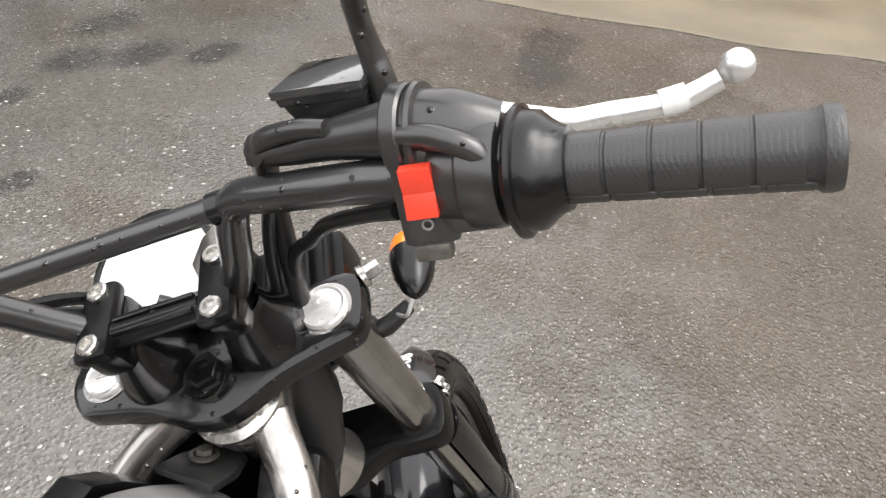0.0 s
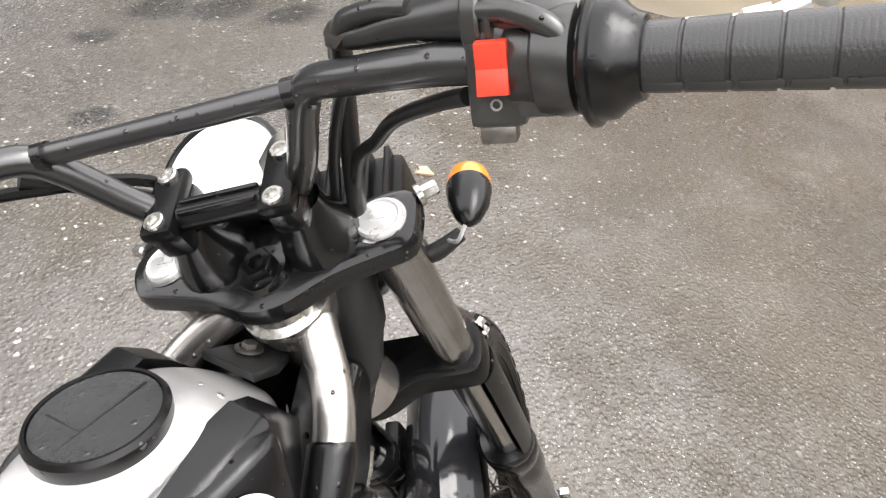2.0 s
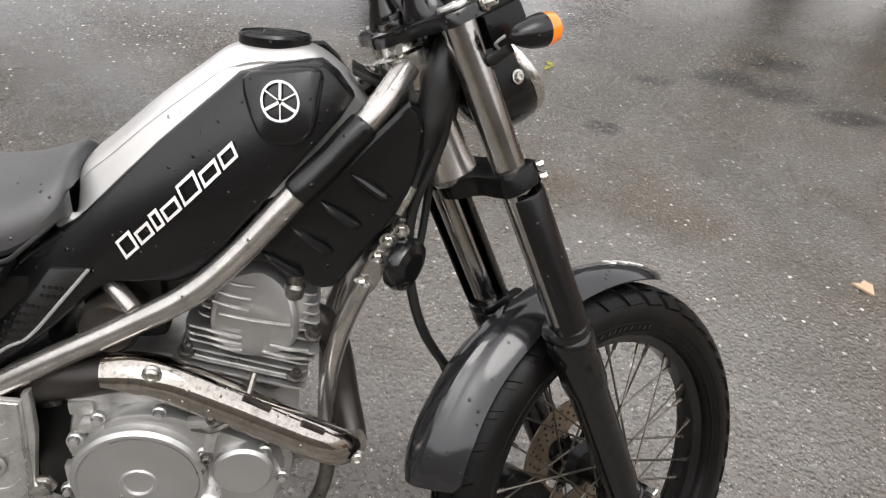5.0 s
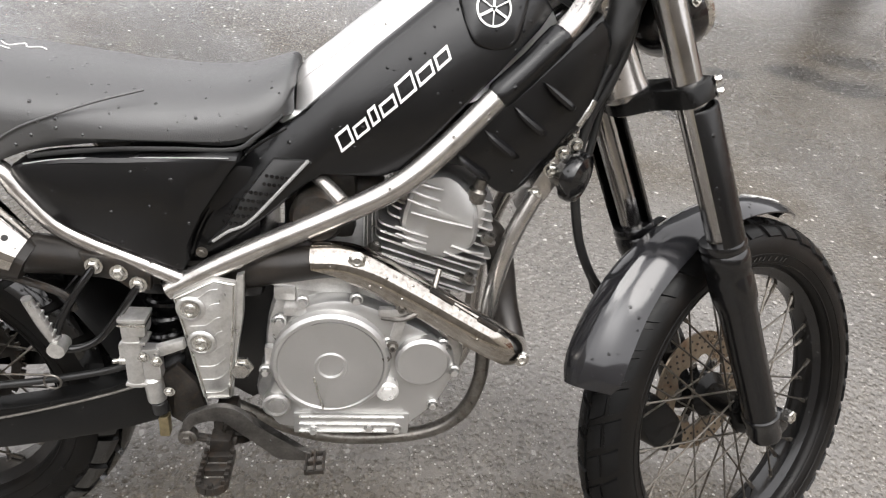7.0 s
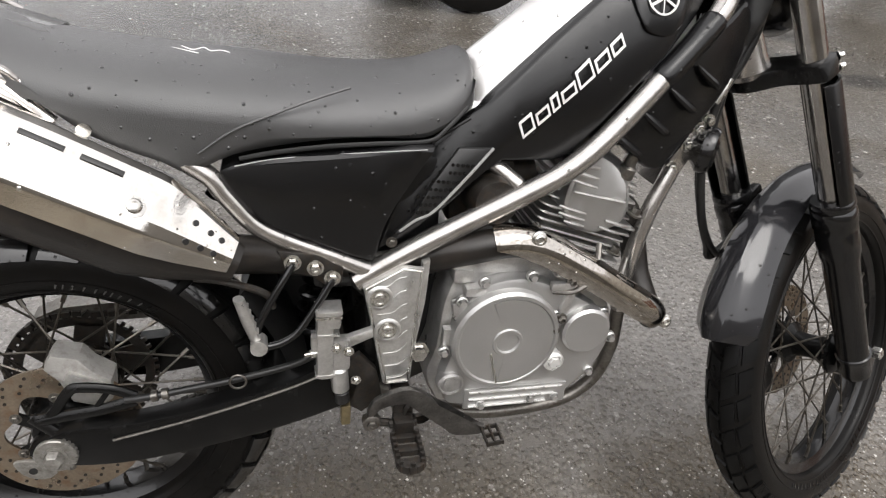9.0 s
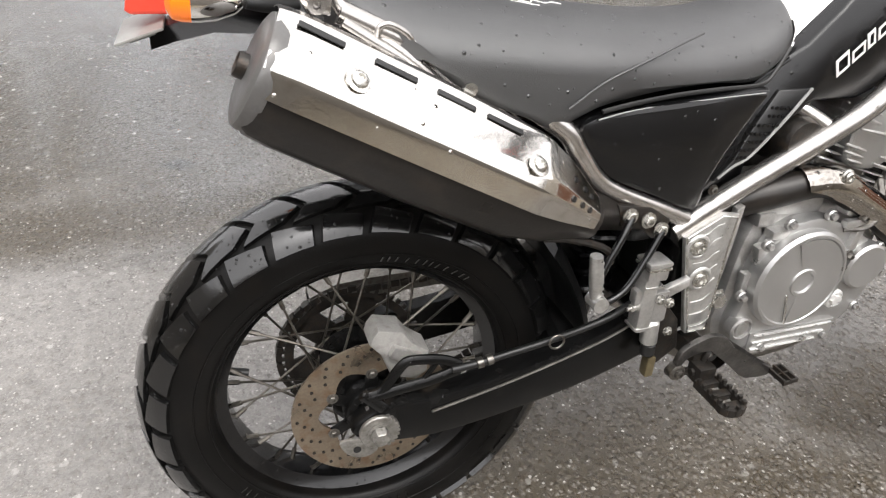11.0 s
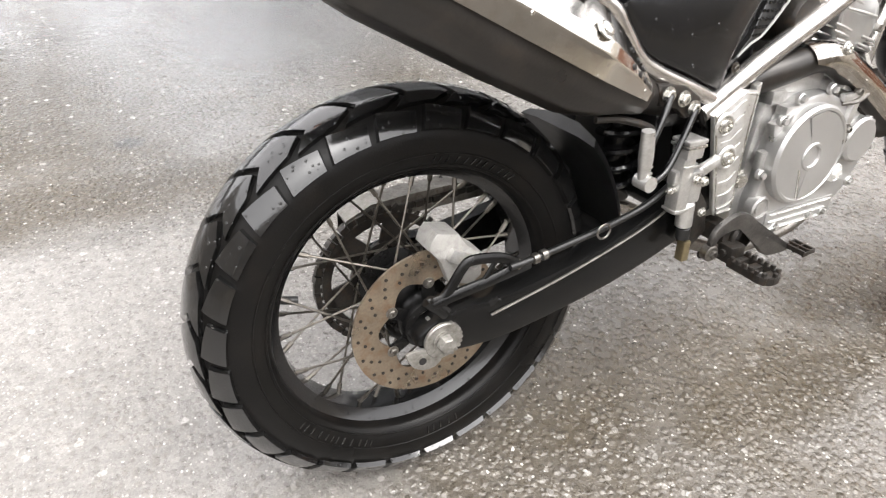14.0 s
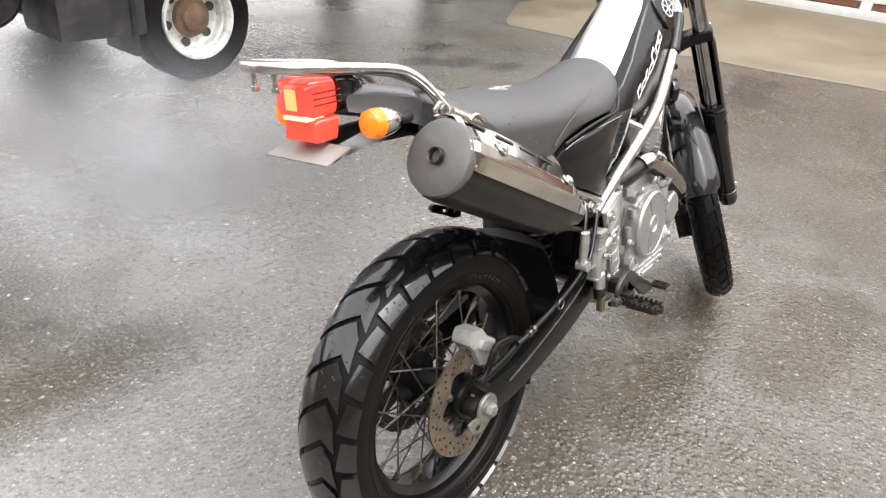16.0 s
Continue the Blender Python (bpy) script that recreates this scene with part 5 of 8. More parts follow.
bm = B()
stations = [(0.016, 0.047, 0.053), (0.024, 0.051, 0.059), (0.05, 0.053, 0.062), (0.2, 0.053, 0.064), (0.32, 0.05, 0.062), (0.37, 0.042, 0.05), (0.42, 0.028, 0.03), (0.44, 0.024, 0.024)]
loft(bm, [silencer_ring(h, w, t) for h, w, t in stations])
muffler = part("silencer", bm, MUFFLER, motorcycle, "long black silencer with polished shield", sharp=55)
bm = B()
CAPM = mat("grey_end_cap", (0.15, 0.147, 0.143), 0.42, metal=0.4, vary=0.12, scale=20, dirt=(0.12, 0.11, 0.1), dirt_amount=0.4)
lathe(bm, [(0.056, -0.006), (0.0575, 0.004), (0.0555, 0.009), (0.051, 0.011), (0.047, 0.0125), (0.022, 0.0145), (0.0, 0.0145)], S0 + SAX * 0.02, -SAX, 40)
part("end_cap", bm, CAPM, muffler, "grey silencer end cap")
bm = B()
lathe(bm, [(0.0095, -0.03), (0.0125, -0.03), (0.0125, 0.014), (0.0115, 0.016), (0.0095, 0.014)], S0 + SAX * 0.012 + SOUT * 0.004, -SAX, 22, True)
part("tail_pipe", bm, IRON, muffler, "short tail pipe")
part("tail_pipe_bore", lathe(B(), [(0.0, 0.006), (0.0098, 0.006)], S0 + SAX * 0.012 + SOUT * 0.004, -SAX, 18), HOSE, muffler)
bm = B()
rows = []
shield_st = [(0.012, 0.054, 0.063), (0.025, 0.056, 0.0655), (0.04, 0.057, 0.067), (0.2, 0.057, 0.069), (0.33, 0.055, 0.067), (0.37, 0.047, 0.055), (0.415, 0.034, 0.036), (0.43, 0.029, 0.03)]
hs = np.linspace(0.012, 0.43, 40)
for h in hs:
    w = float(np.interp(h, [s[0] for s in shield_st], [s[1] for s in shield_st]))
    t = float(np.interp(h, [s[0] for s in shield_st], [s[2] for s in shield_st]))
    rows.append(silencer_ring(h, w, t, 0.42, 5.0, 45))
shell(bm, rows, [[(p - S0 - SAX * h) * 0.972 + S0 + SAX * h for p in r] for r, h in zip(rows, hs)])
mshield = part("silencer_heat_shield", bm, SHIELD, motorcycle, "polished chrome silencer shield with slots and scratches", sharp=30)
for h0 in (0.03, 0.108, 0.178, 0.24):
    p = Vector(silencer_ring(h0, 0.0572, 0.069, 2.74, 2.78, 2, 0.0006)[0])
    q = Vector(silencer_ring(h0 + 0.046, 0.0572, 0.069, 2.74, 2.78, 2, 0.0006)[0])
    e_ = Vector(silencer_ring(h0, 0.0572, 0.069, 2.86, 2.95, 2)[0]) - Vector(silencer_ring(h0, 0.0572, 0.069, 2.74, 2.78, 2)[0])
    e_.normalize()
    m = Matrix((SAX, e_, SAX.cross(e_))).transposed()
    part("shield_slot", box(B(), (p + q) / 2, (0.046, 0.0062, 0.0016), 0.0006, m), HOSE, mshield, "dark slot")
for h in (0.094, 0.308):
    a_, b_ = (Vector(silencer_ring(h, 0.0572, 0.0688, u, u + 0.1, 2)[0]) for u in (2.04, 2.24))
    n_ = SAX.cross(b_ - a_).normalized()
    n_ = n_ if n_.dot(SOUT) > 0 else -n_
    part("shield_bolt", lathe(B(), [(0, -0.001), (0.0125, 0.0), (0.013, 0.002), (0.009, 0.003), (0.0085, 0.006), (0.006, 0.008), (0.0035, 0.0085), (0.003, 0.006), (0, 0.006)], (a_ + b_) / 2, n_, 20),
         BRIGHT, mshield, "zinc shield bolt with washer")
for h, u in ((0.375, 2.5), (0.395, 2.5), (0.41, 2.5), (0.372, 1.6), (0.39, 1.6), (0.406, 1.6)):
    w = float(np.interp(h, [s[0] for s in shield_st], [s[1] for s in shield_st]))
    t = float(np.interp(h, [s[0] for s in shield_st], [s[2] for s in shield_st]))
    a_, b_ = (Vector(silencer_ring(h, w, t, u + d, u + d + 0.1, 2)[0]) for d in (0.0, 0.2))
    n_ = (SAX + (SOUT + SUP) * -0.25).cross(b_ - a_).normalized()
    n_ = n_ if n_.dot(SOUT) > 0 else -n_
    part("shield_hole", lathe(B(), [(0, 0.0012), (0.0038, 0.0012), (0.0038, -0.001)], a_, n_, 10), HOSE, mshield, "dark drilled hole")

# ---- tank, panels and seat ----
def tank_sections():
    # x, crown height, shoulder half width, lower half width, lower height
    rows = [(0.55, 0.79, 0.03, 0.07, 0.775), (0.572, 0.838, 0.045, 0.08, 0.775), (0.61, 0.872, 0.052, 0.085, 0.775), (0.66, 0.915, 0.055, 0.085, 0.79), (0.71, 0.953, 0.056, 0.082, 0.8),
            (0.745, 0.977, 0.056, 0.078, 0.81), (0.79, 0.986, 0.057, 0.072, 0.82), (0.835, 0.982, 0.052, 0.066, 0.84), (0.865, 0.965, 0.044, 0.056, 0.86), (0.89, 0.94, 0.034, 0.042, 0.88), (0.905, 0.918, 0.022, 0.028, 0.895)]
    out = []
    for x, top, sh, low, bottom in rows:
        s = []
        for k in range(9):
            q = k / 8
            a_ = q * math.pi / 2
            s.append((sh * 0.82 * math.sin(a_) ** 0.8 if k else 0.0, top - 0.02 * (1 - math.cos(a_))))
        s += [(sh * 0.9 + (low - sh * 0.9) * 0.42, top - 0.045), (sh + (low - sh) * 0.75, top - 0.08 if top - 0.08 > bottom + 0.02 else bottom + 0.02), (low, bottom + 0.01), (low * 0.9, bottom)]
        s = [(w, max(z, bottom) if i < len(s) - 1 else bottom) for i, (w, z) in enumerate(s)]
        ring = [(x, -w, z) for w, z in s] + [(x, w, z) for w, z in reversed(s[1:])]
        out.append(ring)
    return out


bm = B()
rows = tank_sections()
rows = list(zip(*(curve_points([r[j] for r in rows], 4) for j in range(len(rows[0])))))
loft(bm, [curve_points(r, 2, True) for r in rows])
bmesh.ops.remove_doubles(bm, verts=bm.verts[:], dist=0.0005)
tank = part("fuel_tank", bm, SILVER, motorcycle, "silver painted fuel tank", sharp=60)
# filler cap
CAPN = Vector((0.02, 0.06, 1)).normalized()
bm = B()
lathe(bm, [(0.038, -0.014), (0.041, -0.004), (0.0415, 0.006), (0.0395, 0.0095), (0.0375, 0.0095), (0.037, 0.007), (0.02, 0.0075), (0.0, 0.0075)], (0.793, 0.008, 0.983), CAPN, 48)
cap = part("filler_cap", bm, PLASTIC, tank, "black plastic filler cap beaded with rain", sharp=25)
bm = B()
lathe(bm, [(0.0, 0.0075), (0.0365, 0.0075), (0.0365, 0.0082), (0.0, 0.0084)], (0.793, 0.008, 0.983), CAPN, 40)
part("cap_lid", bm, mat("grey_cap_lid", (0.04, 0.04, 0.041), 0.2, spec=0.7, vary=0.15, drops=0.6, coat=0.4, drop_scale=110), cap, "grey cap lid with raindrops")
for p, size in (((0.793, 0.004, 0.9915), (0.064, 0.0014, 0.0012)), ((0.779, 0.02, 0.9905), (0.0014, 0.03, 0.0012))):
    part("lid_seam", box(B(), p, size, 0.0003, Matrix.Rotation(radians(-3.4), 3, "X")), HOSE, cap, "dark lid seam")
# front tank mount
bm = B()
slab(bm, [(0.882, 0.024), (0.905, 0.024), (0.928, 0.013), (0.928, -0.013), (0.905, -0.024), (0.882, -0.024)], lambda x, z: 0.0, 0.008, 0.002, 1)
for v in bm.verts:
    v.co = Vector((v.co.x, v.co.z, 0.954 - v.co.y - (v.co.x - 0.9) * 0.5))
part("tank_mount", bm, HOSE, tank, "black rubber tank mount")
bm = B()
lathe(bm, [(0.0, 0), (0.0105, 0), (0.0105, 0.002), (0.0075, 0.0025)], (0.907, 0.004, 0.953), (0.45, 0, 1), 18)
lathe(bm, [(0.006, 0.002), (0.0056, 0.006), (0, 0.006)], (0.907, 0.004, 0.953), (0.45, 0, 1), 6)
part("mount_bolt", bm, STEEL, tank, "dull steel mount bolt")


UPWARD = Vector((-0.659, 0.0, 0.752))  # across the slanted upper edge of the side covers
CREASE = Vector((0.548, 0.0, 0.775)) - UPWARD * 0.05


def side_y(x, z):
    """The outer skin of the tank's side covers, which leans inwards above a crease."""
    return flat_y(x, z) + 0.4 * max(0.0, (Vector((x, 0.0, z)) - CREASE).dot(UPWARD))


def flat_y(x, z):
    y = -0.078 - 0.215 * max(0.0, 0.975 - z) + 0.25 * max(0.0, 0.83 - z)
    y += 0.45 * max(0.0, x - 0.83)
    return max(y, -0.128) if z > 0.7 else min(max(y, -0.124), -0.11)


COVER = [(0.437, 0.598), (0.452, 0.648), (0.485, 0.705), (0.513, 0.747), (0.548, 0.775), (0.582, 0.797), (0.625, 0.84), (0.668, 0.881), (0.715, 0.922), (0.758, 0.959), (0.8, 0.971), (0.848, 0.976),
         (0.866, 0.962), (0.884, 0.937), (0.868, 0.915), (0.82, 0.866), (0.742, 0.776), (0.705, 0.733), (0.68, 0.722), (0.605, 0.722), (0.585, 0.706), (0.54, 0.665), (0.478, 0.612)]
for s in (1, -1):
    bm = B()
    slab(bm, COVER, flat_y, 0.03, 0.006, 1)
    bmesh.ops.bisect_plane(bm, geom=bm.verts[:] + bm.edges[:] + bm.faces[:], plane_co=CREASE, plane_no=UPWARD)
    for v in bm.verts:
        v.co.y += 0.4 * max(0.0, (v.co - CREASE).dot(UPWARD))
    if s < 0:
        bm.transform(MIRROR)
    cov = part("side_cover", bm, PLASTIC, motorcycle, "black moulded tank side cover with raindrops", sharp=30)
    if s > 0:
        right_cover = cov
# moulded pocket behind the badge
bm = B()
slab(bm, [(0.762, 0.955), (0.777, 0.905), (0.795, 0.892), (0.82, 0.892), (0.838, 0.905), (0.845, 0.935), (0.846, 0.97), (0.8, 0.967)], lambda x, z: side_y(x, z) - 0.006, 0.012, 0.005, 3)
part("badge_pocket", bm, PLASTIC, right_cover, "raised badge pocket")


def on_cover(bm, pts, width, lift, closed=False, smooth=1):
    """A flat painted line on the side cover."""
    line = [(p.x, p.z) for p in curve_points([(x, 0, z) for x, z in pts], smooth, closed)] if smooth > 1 else list(pts)
    n = len(line)
    for i in range(n if closed else n - 1):
        (x0, z0), (x1, z1) = line[i], line[(i + 1) % n]
        k = math.hypot(x1 - x0, z1 - z0) or 1
        ex, ez = (x1 - x0) / k * width * 0.45, (z1 - z0) / k * width * 0.45
        nx, nz = -(z1 - z0) / k * width / 2, (x1 - x0) / k * width / 2
        q = [(x0 - ex + nx, z0 - ez + nz), (x0 - ex - nx, z0 - ez - nz), (x1 + ex - nx, z1 + ez - nz), (x1 + ex + nx, z1 + ez + nz)]
        top = [bm.verts.new((x, side_y(x, z) - lift, z)) for x, z in q]
        low = [bm.verts.new((x, side_y(x, z) - lift + 0.0008, z)) for x, z in q]
        bm.faces.new(top)
        for a_ in range(4):
            b_ = (a_ + 1) % 4
            bm.faces.new((top[a_], low[a_], low[b_], top[b_]))


# round badge: a ring with plain spokes
bx, bz = 0.803, 0.938
bm = B()
loops = []
for r, d in ((0.0184, 0.008), (0.0184, 0.0092), (0.0208, 0.0092), (0.0208, 0.008)):
    loops.append([bm.verts.new((bx + r * math.cos(a_), side_y(bx + r * math.cos(a_), bz + r * math.sin(a_)) - d, bz + r * math.sin(a_))) for a_ in np.linspace(0, 2 * math.pi, 41)[:-1]])
for a_, b_ in zip(loops, loops[1:]):
    for i in range(40):
        bm.faces.new((a_[i], a_[(i + 1) % 40], b_[(i + 1) % 40], b_[i]))
part("badge_ring", bm, WHITE, right_cover, "white ring of a round badge", sharp=30)
for k in range(6):
    a_ = math.pi / 6 + math.pi / 3 * k
    bm = B()
    on_cover(bm, [(bx + 0.003 * math.cos(a_), bz + 0.003 * math.sin(a_)), (bx + 0.0178 * math.cos(a_), bz + 0.0178 * math.sin(a_))], 0.003 if k % 2 else 0.0014, 0.0086)
    part("badge_spoke", bm, WHITE, right_cover, "white badge spoke", sharp=30)
# slanted model mark: a row of white outlined bars
u0, u1 = Vector((0.628, 0.765)), Vector((0.766, 0.898))
ux = (u1 - u0).normalized()
uz = Vector((-ux.y, ux.x))


def mark(a_, b_):
    p = u0 + ux * (a_ + b_ * 0.38) + uz * b_
    return (p.x, p.y)


x = 0.0
for w, lo, hi in ((0.019, -0.009, 0.013), (0.019, -0.009, 0.007), (0.01, -0.009, 0.011), (0.021, -0.009, 0.007), (0.024, -0.009, 0.013), (0.022, -0.009, 0.007), (0.019, -0.009, 0.007)):
    x += w + 0.0068
    w += 0.003
    for drop, band in ((0.0, 0.0032), (0.0062, 0.0024)):
        a_, b_ = x - w - 0.0068 + drop * 0.75, x - 0.0068 - drop * 0.75
        if b_ - a_ < 0.006:
            continue
        bm = B()
        lo_, hi_ = lo + drop * 0.7, hi - drop * 0.7
        corners = [[(a_, lo_), (b_, lo_), (b_, hi_), (a_, hi_)], [(a_ + band, lo_ + band), (b_ - band, lo_ + band), (b_ - band, hi_ - band), (a_ + band, hi_ - band)]]
        ring = []
        for q, lift in ((0, 0.0004), (0, 0.0014), (1, 0.0014), (1, 0.0004)):
            ring.append([bm.verts.new((mark(*c_)[0], side_y(*mark(*c_)) - lift, mark(*c_)[1])) for c_ in corners[q]])
        for r0, r1 in zip(ring, ring[1:]):
            for i in range(4):
                bm.faces.new((r0[i], r0[(i + 1) % 4], r1[(i + 1) % 4], r1[i]))
        part("mark_bar", bm, WHITE, right_cover, "slanted white outlined bar", sharp=30)
        break
# grille recess and worn line of the lower cover
bm = B()
slab(bm, [(0.462, 0.625), (0.487, 0.652), (0.508, 0.69), (0.545, 0.74), (0.59, 0.742), (0.552, 0.7), (0.513, 0.656), (0.487, 0.642)], lambda x, z: side_y(x, z) - 0.0065, 0.012, 0.0015, 1)
part("grille", bm, HOSE, right_cover, "dark honeycomb grille")
bm = B()
for i in range(14):
    for j in range(7):
        x = 0.485 + 0.0065 * i + 0.00325 * (j % 2)
        z = 0.655 + 0.0105 * j
        if abs((z - 0.655) - (x - 0.485) * 0.98 - 0.0) < 0.02 and z < 0.738:
            lathe(bm, [(0.0028, 0.0), (0.0022, 0.0012), (0, 0.0014)], (x, side_y(x, z) - 0.0064, z), (0, -1, 0), 6)
tagged(part("grille_mesh", bm, PLASTIC, right_cover), "dark honeycomb mesh", kind="stuff")
bm = B()
tube(bm, [(x, side_y(x, z) - 0.006, z) for x, z in ((0.468, 0.628), (0.488, 0.643), (0.514, 0.657), (0.552, 0.7), (0.589, 0.743))], 0.0022, 8, 5)
part("worn_edge", bm, GREYPLASTIC, right_cover, "pale scuffed edge")
bm = B()
tube(bm, [(x, side_y(x, z) + 0.001, z) for x, z in ((0.438, 0.606), (0.453, 0.648), (0.486, 0.706), (0.513, 0.743), (0.56, 0.777))], 0.003, 8, 5)
part("cover_edge", bm, PLASTIC, right_cover, "rolled cover edge")
bm = B()
bolt(bm, (0.456, -0.126, 0.617), (0, -1, 0), 0.005, 0.005)
part("cover_screw", bm, STEEL, right_cover)
# side panel under the seat
PANEL = [(0.243, 0.712), (0.258, 0.728), (0.306, 0.738), (0.369, 0.743), (0.44, 0.747), (0.506, 0.75), (0.494, 0.723), (0.46, 0.67), (0.44, 0.625), (0.431, 0.588), (0.362, 0.619), (0.304, 0.643), (0.272, 0.667)]
for s in (1, -1):
    bm = B()
    slab(bm, PANEL, lambda x, z: -0.128 - 0.012 * math.exp(-((x - 0.37) ** 2 + (z - 0.68) ** 2) / 0.006), 0.04, 0.007, 2)
    if s < 0:
        bm.transform(MIRROR)
    sp = part("side_panel", bm, PLASTIC, motorcycle, "matt black triangular side panel", sharp=30)
    if s > 0:
        panel = sp
bm = B()
tube(bm, [(0.262, -0.1305, 0.727), (0.306, -0.1305, 0.7355), (0.369, -0.1305, 0.7405), (0.44, -0.1305, 0.7445), (0.496, -0.1305, 0.747)], 0.0009, 6, 3)
part("panel_lip", bm, GREYPLASTIC, panel, "thin pale panel lip")

# seat
SEAT = [(-0.045, 0.872, 0.85, 0.04), (-0.03, 0.879, 0.842, 0.07), (0.0, 0.871, 0.83, 0.096), (0.05, 0.855, 0.802, 0.114), (0.11, 0.846, 0.757, 0.122), (0.18, 0.839, 0.728, 0.126),
        (0.21, 0.836, 0.716, 0.127), (0.262, 0.832, 0.738, 0.128), (0.31, 0.828, 0.748, 0.127), (0.37, 0.823, 0.755, 0.124), (0.434, 0.822, 0.756, 0.118), (0.48, 0.825, 0.753, 0.112),
        (0.51, 0.831, 0.757, 0.106), (0.54, 0.841, 0.778, 0.098), (0.56, 0.848, 0.797, 0.086), (0.568, 0.845, 0.81, 0.07)]
bm = B()
secs = []
for x, top, low, w in SEAT:
    crown = 0.003
    half = []
    for k in range(13):
        a_ = math.pi / 2 * k / 12
        half.append((w * math.sin(a_) ** 0.92 if k else 0.0, top + crown - (0.056 + crown) * (1 - math.cos(a_))))
    half += [(w * 1.0, low + (top - 0.056 - low) * 0.5), (w * 0.995, low + 0.012), (w * 0.97, low + 0.002), (w * 0.88, low)]
    secs.append([(x, -a_, b_) for a_, b_ in half] + [(x, a_, b_) for a_, b_ in reversed(half[1:])])
fine = []
for i in range(len(secs) - 1):
    for s in range(3):
        q = s / 3
        row = []
        for j in range(len(secs[0])):
            p = [secs[max(i - 1, 0)][j], secs[i][j], secs[i + 1][j], secs[min(i + 2, len(secs) - 1)][j]]
            p = [Vector(v) for v in p]
            if i == 0:
                p[0] = p[1] * 2 - p[2]
            if i == len(secs) - 2:
                p[3] = p[2] * 2 - p[1]
            row.append(0.5 * (2 * p[1] + (p[2] - p[0]) * q + (2 * p[0] - 5 * p[1] + 4 * p[2] - p[3]) * q * q + (3 * p[1] - p[0] - 3 * p[2] + p[3]) * q ** 3))
        fine.append(row)
fine.append([Vector(v) for v in secs[-1]])
loft(bm, fine)
seat = part("seat", bm, VINYL, motorcycle, "long wet black vinyl seat", sharp=70)
bm = B()
tube(bm, [(0.555, -0.09, 0.792), (0.525, -0.107, 0.768), (0.5, -0.114, 0.753), (0.434, -0.121, 0.752), (0.37, -0.126, 0.75), (0.306, -0.128, 0.743), (0.268, -0.126, 0.735)], 0.003, 8, 4)
part("seat_piping", bm, HOSE, seat, "black seat trim")
for pts in ([(0.222, -0.129, 0.742), (0.262, -0.1295, 0.77), (0.31, -0.1275, 0.79), (0.355, -0.121, 0.806), (0.4, -0.109, 0.818)],):
    bm = B()
    tube(bm, pts, 0.0016, 6, 4)
    part("seat_seam", bm, VINYL, seat, "stitched seam")

for pts in ([(0.19, -0.012), (0.222, -0.028)], [(0.2, 0.0), (0.215, -0.014), (0.226, 0.004), (0.236, -0.012), (0.248, -0.004), (0.258, -0.012)]):
    part("chalk_stroke", tube(B(), [(x, y, 0.8385 - 0.062 * (x - 0.22) - 1.6 * y * y) for x, y in pts], 0.0009, 6, 4), WHITE, seat, "white chalk stroke")

# ---- tail ----
TY = 0.015
COWL = mat("grey_tail_plastic", (0.1, 0.1, 0.1), 0.26, metal=0.3, vary=0.1, drops=0.25)
bm = B()
secs = []
for x, z, w, h in ((0.06, 0.815, 0.08, 0.04), (0.0, 0.838, 0.075, 0.034), (-0.06, 0.858, 0.066, 0.028), (-0.12, 0.874, 0.052, 0.022), (-0.17, 0.882, 0.036, 0.016)):
    secs.append([(x, TY + y, z + dz) for y, dz in ((-w, -h), (-w * 0.9, h * 0.4), (-w * 0.5, h), (w * 0.5, h), (w * 0.9, h * 0.4), (w, -h), (w * 0.8, -h * 0.6), (-w * 0.8, -h * 0.6))])
loft(bm, secs)
tailpiece = part("tail_cowl", bm, COWL, motorcycle, "grey tail cowl")
bm = B()
secs = []
for x, z, w in ((0.08, 0.78, 0.06), (-0.06, 0.825, 0.06), (-0.15, 0.828, 0.05), (-0.19, 0.818, 0.042), (-0.215, 0.808, 0.03)):
    secs.append([(x, TY + y, z + dz) for y, dz in ((-w, -0.012), (-w * 0.7, 0.004), (0, 0.008), (w * 0.7, 0.004), (w, -0.012), (w * 0.7, 0.0), (0, 0.004), (-w * 0.7, 0.0))])
loft(bm, secs)
part("mudguard_tongue", bm, PLASTIC, tailpiece, "black mudguard tongue")
LAMP = [(-0.182, 0.028, 0.021), (-0.19, 0.034, 0.0255), (-0.228, 0.035, 0.026), (-0.24, 0.031, 0.022), (-0.244, 0.022, 0.014)]
bm = B()
loft(bm, [[(x, TY + p.x, 0.892 + p.y) for p in rounded(w, h, 0.01, 0)] for x, w, h in LAMP])
tail_lamp = part("tail_lamp", bm, TAIL, motorcycle, "lit red tail lamp lens")
for z in (0.884, 0.892, 0.9):
    part("lens_rib", box(B(), (-0.205, TY, z), (0.05, 0.0725, 0.002), 0.0008), DARKRED, tail_lamp, "dark lens rib")
bm = B()
box(bm, (-0.2415, TY - 0.004, 0.892), (0.006, 0.026, 0.03), 0.0028)
part("lamp_glow", bm, BULB, tail_lamp, "glowing bulb behind the lens")
part("plate_lamp", box(B(), (-0.222, TY, 0.865), (0.032, 0.05, 0.006), 0.002), PALELENS, tail_lamp, "clear lower lens strip")
bm = B()
loft(bm, [[(x, TY + p.x, 0.893 + p.y) for p in rounded(w, h, 0.01, 0)] for x, w, h in ((-0.11, 0.014, 0.008), (-0.128, 0.026, 0.017), (-0.155, 0.033, 0.0235), (-0.184, 0.034, 0.025))])
part("lamp_base", bm, GLOSS, tail_lamp, "black lamp base")
bm = B()
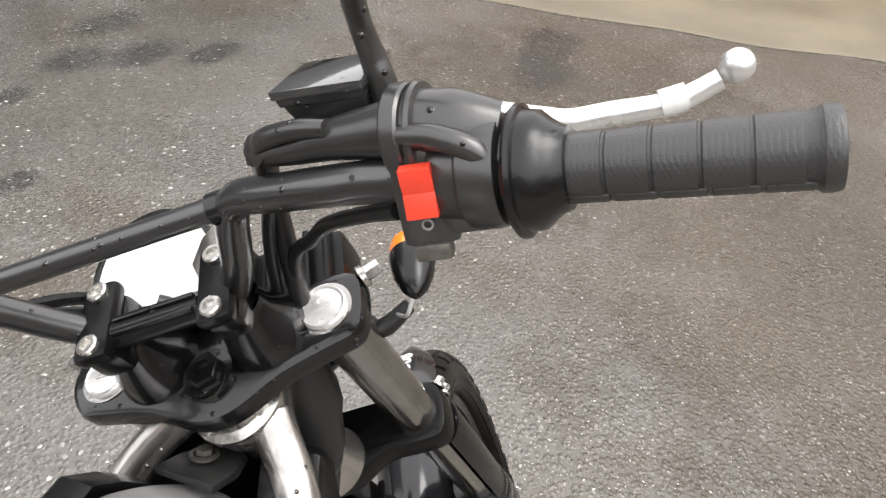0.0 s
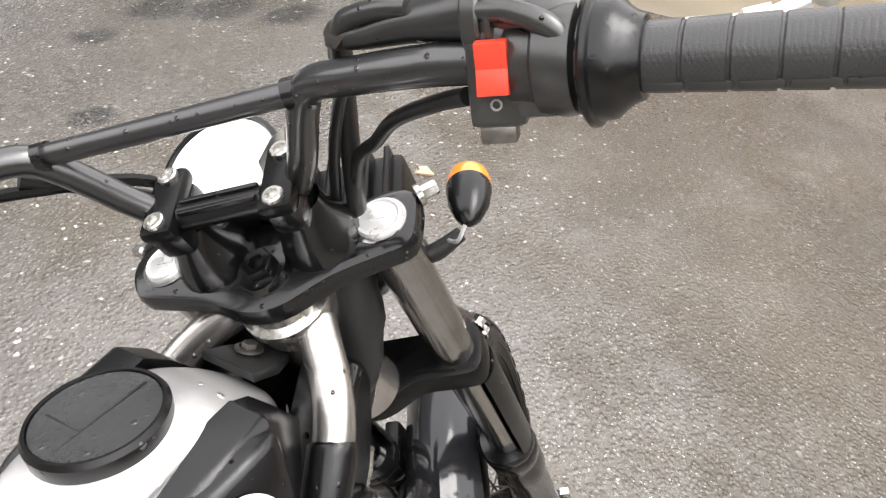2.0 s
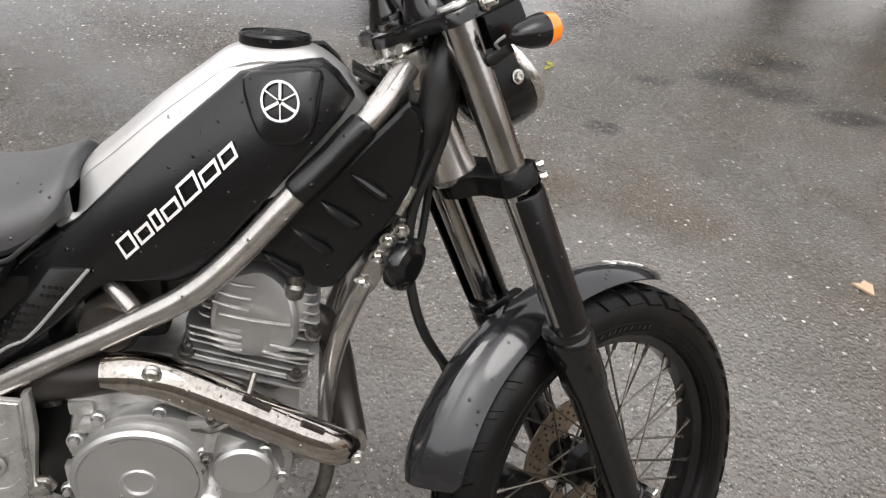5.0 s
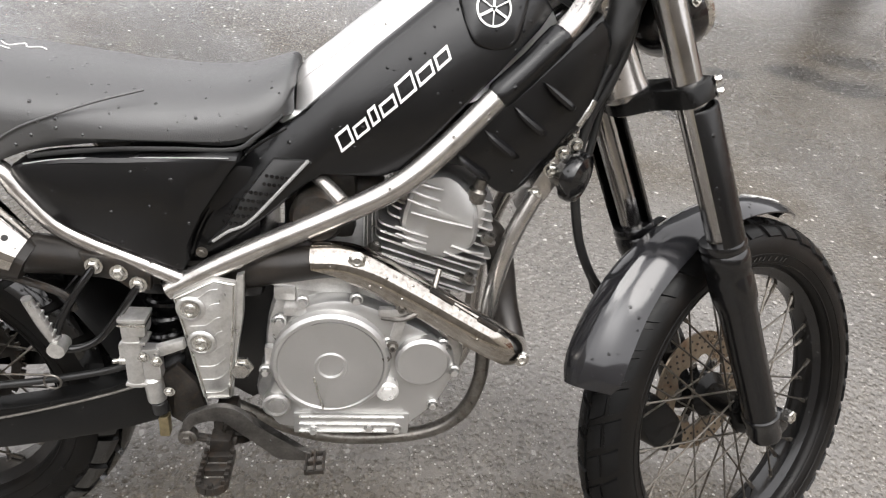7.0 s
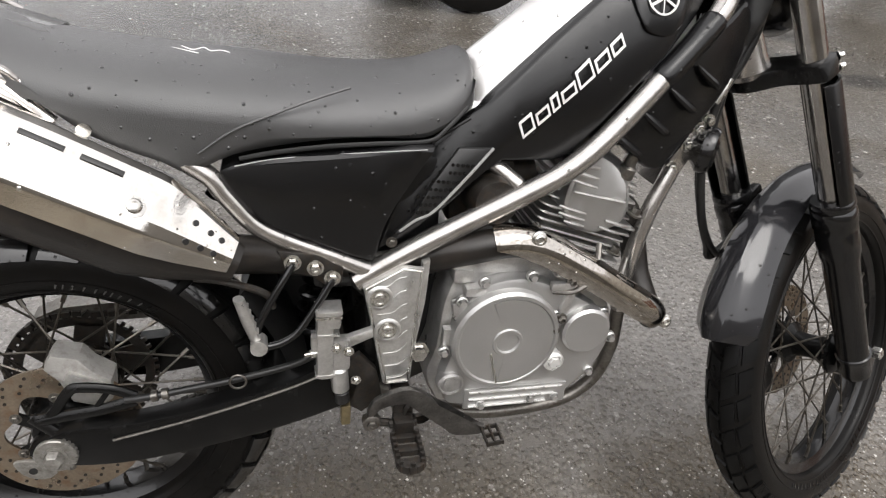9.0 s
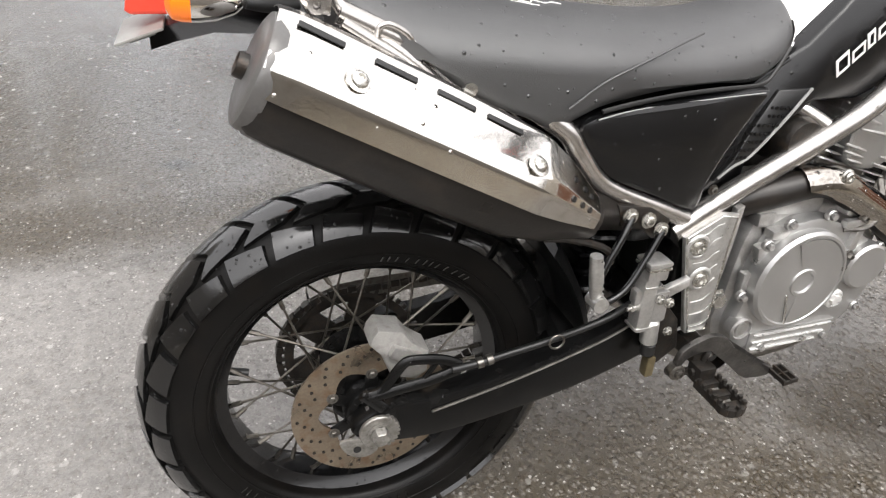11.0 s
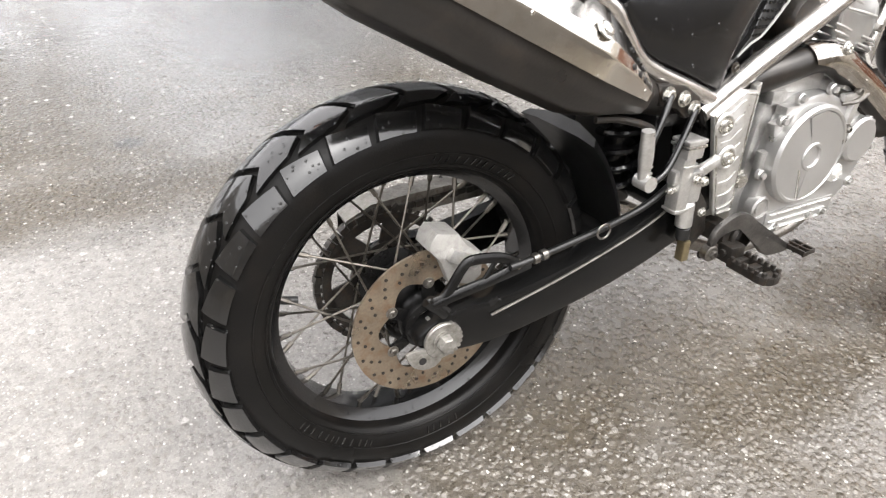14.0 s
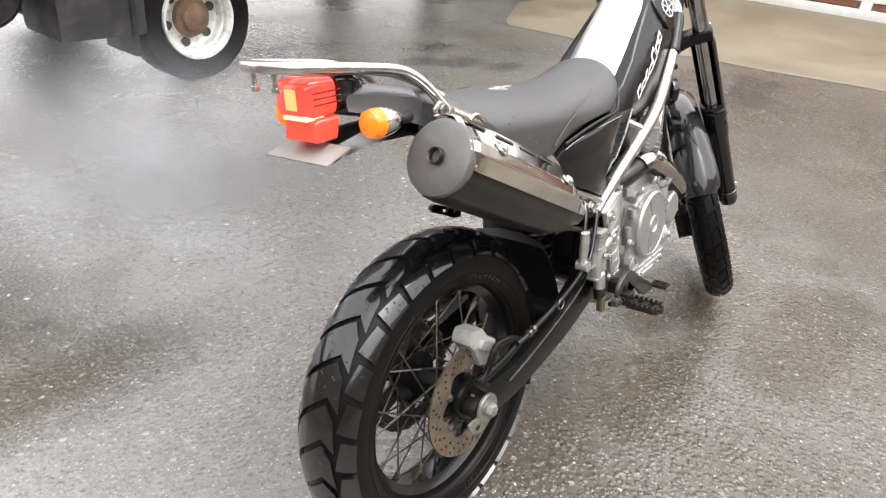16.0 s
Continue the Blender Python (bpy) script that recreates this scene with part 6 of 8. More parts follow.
loft(bm, [[(x + 0.25 * (p.y), TY + p.x, 0.848 + p.y) for p in rounded(0.034, 0.0165, 0.005, 0)] for x in (-0.19, -0.225)] + [[(-0.231 + 0.25 * p.y, TY + p.x, 0.848 + p.y) for p in rounded(0.03, 0.0135, 0.005, 0)]])
part("reflector", bm, REFLECTOR, motorcycle, "red reflector below the tail lamp")
PT = Matrix.Rotation(radians(72), 3, "Y")
bm = B()
box(bm, (-0.222, TY, 0.816), (0.003, 0.13, 0.05), 0.001, PT)
plate_ob = part("number_plate", bm, PLATE, motorcycle, "dirty pale number plate")
for k, (y, w) in enumerate(((-0.045, 0.018), (-0.015, 0.02), (0.015, 0.02), (0.045, 0.018))):
    bm = B()
    box(bm, Vector((-0.215, TY + y, 0.812)) + PT @ Vector((-0.002, 0, -0.004)), (0.0012, w, 0.026), 0.0, PT)
    part("plate_bar", bm, bpy.data.materials.get("plate_grey") or mat("plate_grey", (0.24, 0.25, 0.235), 0.5), plate_ob, "plain grey bar")


def signal(place, m_axis, parent, label, k=0.72):
    """A bullet turn signal; its lens looks along m_axis."""
    bm = B()
    lathe(bm, [(0, -0.066 * k), (0.006 * k, -0.064 * k), (0.017 * k, -0.05 * k), (0.026 * k, -0.026 * k), (0.0295 * k, -0.002 * k), (0.0295 * k, 0.006 * k)], place, m_axis, 28)
    body = part("turn_signal", bm, parent[1], parent[0], label)
    bm = B()
    lathe(bm, [(0.0292 * k, 0.004 * k), (0.029 * k, 0.018 * k), (0.026 * k, 0.03 * k), (0.016 * k, 0.037 * k), (0, 0.039 * k)], place, m_axis, 28)
    part("lens", bm, ORANGE, body, "orange lens")
    return body


for s in (-1, 1):
    p = (-0.165, TY + 0.091 * s, 0.855)
    sig = signal(p, (-1, 0, 0.06), (motorcycle, CHROME), "chrome rear turn signal with orange lens")
    bm = B()
    tube(bm, [(-0.06, TY + 0.05 * s, 0.84), (-0.1, TY + 0.08 * s, 0.848), (-0.12, TY + 0.091 * s, 0.852)], [0.01, 0.008, 0.006], 10)
    part("stalk", bm, HOSE, sig, "black rubber stalk")
# luggage rack
bm = B()
RACK = [(0.07, -0.11, 0.772), (0.03, -0.103, 0.806), (-0.02, -0.088, 0.84), (-0.045, -0.072, 0.878), (-0.07, -0.06, 0.903), (-0.1, -0.052, 0.916), (-0.17, -0.046, 0.927), (-0.25, -0.04, 0.937), (-0.275, -0.028, 0.94), (-0.284, 0.0, 0.941), (-0.285, TY, 0.941)]
tube(bm, RACK + [(x, 2 * TY - y, z) for x, y, z in reversed(RACK[:-1])], 0.0085, 12, 5)
rack = part("luggage_rack", bm, FRAME, motorcycle, "silver tubular luggage rack")
for s in (-1, 1):
    bm = B()
    tube(bm, [(0.0, TY + 0.07 * s, 0.862), (-0.05, TY + 0.045 * s, 0.895), (-0.1, TY + 0.036 * s, 0.912), (-0.18, TY + 0.03 * s, 0.924), (-0.26, TY + 0.028 * s, 0.934)], 0.0065, 10, 4)
    part("inner_rail", bm, FRAME, rack, "silver rack rail")
for x, z in ((-0.14, 0.921), (-0.235, 0.934)):
    bm = B()
    tube(bm, [(x, TY - 0.06, z), (x, TY + 0.06, z)], 0.006, 10, smooth=False)
    part("cross_bar", bm, FRAME, rack)
for x, y in ((-0.262, 0.045), (-0.262, 0.0)):
    bm = B()
    lathe(bm, [(0.004, 0), (0.004, -0.026), (0.0065, -0.027), (0.0065, -0.033), (0, -0.033)], (x, TY + y, 0.937), (0, 0, 1), 10)
    part("rack_bolt", bm, BRIGHT, rack, "zinc rack bolt")
part("tail_rail", tube(B(), [(-0.03, -0.1, 0.836), (0.0, -0.102, 0.817), (0.03, -0.104, 0.799), (0.062, -0.106, 0.779)], [0.008, 0.0092, 0.0092, 0.008], 12, 4), FRAME, motorcycle, "silver frame tail rail")
bm = B()
tube(bm, [(0.004, -0.104, 0.818), (0.008, -0.106, 0.832), (0.02, -0.107, 0.834), (0.04, -0.107, 0.82), (0.038, -0.105, 0.8)], 0.0038, 10, 4)
part("helmet_hook", bm, FRAME, rack, "silver wire helmet hook")
bm = B()
slab(bm, [(-0.07, 0.858), (-0.055, 0.868), (-0.038, 0.858), (-0.04, 0.842), (-0.062, 0.843)], lambda x, z: -0.098, 0.006, 0.002, 1)
lathe(bm, [(0.004, 0), (0.009, 0), (0.009, 0.004), (0.004, 0.004)], (-0.054, -0.1, 0.853), (0, -1, 0), 14, True)
part("rack_lug", bm, FRAME, rack)
bm = B()
lathe(bm, [(0, 0), (0.008, 0), (0.008, 0.006), (0, 0.007)], (0.103, -0.118, 0.768), (0, -1, 0), 14)
part("seat_lock", bm, BRIGHT, motorcycle, "round seat lock")

# ---- scoop below the tank, horn and cables ----
SCOOP = [(0.75, 0.742), (0.782, 0.772), (0.86, 0.855), (0.935, 0.93), (0.948, 0.935), (0.968, 0.905), (0.955, 0.823), (0.91, 0.762), (0.888, 0.73), (0.862, 0.702), (0.835, 0.703), (0.815, 0.72), (0.79, 0.735)]
scoop_y = lambda x, z: -0.086 + 0.25 * max(0.0, x - 0.87)
for s in (1, -1):
    bm = B()
    slab(bm, SCOOP, scoop_y, 0.05, 0.008, 2)
    if s < 0:
        bm.transform(MIRROR)
    sc = part("side_scoop", bm, PLASTIC, motorcycle, "matt black ribbed side scoop")
    if s > 0:
        scoop = sc
for k in range(4):
    q = k / 3
    x, z = 0.905 - 0.105 * q, 0.835 - 0.098 * q
    bm = B()
    tube(bm, [(x - 0.024, scoop_y(x - 0.024, z) - 0.0005, z + 0.018), (x - 0.012, scoop_y(x, z) - 0.003, z + 0.008), (x + 0.014, scoop_y(x, z) - 0.004, z - 0.01), (x + 0.026, scoop_y(x + 0.026, z) + 0.001, z - 0.016)], [0.001, 0.005, 0.0062, 0.001], 8, 4)
    part("scoop_rib", bm, PLASTIC, scoop, "raised rib")
bm = B()
lathe(bm, [(0, -0.03), (0.02, -0.028), (0.028, -0.018), (0.036, -0.012), (0.037, 0.0), (0.034, 0.006), (0.03, 0.004), (0.02, 0.01), (0.012, 0.009), (0, 0.012)], (0.956, -0.056, 0.719), (0.75, -0.65, -0.1), 30)
horn = part("horn", bm, GLOSS, motorcycle, "black disc horn")
bm = B()
box(bm, (0.95, -0.035, 0.752), (0.012, 0.004, 0.05), 0.001)
bolt(bm, (0.947, -0.045, 0.764), (0, -1, 0), 0.007, 0.01)
part("horn_bracket", bm, BRIGHT, horn, "zinc horn bracket")

# ---- foot pegs, pedal, master cylinder ----
PEDAL = [(0.424, 0.373), (0.43, 0.388), (0.441, 0.397), (0.471, 0.408), (0.496, 0.404), (0.515, 0.389), (0.533, 0.364), (0.554, 0.339), (0.592, 0.337), (0.6, 0.33), (0.592, 0.32), (0.555, 0.319), (0.537, 0.333), (0.519, 0.36), (0.493, 0.378),
         (0.463, 0.382), (0.441, 0.375), (0.435, 0.366), (0.426, 0.364)]
pedal = part("brake_pedal", slab(B(), PEDAL, lambda x, z: -0.178 - 0.1 * max(0.0, x - 0.5), 0.009, 0.0025, 2), mat("worn_dark_steel", (0.11, 0.105, 0.1), 0.34, metal=0.85, vary=0.3, scale=50, bump=0.1, drops=0.2, drop_scale=160), motorcycle, "dark worn steel brake pedal")
for dx in (-0.012, 0.0, 0.012):
    part("pad_tooth", box(B(), (0.606 + dx, -0.2, 0.33), (0.0032, 0.038, 0.009), 0.0012, Matrix.Rotation(radians(-8), 3, "Y")), IRON, pedal, "toothed pedal pad")
for dy in (-0.0175, 0.0, 0.0175):
    part("pad_rung", box(B(), (0.606, -0.2 + dy, 0.329), (0.027, 0.0032, 0.007), 0.001, Matrix.Rotation(radians(-8), 3, "Y")), IRON, pedal)
bm = B()
lathe(bm, [(0, 0), (0.013, 0), (0.013, 0.012), (0.01, 0.014), (0, 0.014)], (0.43, -0.165, 0.352), (0, -1, 0), 18)
bolt(bm, (0.43, -0.178, 0.352), (0, -1, 0), 0.007, 0.006)
part("pedal_pivot", bm, STEEL, pedal, "dull pivot bolt")
bm = B()
tube(bm, [(0.425, -0.16, 0.343), (0.47, -0.165, 0.338)], 0.006, 8, smooth=False)
part("pedal_shaft", bm, IRON, pedal)
bm = B()
lathe(bm, [(0.02, 0), (0.024, 0.004), (0.024, 0.02), (0.02, 0.024)], (0.5, -0.15, 0.36), (0, -1, 0), 20)
part("return_spring", bm, IRON, pedal, "dark pedal spring")
part("swing_pivot_nut", lathe(B(), [(0.017, 0), (0.017, 0.004), (0.0125, 0.005), (0.0118, 0.014), (0, 0.015)], (0.5, -0.135, 0.445), (0, -1, 0), 6), BRIGHT, motorcycle, "zinc pivot nut")


def peg(x, z, y0, side):
    """A toothed foot peg that sticks out sideways."""
    bm = B()
    L_ = 0.056
    for dx in (-0.0175, 0.0175):
        box(bm, (x + dx, side * (y0 + L_ / 2), z), (0.006, L_, 0.013), 0.0015)
        for k in range(5):
            box(bm, (x + dx, side * (y0 + 0.007 + 0.0112 * k), z + 0.008), (0.0062, 0.006, 0.009), 0.0015)
    for k in range(7):
        a_ = radians(-90 + 30 * k)
        tip = (x + 0.0175 * math.sin(a_), side * (y0 + L_ + 0.014 * math.cos(a_)), z)
        box(bm, tip, (0.0105, 0.0075, 0.013), 0.002, Matrix.Rotation(-a_ * side, 3, "Z"))
        if k in (1, 3, 5):
            box(bm, (tip[0], tip[1], z + 0.008), (0.006, 0.006, 0.009), 0.0015)
    for k in range(3):
        box(bm, (x, side * (y0 + 0.006 + k * 0.026), z - 0.001), (0.035, 0.014, 0.01), 0.0015)
    ob = part("foot_peg", bm, IRON, motorcycle, "toothed dark steel foot peg")
    bm = B()
    box(bm, (x, side * (y0 - 0.012), z + 0.008), (0.03, 0.03, 0.03), 0.005)
    tube(bm, [(x - 0.02, side * (y0 - 0.012), z + 0.01), (x + 0.02, side * (y0 - 0.012), z + 0.01)], 0.006, 8, smooth=False)
    box(bm, (x + 0.002, side * (y0 - 0.045), z + 0.03), (0.03, 0.05, 0.03), 0.005)
    part("peg_hinge", bm, IRON, ob)
    return ob


peg(0.476, 0.335, 0.186, -1)
peg(0.476, 0.335, 0.186, 1)
mc = new("rear_master_cylinder")
mc.parent = motorcycle
tagged(mc, "pale cast alloy rear brake master cylinder")
part("fluid_cup", box(B(), (0.371, -0.148, 0.52), (0.032, 0.03, 0.024), 0.005), ALLOY, mc, "grey fluid cup")
part("cup_lid", box(B(), (0.371, -0.148, 0.533), (0.036, 0.034, 0.006), 0.0028), ALLOY, mc)
for z, w in ((0.5265, 0.0355), (0.51, 0.029), (0.497, 0.03), (0.43, 0.028)):
    part("cup_collar", box(B(), (0.3705 - 0.1 * max(0.0, 0.5 - z) * 0.6, -0.148, z), (w, w * 0.98, 0.004), 0.0015), BRIGHT if z > 0.52 else ALLOY, mc)
part("bleed_nipple", lathe(B(), [(0, 0), (0.006, 0), (0.006, 0.008), (0.0035, 0.009), (0.0035, 0.016), (0, 0.017)], (0.3535, -0.15, 0.463), (-1, -0.2, 0), 12), BRIGHT, mc, "zinc bleed nipple")
part("cylinder_body", box(B(), (0.366, -0.148, 0.468), (0.024, 0.026, 0.09), 0.007), ALLOY, mc)
part("outlet", box(B(), (0.353, -0.148, 0.48), (0.012, 0.016, 0.022), 0.004), ALLOY, mc)
part("clamp_block", box(B(), (0.388, -0.15, 0.462), (0.024, 0.02, 0.05), 0.005), CAST, mc)
part("lower_body", lathe(B(), [(0.009, 0), (0.0125, 0.003), (0.0125, 0.038), (0.009, 0.042)], (0.388, -0.15, 0.396), (-0.08, 0, 1), 16), ALLOY, mc)
part("rubber_boot", lathe(B(), [(0.006, 0), (0.0105, 0.003), (0.0105, 0.02), (0.008, 0.022)], (0.391, -0.15, 0.374), (-0.08, 0, 1), 14), HOSE, mc, "black rubber boot")
part("clevis", box(B(), (0.395, -0.152, 0.356), (0.014, 0.016, 0.034), 0.003), GOLD, mc, "dull brass push rod clevis")
for p in ((0.381, -0.163, 0.478), (0.408, -0.16, 0.42), (0.397, -0.163, 0.471)):
    part("cylinder_bolt", bolt(B(), p, (0, -1, 0), 0.005, 0.006), BRIGHT, mc)
part("mount_arm", slab(B(), [(0.372, 0.477), (0.4, 0.49), (0.43, 0.5), (0.432, 0.486), (0.405, 0.474), (0.376, 0.466)], lambda x, z: -0.156, 0.01, 0.003, 1), ALLOY, mc)
part("mount_plate", slab(B(), [(0.39, 0.43), (0.415, 0.45), (0.44, 0.42), (0.45, 0.37), (0.42, 0.345), (0.4, 0.36), (0.41, 0.4)], lambda x, z: -0.142, 0.01, 0.003, 1), IRON, mc, "dark mount plate")
# pillion foot peg on its bent bracket
bm = B()
tube(bm, [(0.326, -0.142, 0.597), (0.311, -0.15, 0.575), (0.29, -0.157, 0.54), (0.279, -0.161, 0.512), (0.278, -0.163, 0.492)], 0.005, 10, 5)
tube(bm, [(0.377, -0.142, 0.572), (0.353, -0.15, 0.535), (0.328, -0.157, 0.502), (0.303, -0.161, 0.489), (0.28, -0.163, 0.488)], 0.005, 10, 5)
pb = part("pillion_bracket", bm, GLOSS, motorcycle, "bent steel pillion peg bracket")
bm = B()
tube(bm, [(0.276, -0.165, 0.5), (0.268, -0.172, 0.535), (0.259, -0.178, 0.572)], [0.0075, 0.0098, 0.0085], 12, 3, flat=0.75)
for q in range(6):
    box(bm, (0.2805 - 0.0026 * q, -0.168 - 0.0016 * q, 0.508 + 0.0105 * q), (0.006, 0.01, 0.004), 0.001)
lathe(bm, [(0, -0.014), (0.011, -0.012), (0.011, 0.012), (0, 0.014)], (0.28, -0.165, 0.494), (0, 1, 0), 14)
part("pillion_peg", bm, ALLOY, pb, "folded alloy pillion peg")
bm = B()
slab(bm, [(0.308, 0.614), (0.36, 0.606), (0.392, 0.585), (0.39, 0.562), (0.37, 0.558), (0.35, 0.574), (0.318, 0.582)], lambda x, z: -0.134, 0.012, 0.003, 1)
part("bracket_lug", bm, IRON, pb)
for p in ((0.326, -0.137, 0.598), (0.355, -0.137, 0.589), (0.377, -0.137, 0.573)):
    bm = B()
    bolt(bm, p, (0, -1, 0), 0.0075, 0.008)
    part("bracket_bolt", bm, BRIGHT, pb, "zinc bracket bolt")
bm = B()
tube(bm, [(0.205, -0.14, 0.583), (0.24, -0.146, 0.58), (0.29, -0.15, 0.562), (0.3, -0.15, 0.54)], 0.005, 8)
part("exhaust_stay", bm, IRON, pb, "dark exhaust stay")

# inner mudguard, shock absorber, chain guard, flap stay
bm = B()
secs = []
for a_ in np.linspace(radians(6), radians(40), 10):
    r = 0.33
    x, z = 0.0 + r * math.cos(a_), RZ + r * math.sin(a_)
    nx, nz = math.cos(a_), math.sin(a_)
    secs.append([(x + nx * d, y, z + nz * d) for y, d in ((-0.09, 0.0), (-0.08, 0.012), (-0.03, 0.024), (0.03, 0.024), (0.08, 0.012), (0.09, 0.0), (0.05, 0.004), (-0.05, 0.004))])
loft(bm, secs)
part("inner_mudguard", bm, mat("dull_flap_rubber", spec=0.3, colour=(0.008, 0.008, 0.008), rough=0.38, vary=0.3, bump=0.1), motorcycle, "black inner mudguard")
bm = B()
tube(bm, [(0.36, 0.0, 0.36), (0.4, 0.0, 0.66)], 0.02, 14, smooth=False)
tube(bm, [(0.362 + 0.04 * q + 0.034 * math.cos(q * 44), 0.034 * math.sin(q * 44), 0.4 + 0.2 * q) for q in np.linspace(0, 1, 110)], 0.0065, 8, 1)
part("shock_absorber", bm, GLOSS, motorcycle, "black coil shock absorber")
bm = B()
secs = []
for x, z in ((-0.06, 0.412), (-0.02, 0.43), (0.03, 0.434), (0.12, 0.436), (0.24, 0.44), (0.36, 0.45)):
    secs.append([(x, y, z + dz) for y, dz in ((0.058, -0.03), (0.06, 0.0), (0.095, 0.002), (0.099, -0.026), (0.096, -0.026), (0.093, -0.002), (0.063, -0.004), (0.061, -0.03))])
loft(bm, secs)
part("chain_guard", bm, STEEL, motorcycle, "scuffed chain guard")
bm = B()
for ring in ([(0.196, 0.577), (0.2, 0.584), (0.21, 0.586), (0.24, 0.573), (0.232, 0.556), (0.206, 0.567)], [(0.24, 0.573), (0.258, 0.565), (0.255, 0.559), (0.2365, 0.567)],
             [(0.2345, 0.5615), (0.253, 0.5535), (0.25, 0.547), (0.232, 0.556)], [(0.258, 0.565), (0.3, 0.546), (0.298, 0.53), (0.27, 0.536), (0.25, 0.547)]):
    slab(bm, ring, lambda x, z: 0.15, 0.008, 0.001, 1)
tube(bm, [(0.27, 0.15, 0.545), (0.32, 0.14, 0.575), (0.36, 0.13, 0.6)], 0.006, 8)
tube(bm, [(0.25, 0.15, 0.56), (0.3, 0.13, 0.6), (0.34, 0.12, 0.615)], 0.006, 8)
part("pillion_bracket", bm, SATIN, motorcycle, "black pillion bracket with folded peg")

# ---- fork, front wheel and handlebar: built straight ahead, then steered ----
FRONT = Matrix(((0.8119, -0.4046, -0.4209, 0.9491), (0.4811, 0.8721, 0.0896, 0.0121), (0.3308, -0.2752, 0.9027, 1.0241), (0, 0, 0, 1)))
AXLE = Vector((0.022, 0.0, -0.785))
TUBE_V = 0.085
fork = new("fork")
fork.parent = motorcycle
fork.matrix_basis = FRONT
tagged(fork, "telescopic fork with black sliders and chrome tubes")
for s in (-1, 1):
    v = TUBE_V * s
    part("stanchion", lathe(B(), [(0.0, -0.006), (0.0205, -0.006), (0.0205, -0.46), (0.0, -0.46)], (0, v, 0), (0, 0, 1), 28), mat("worn_chrome_tube", (0.42, 0.41, 0.4), 0.16, metal=1.0, vary=0.1, dirt=(0.2, 0.18, 0.16), dirt_amount=0.3) if s < 0 else bpy.data.materials["worn_chrome_tube"], fork, "chrome fork tube")
    bm = B()
    lathe(bm, [(0.0172, -0.004), (0.0172, 0.0022), (0.016, 0.0036), (0.0142, 0.0028), (0.008, 0.0032), (0.0, 0.0036)], (0, v, -0.006), (0, 0, 1), 30)
    box(bm, (0, v, -0.0024), (0.004, 0.013, 0.0014), 0.0)
    box(bm, (0.003, v + 0.004, -0.0024), (0.008, 0.003, 0.0014), 0.0)
    part("fork_cap", bm, CAPWHITE, fork, "bright polished fork top cap", sharp=15)
    bm = B()
    lathe(bm, [(0.021, -0.432), (0.031, -0.434), (0.0335, -0.439), (0.0335, -0.446), (0.0305, -0.45), (0.0335, -0.455), (0.034, -0.462), (0.0335, -0.478), (0.031, -0.484), (0.0325, -0.492), (0.0325, -0.53), (0.03, -0.545), (0.0285, -0.552),
               (0.0265, -0.69), (0.0262, -0.755), (0.029, -0.757), (0.029, -0.763), (0.0268, -0.766), (0.0275, -0.792), (0.024, -0.803), (0.012, -0.806), (0, -0.806)], (0, v, 0), (0, 0, 1), 30)
    box(bm, (0.012, v, -0.782), (0.05, 0.044, 0.04), 0.01)
    part("slider", bm, GLOSS, fork, "black fork slider")
    bm = B()
    secs = []
    for w, k in ((-0.236, 0.97), (-0.24, 1.0), (-0.4, 1.0), (-0.45, 0.98)):
        ring = []
        for a_ in np.linspace(radians(-70), radians(138), 18):
            ring.append((0.0325 * k * math.cos(a_), v + 0.0325 * k * math.sin(a_) * s, w))
        secs.append(ring)
    shell(bm, secs, [[(x * 0.9, v + (y - v) * 0.9, w) for x, y, w in r] for r in secs])
    part("fork_guard", bm, PLASTIC, fork, "black fork tube guard")
bm = B()
lathe(bm, [(0, 0), (0.011, 0), (0.011, 0.012), (0.0085, 0.014), (0, 0.014)], (AXLE.x + 0.008, -0.106, AXLE.z + 0.014), (0, -1, 0), 6)
part("axle_end", bm, BRIGHT, fork, "bright front axle nut")
bm = B()
tube(bm, [(AXLE.x, -0.1, AXLE.z), (AXLE.x, 0.1, AXLE.z)], 0.009, 12, smooth=False)
part("front_axle", bm, STEEL, fork)


def yoke(bm, w0, thick, outline):
    slab(bm, outline, lambda x, z: 0.0, thick, 0.007, 3)
    for q in bm.verts:
        q.co = Vector((q.co.x, q.co.z, w0 - q.co.y))


bm = B()
yoke(bm, -0.007, 0.0165, [(0.024, -0.11), (0.03, -0.085), (0.02, -0.06), (0.015, -0.03), (0.018, 0.0), (0.015, 0.03), (0.02, 0.06), (0.03, 0.085), (0.024, 0.11), (0.0, 0.118), (-0.024, 0.107), (-0.031, 0.085), (-0.04, 0.05), (-0.055, 0.02), (-0.059, 0.0), (-0.055, -0.02), (-0.04, -0.05), (-0.031, -0.085), (-0.024, -0.107), (0.0, -0.113)])
upper = part("upper_yoke", bm, GLOSS, fork, "black cast upper fork yoke beaded with rain")
bm = B()
lathe(bm, [(0.0, 0.009), (0.006, 0.009), (0.0065, 0.013), (0.0115, 0.013), (0.013, 0.011), (0.013, 0.004)], (-0.026, 0.0, -0.006), (0, 0, 1), 6)
lathe(bm, [(0.0115, 0.006), (0.0185, 0.0055), (0.0195, 0.002), (0.0195, -0.003)], (-0.026, 0.0, -0.006), (0, 0, 1), 26)
part("stem_nut", bm, GLOSS, upper, "black steering stem nut")
for v, d in ((-0.117, -1), (0.117, 1)):
    part("pinch_bolt", bolt(B(), (0.022, v - 0.006 * d, -0.014), (0.4, d, 0), 0.0058, 0.016), BRIGHT, upper, "zinc pinch bolt")
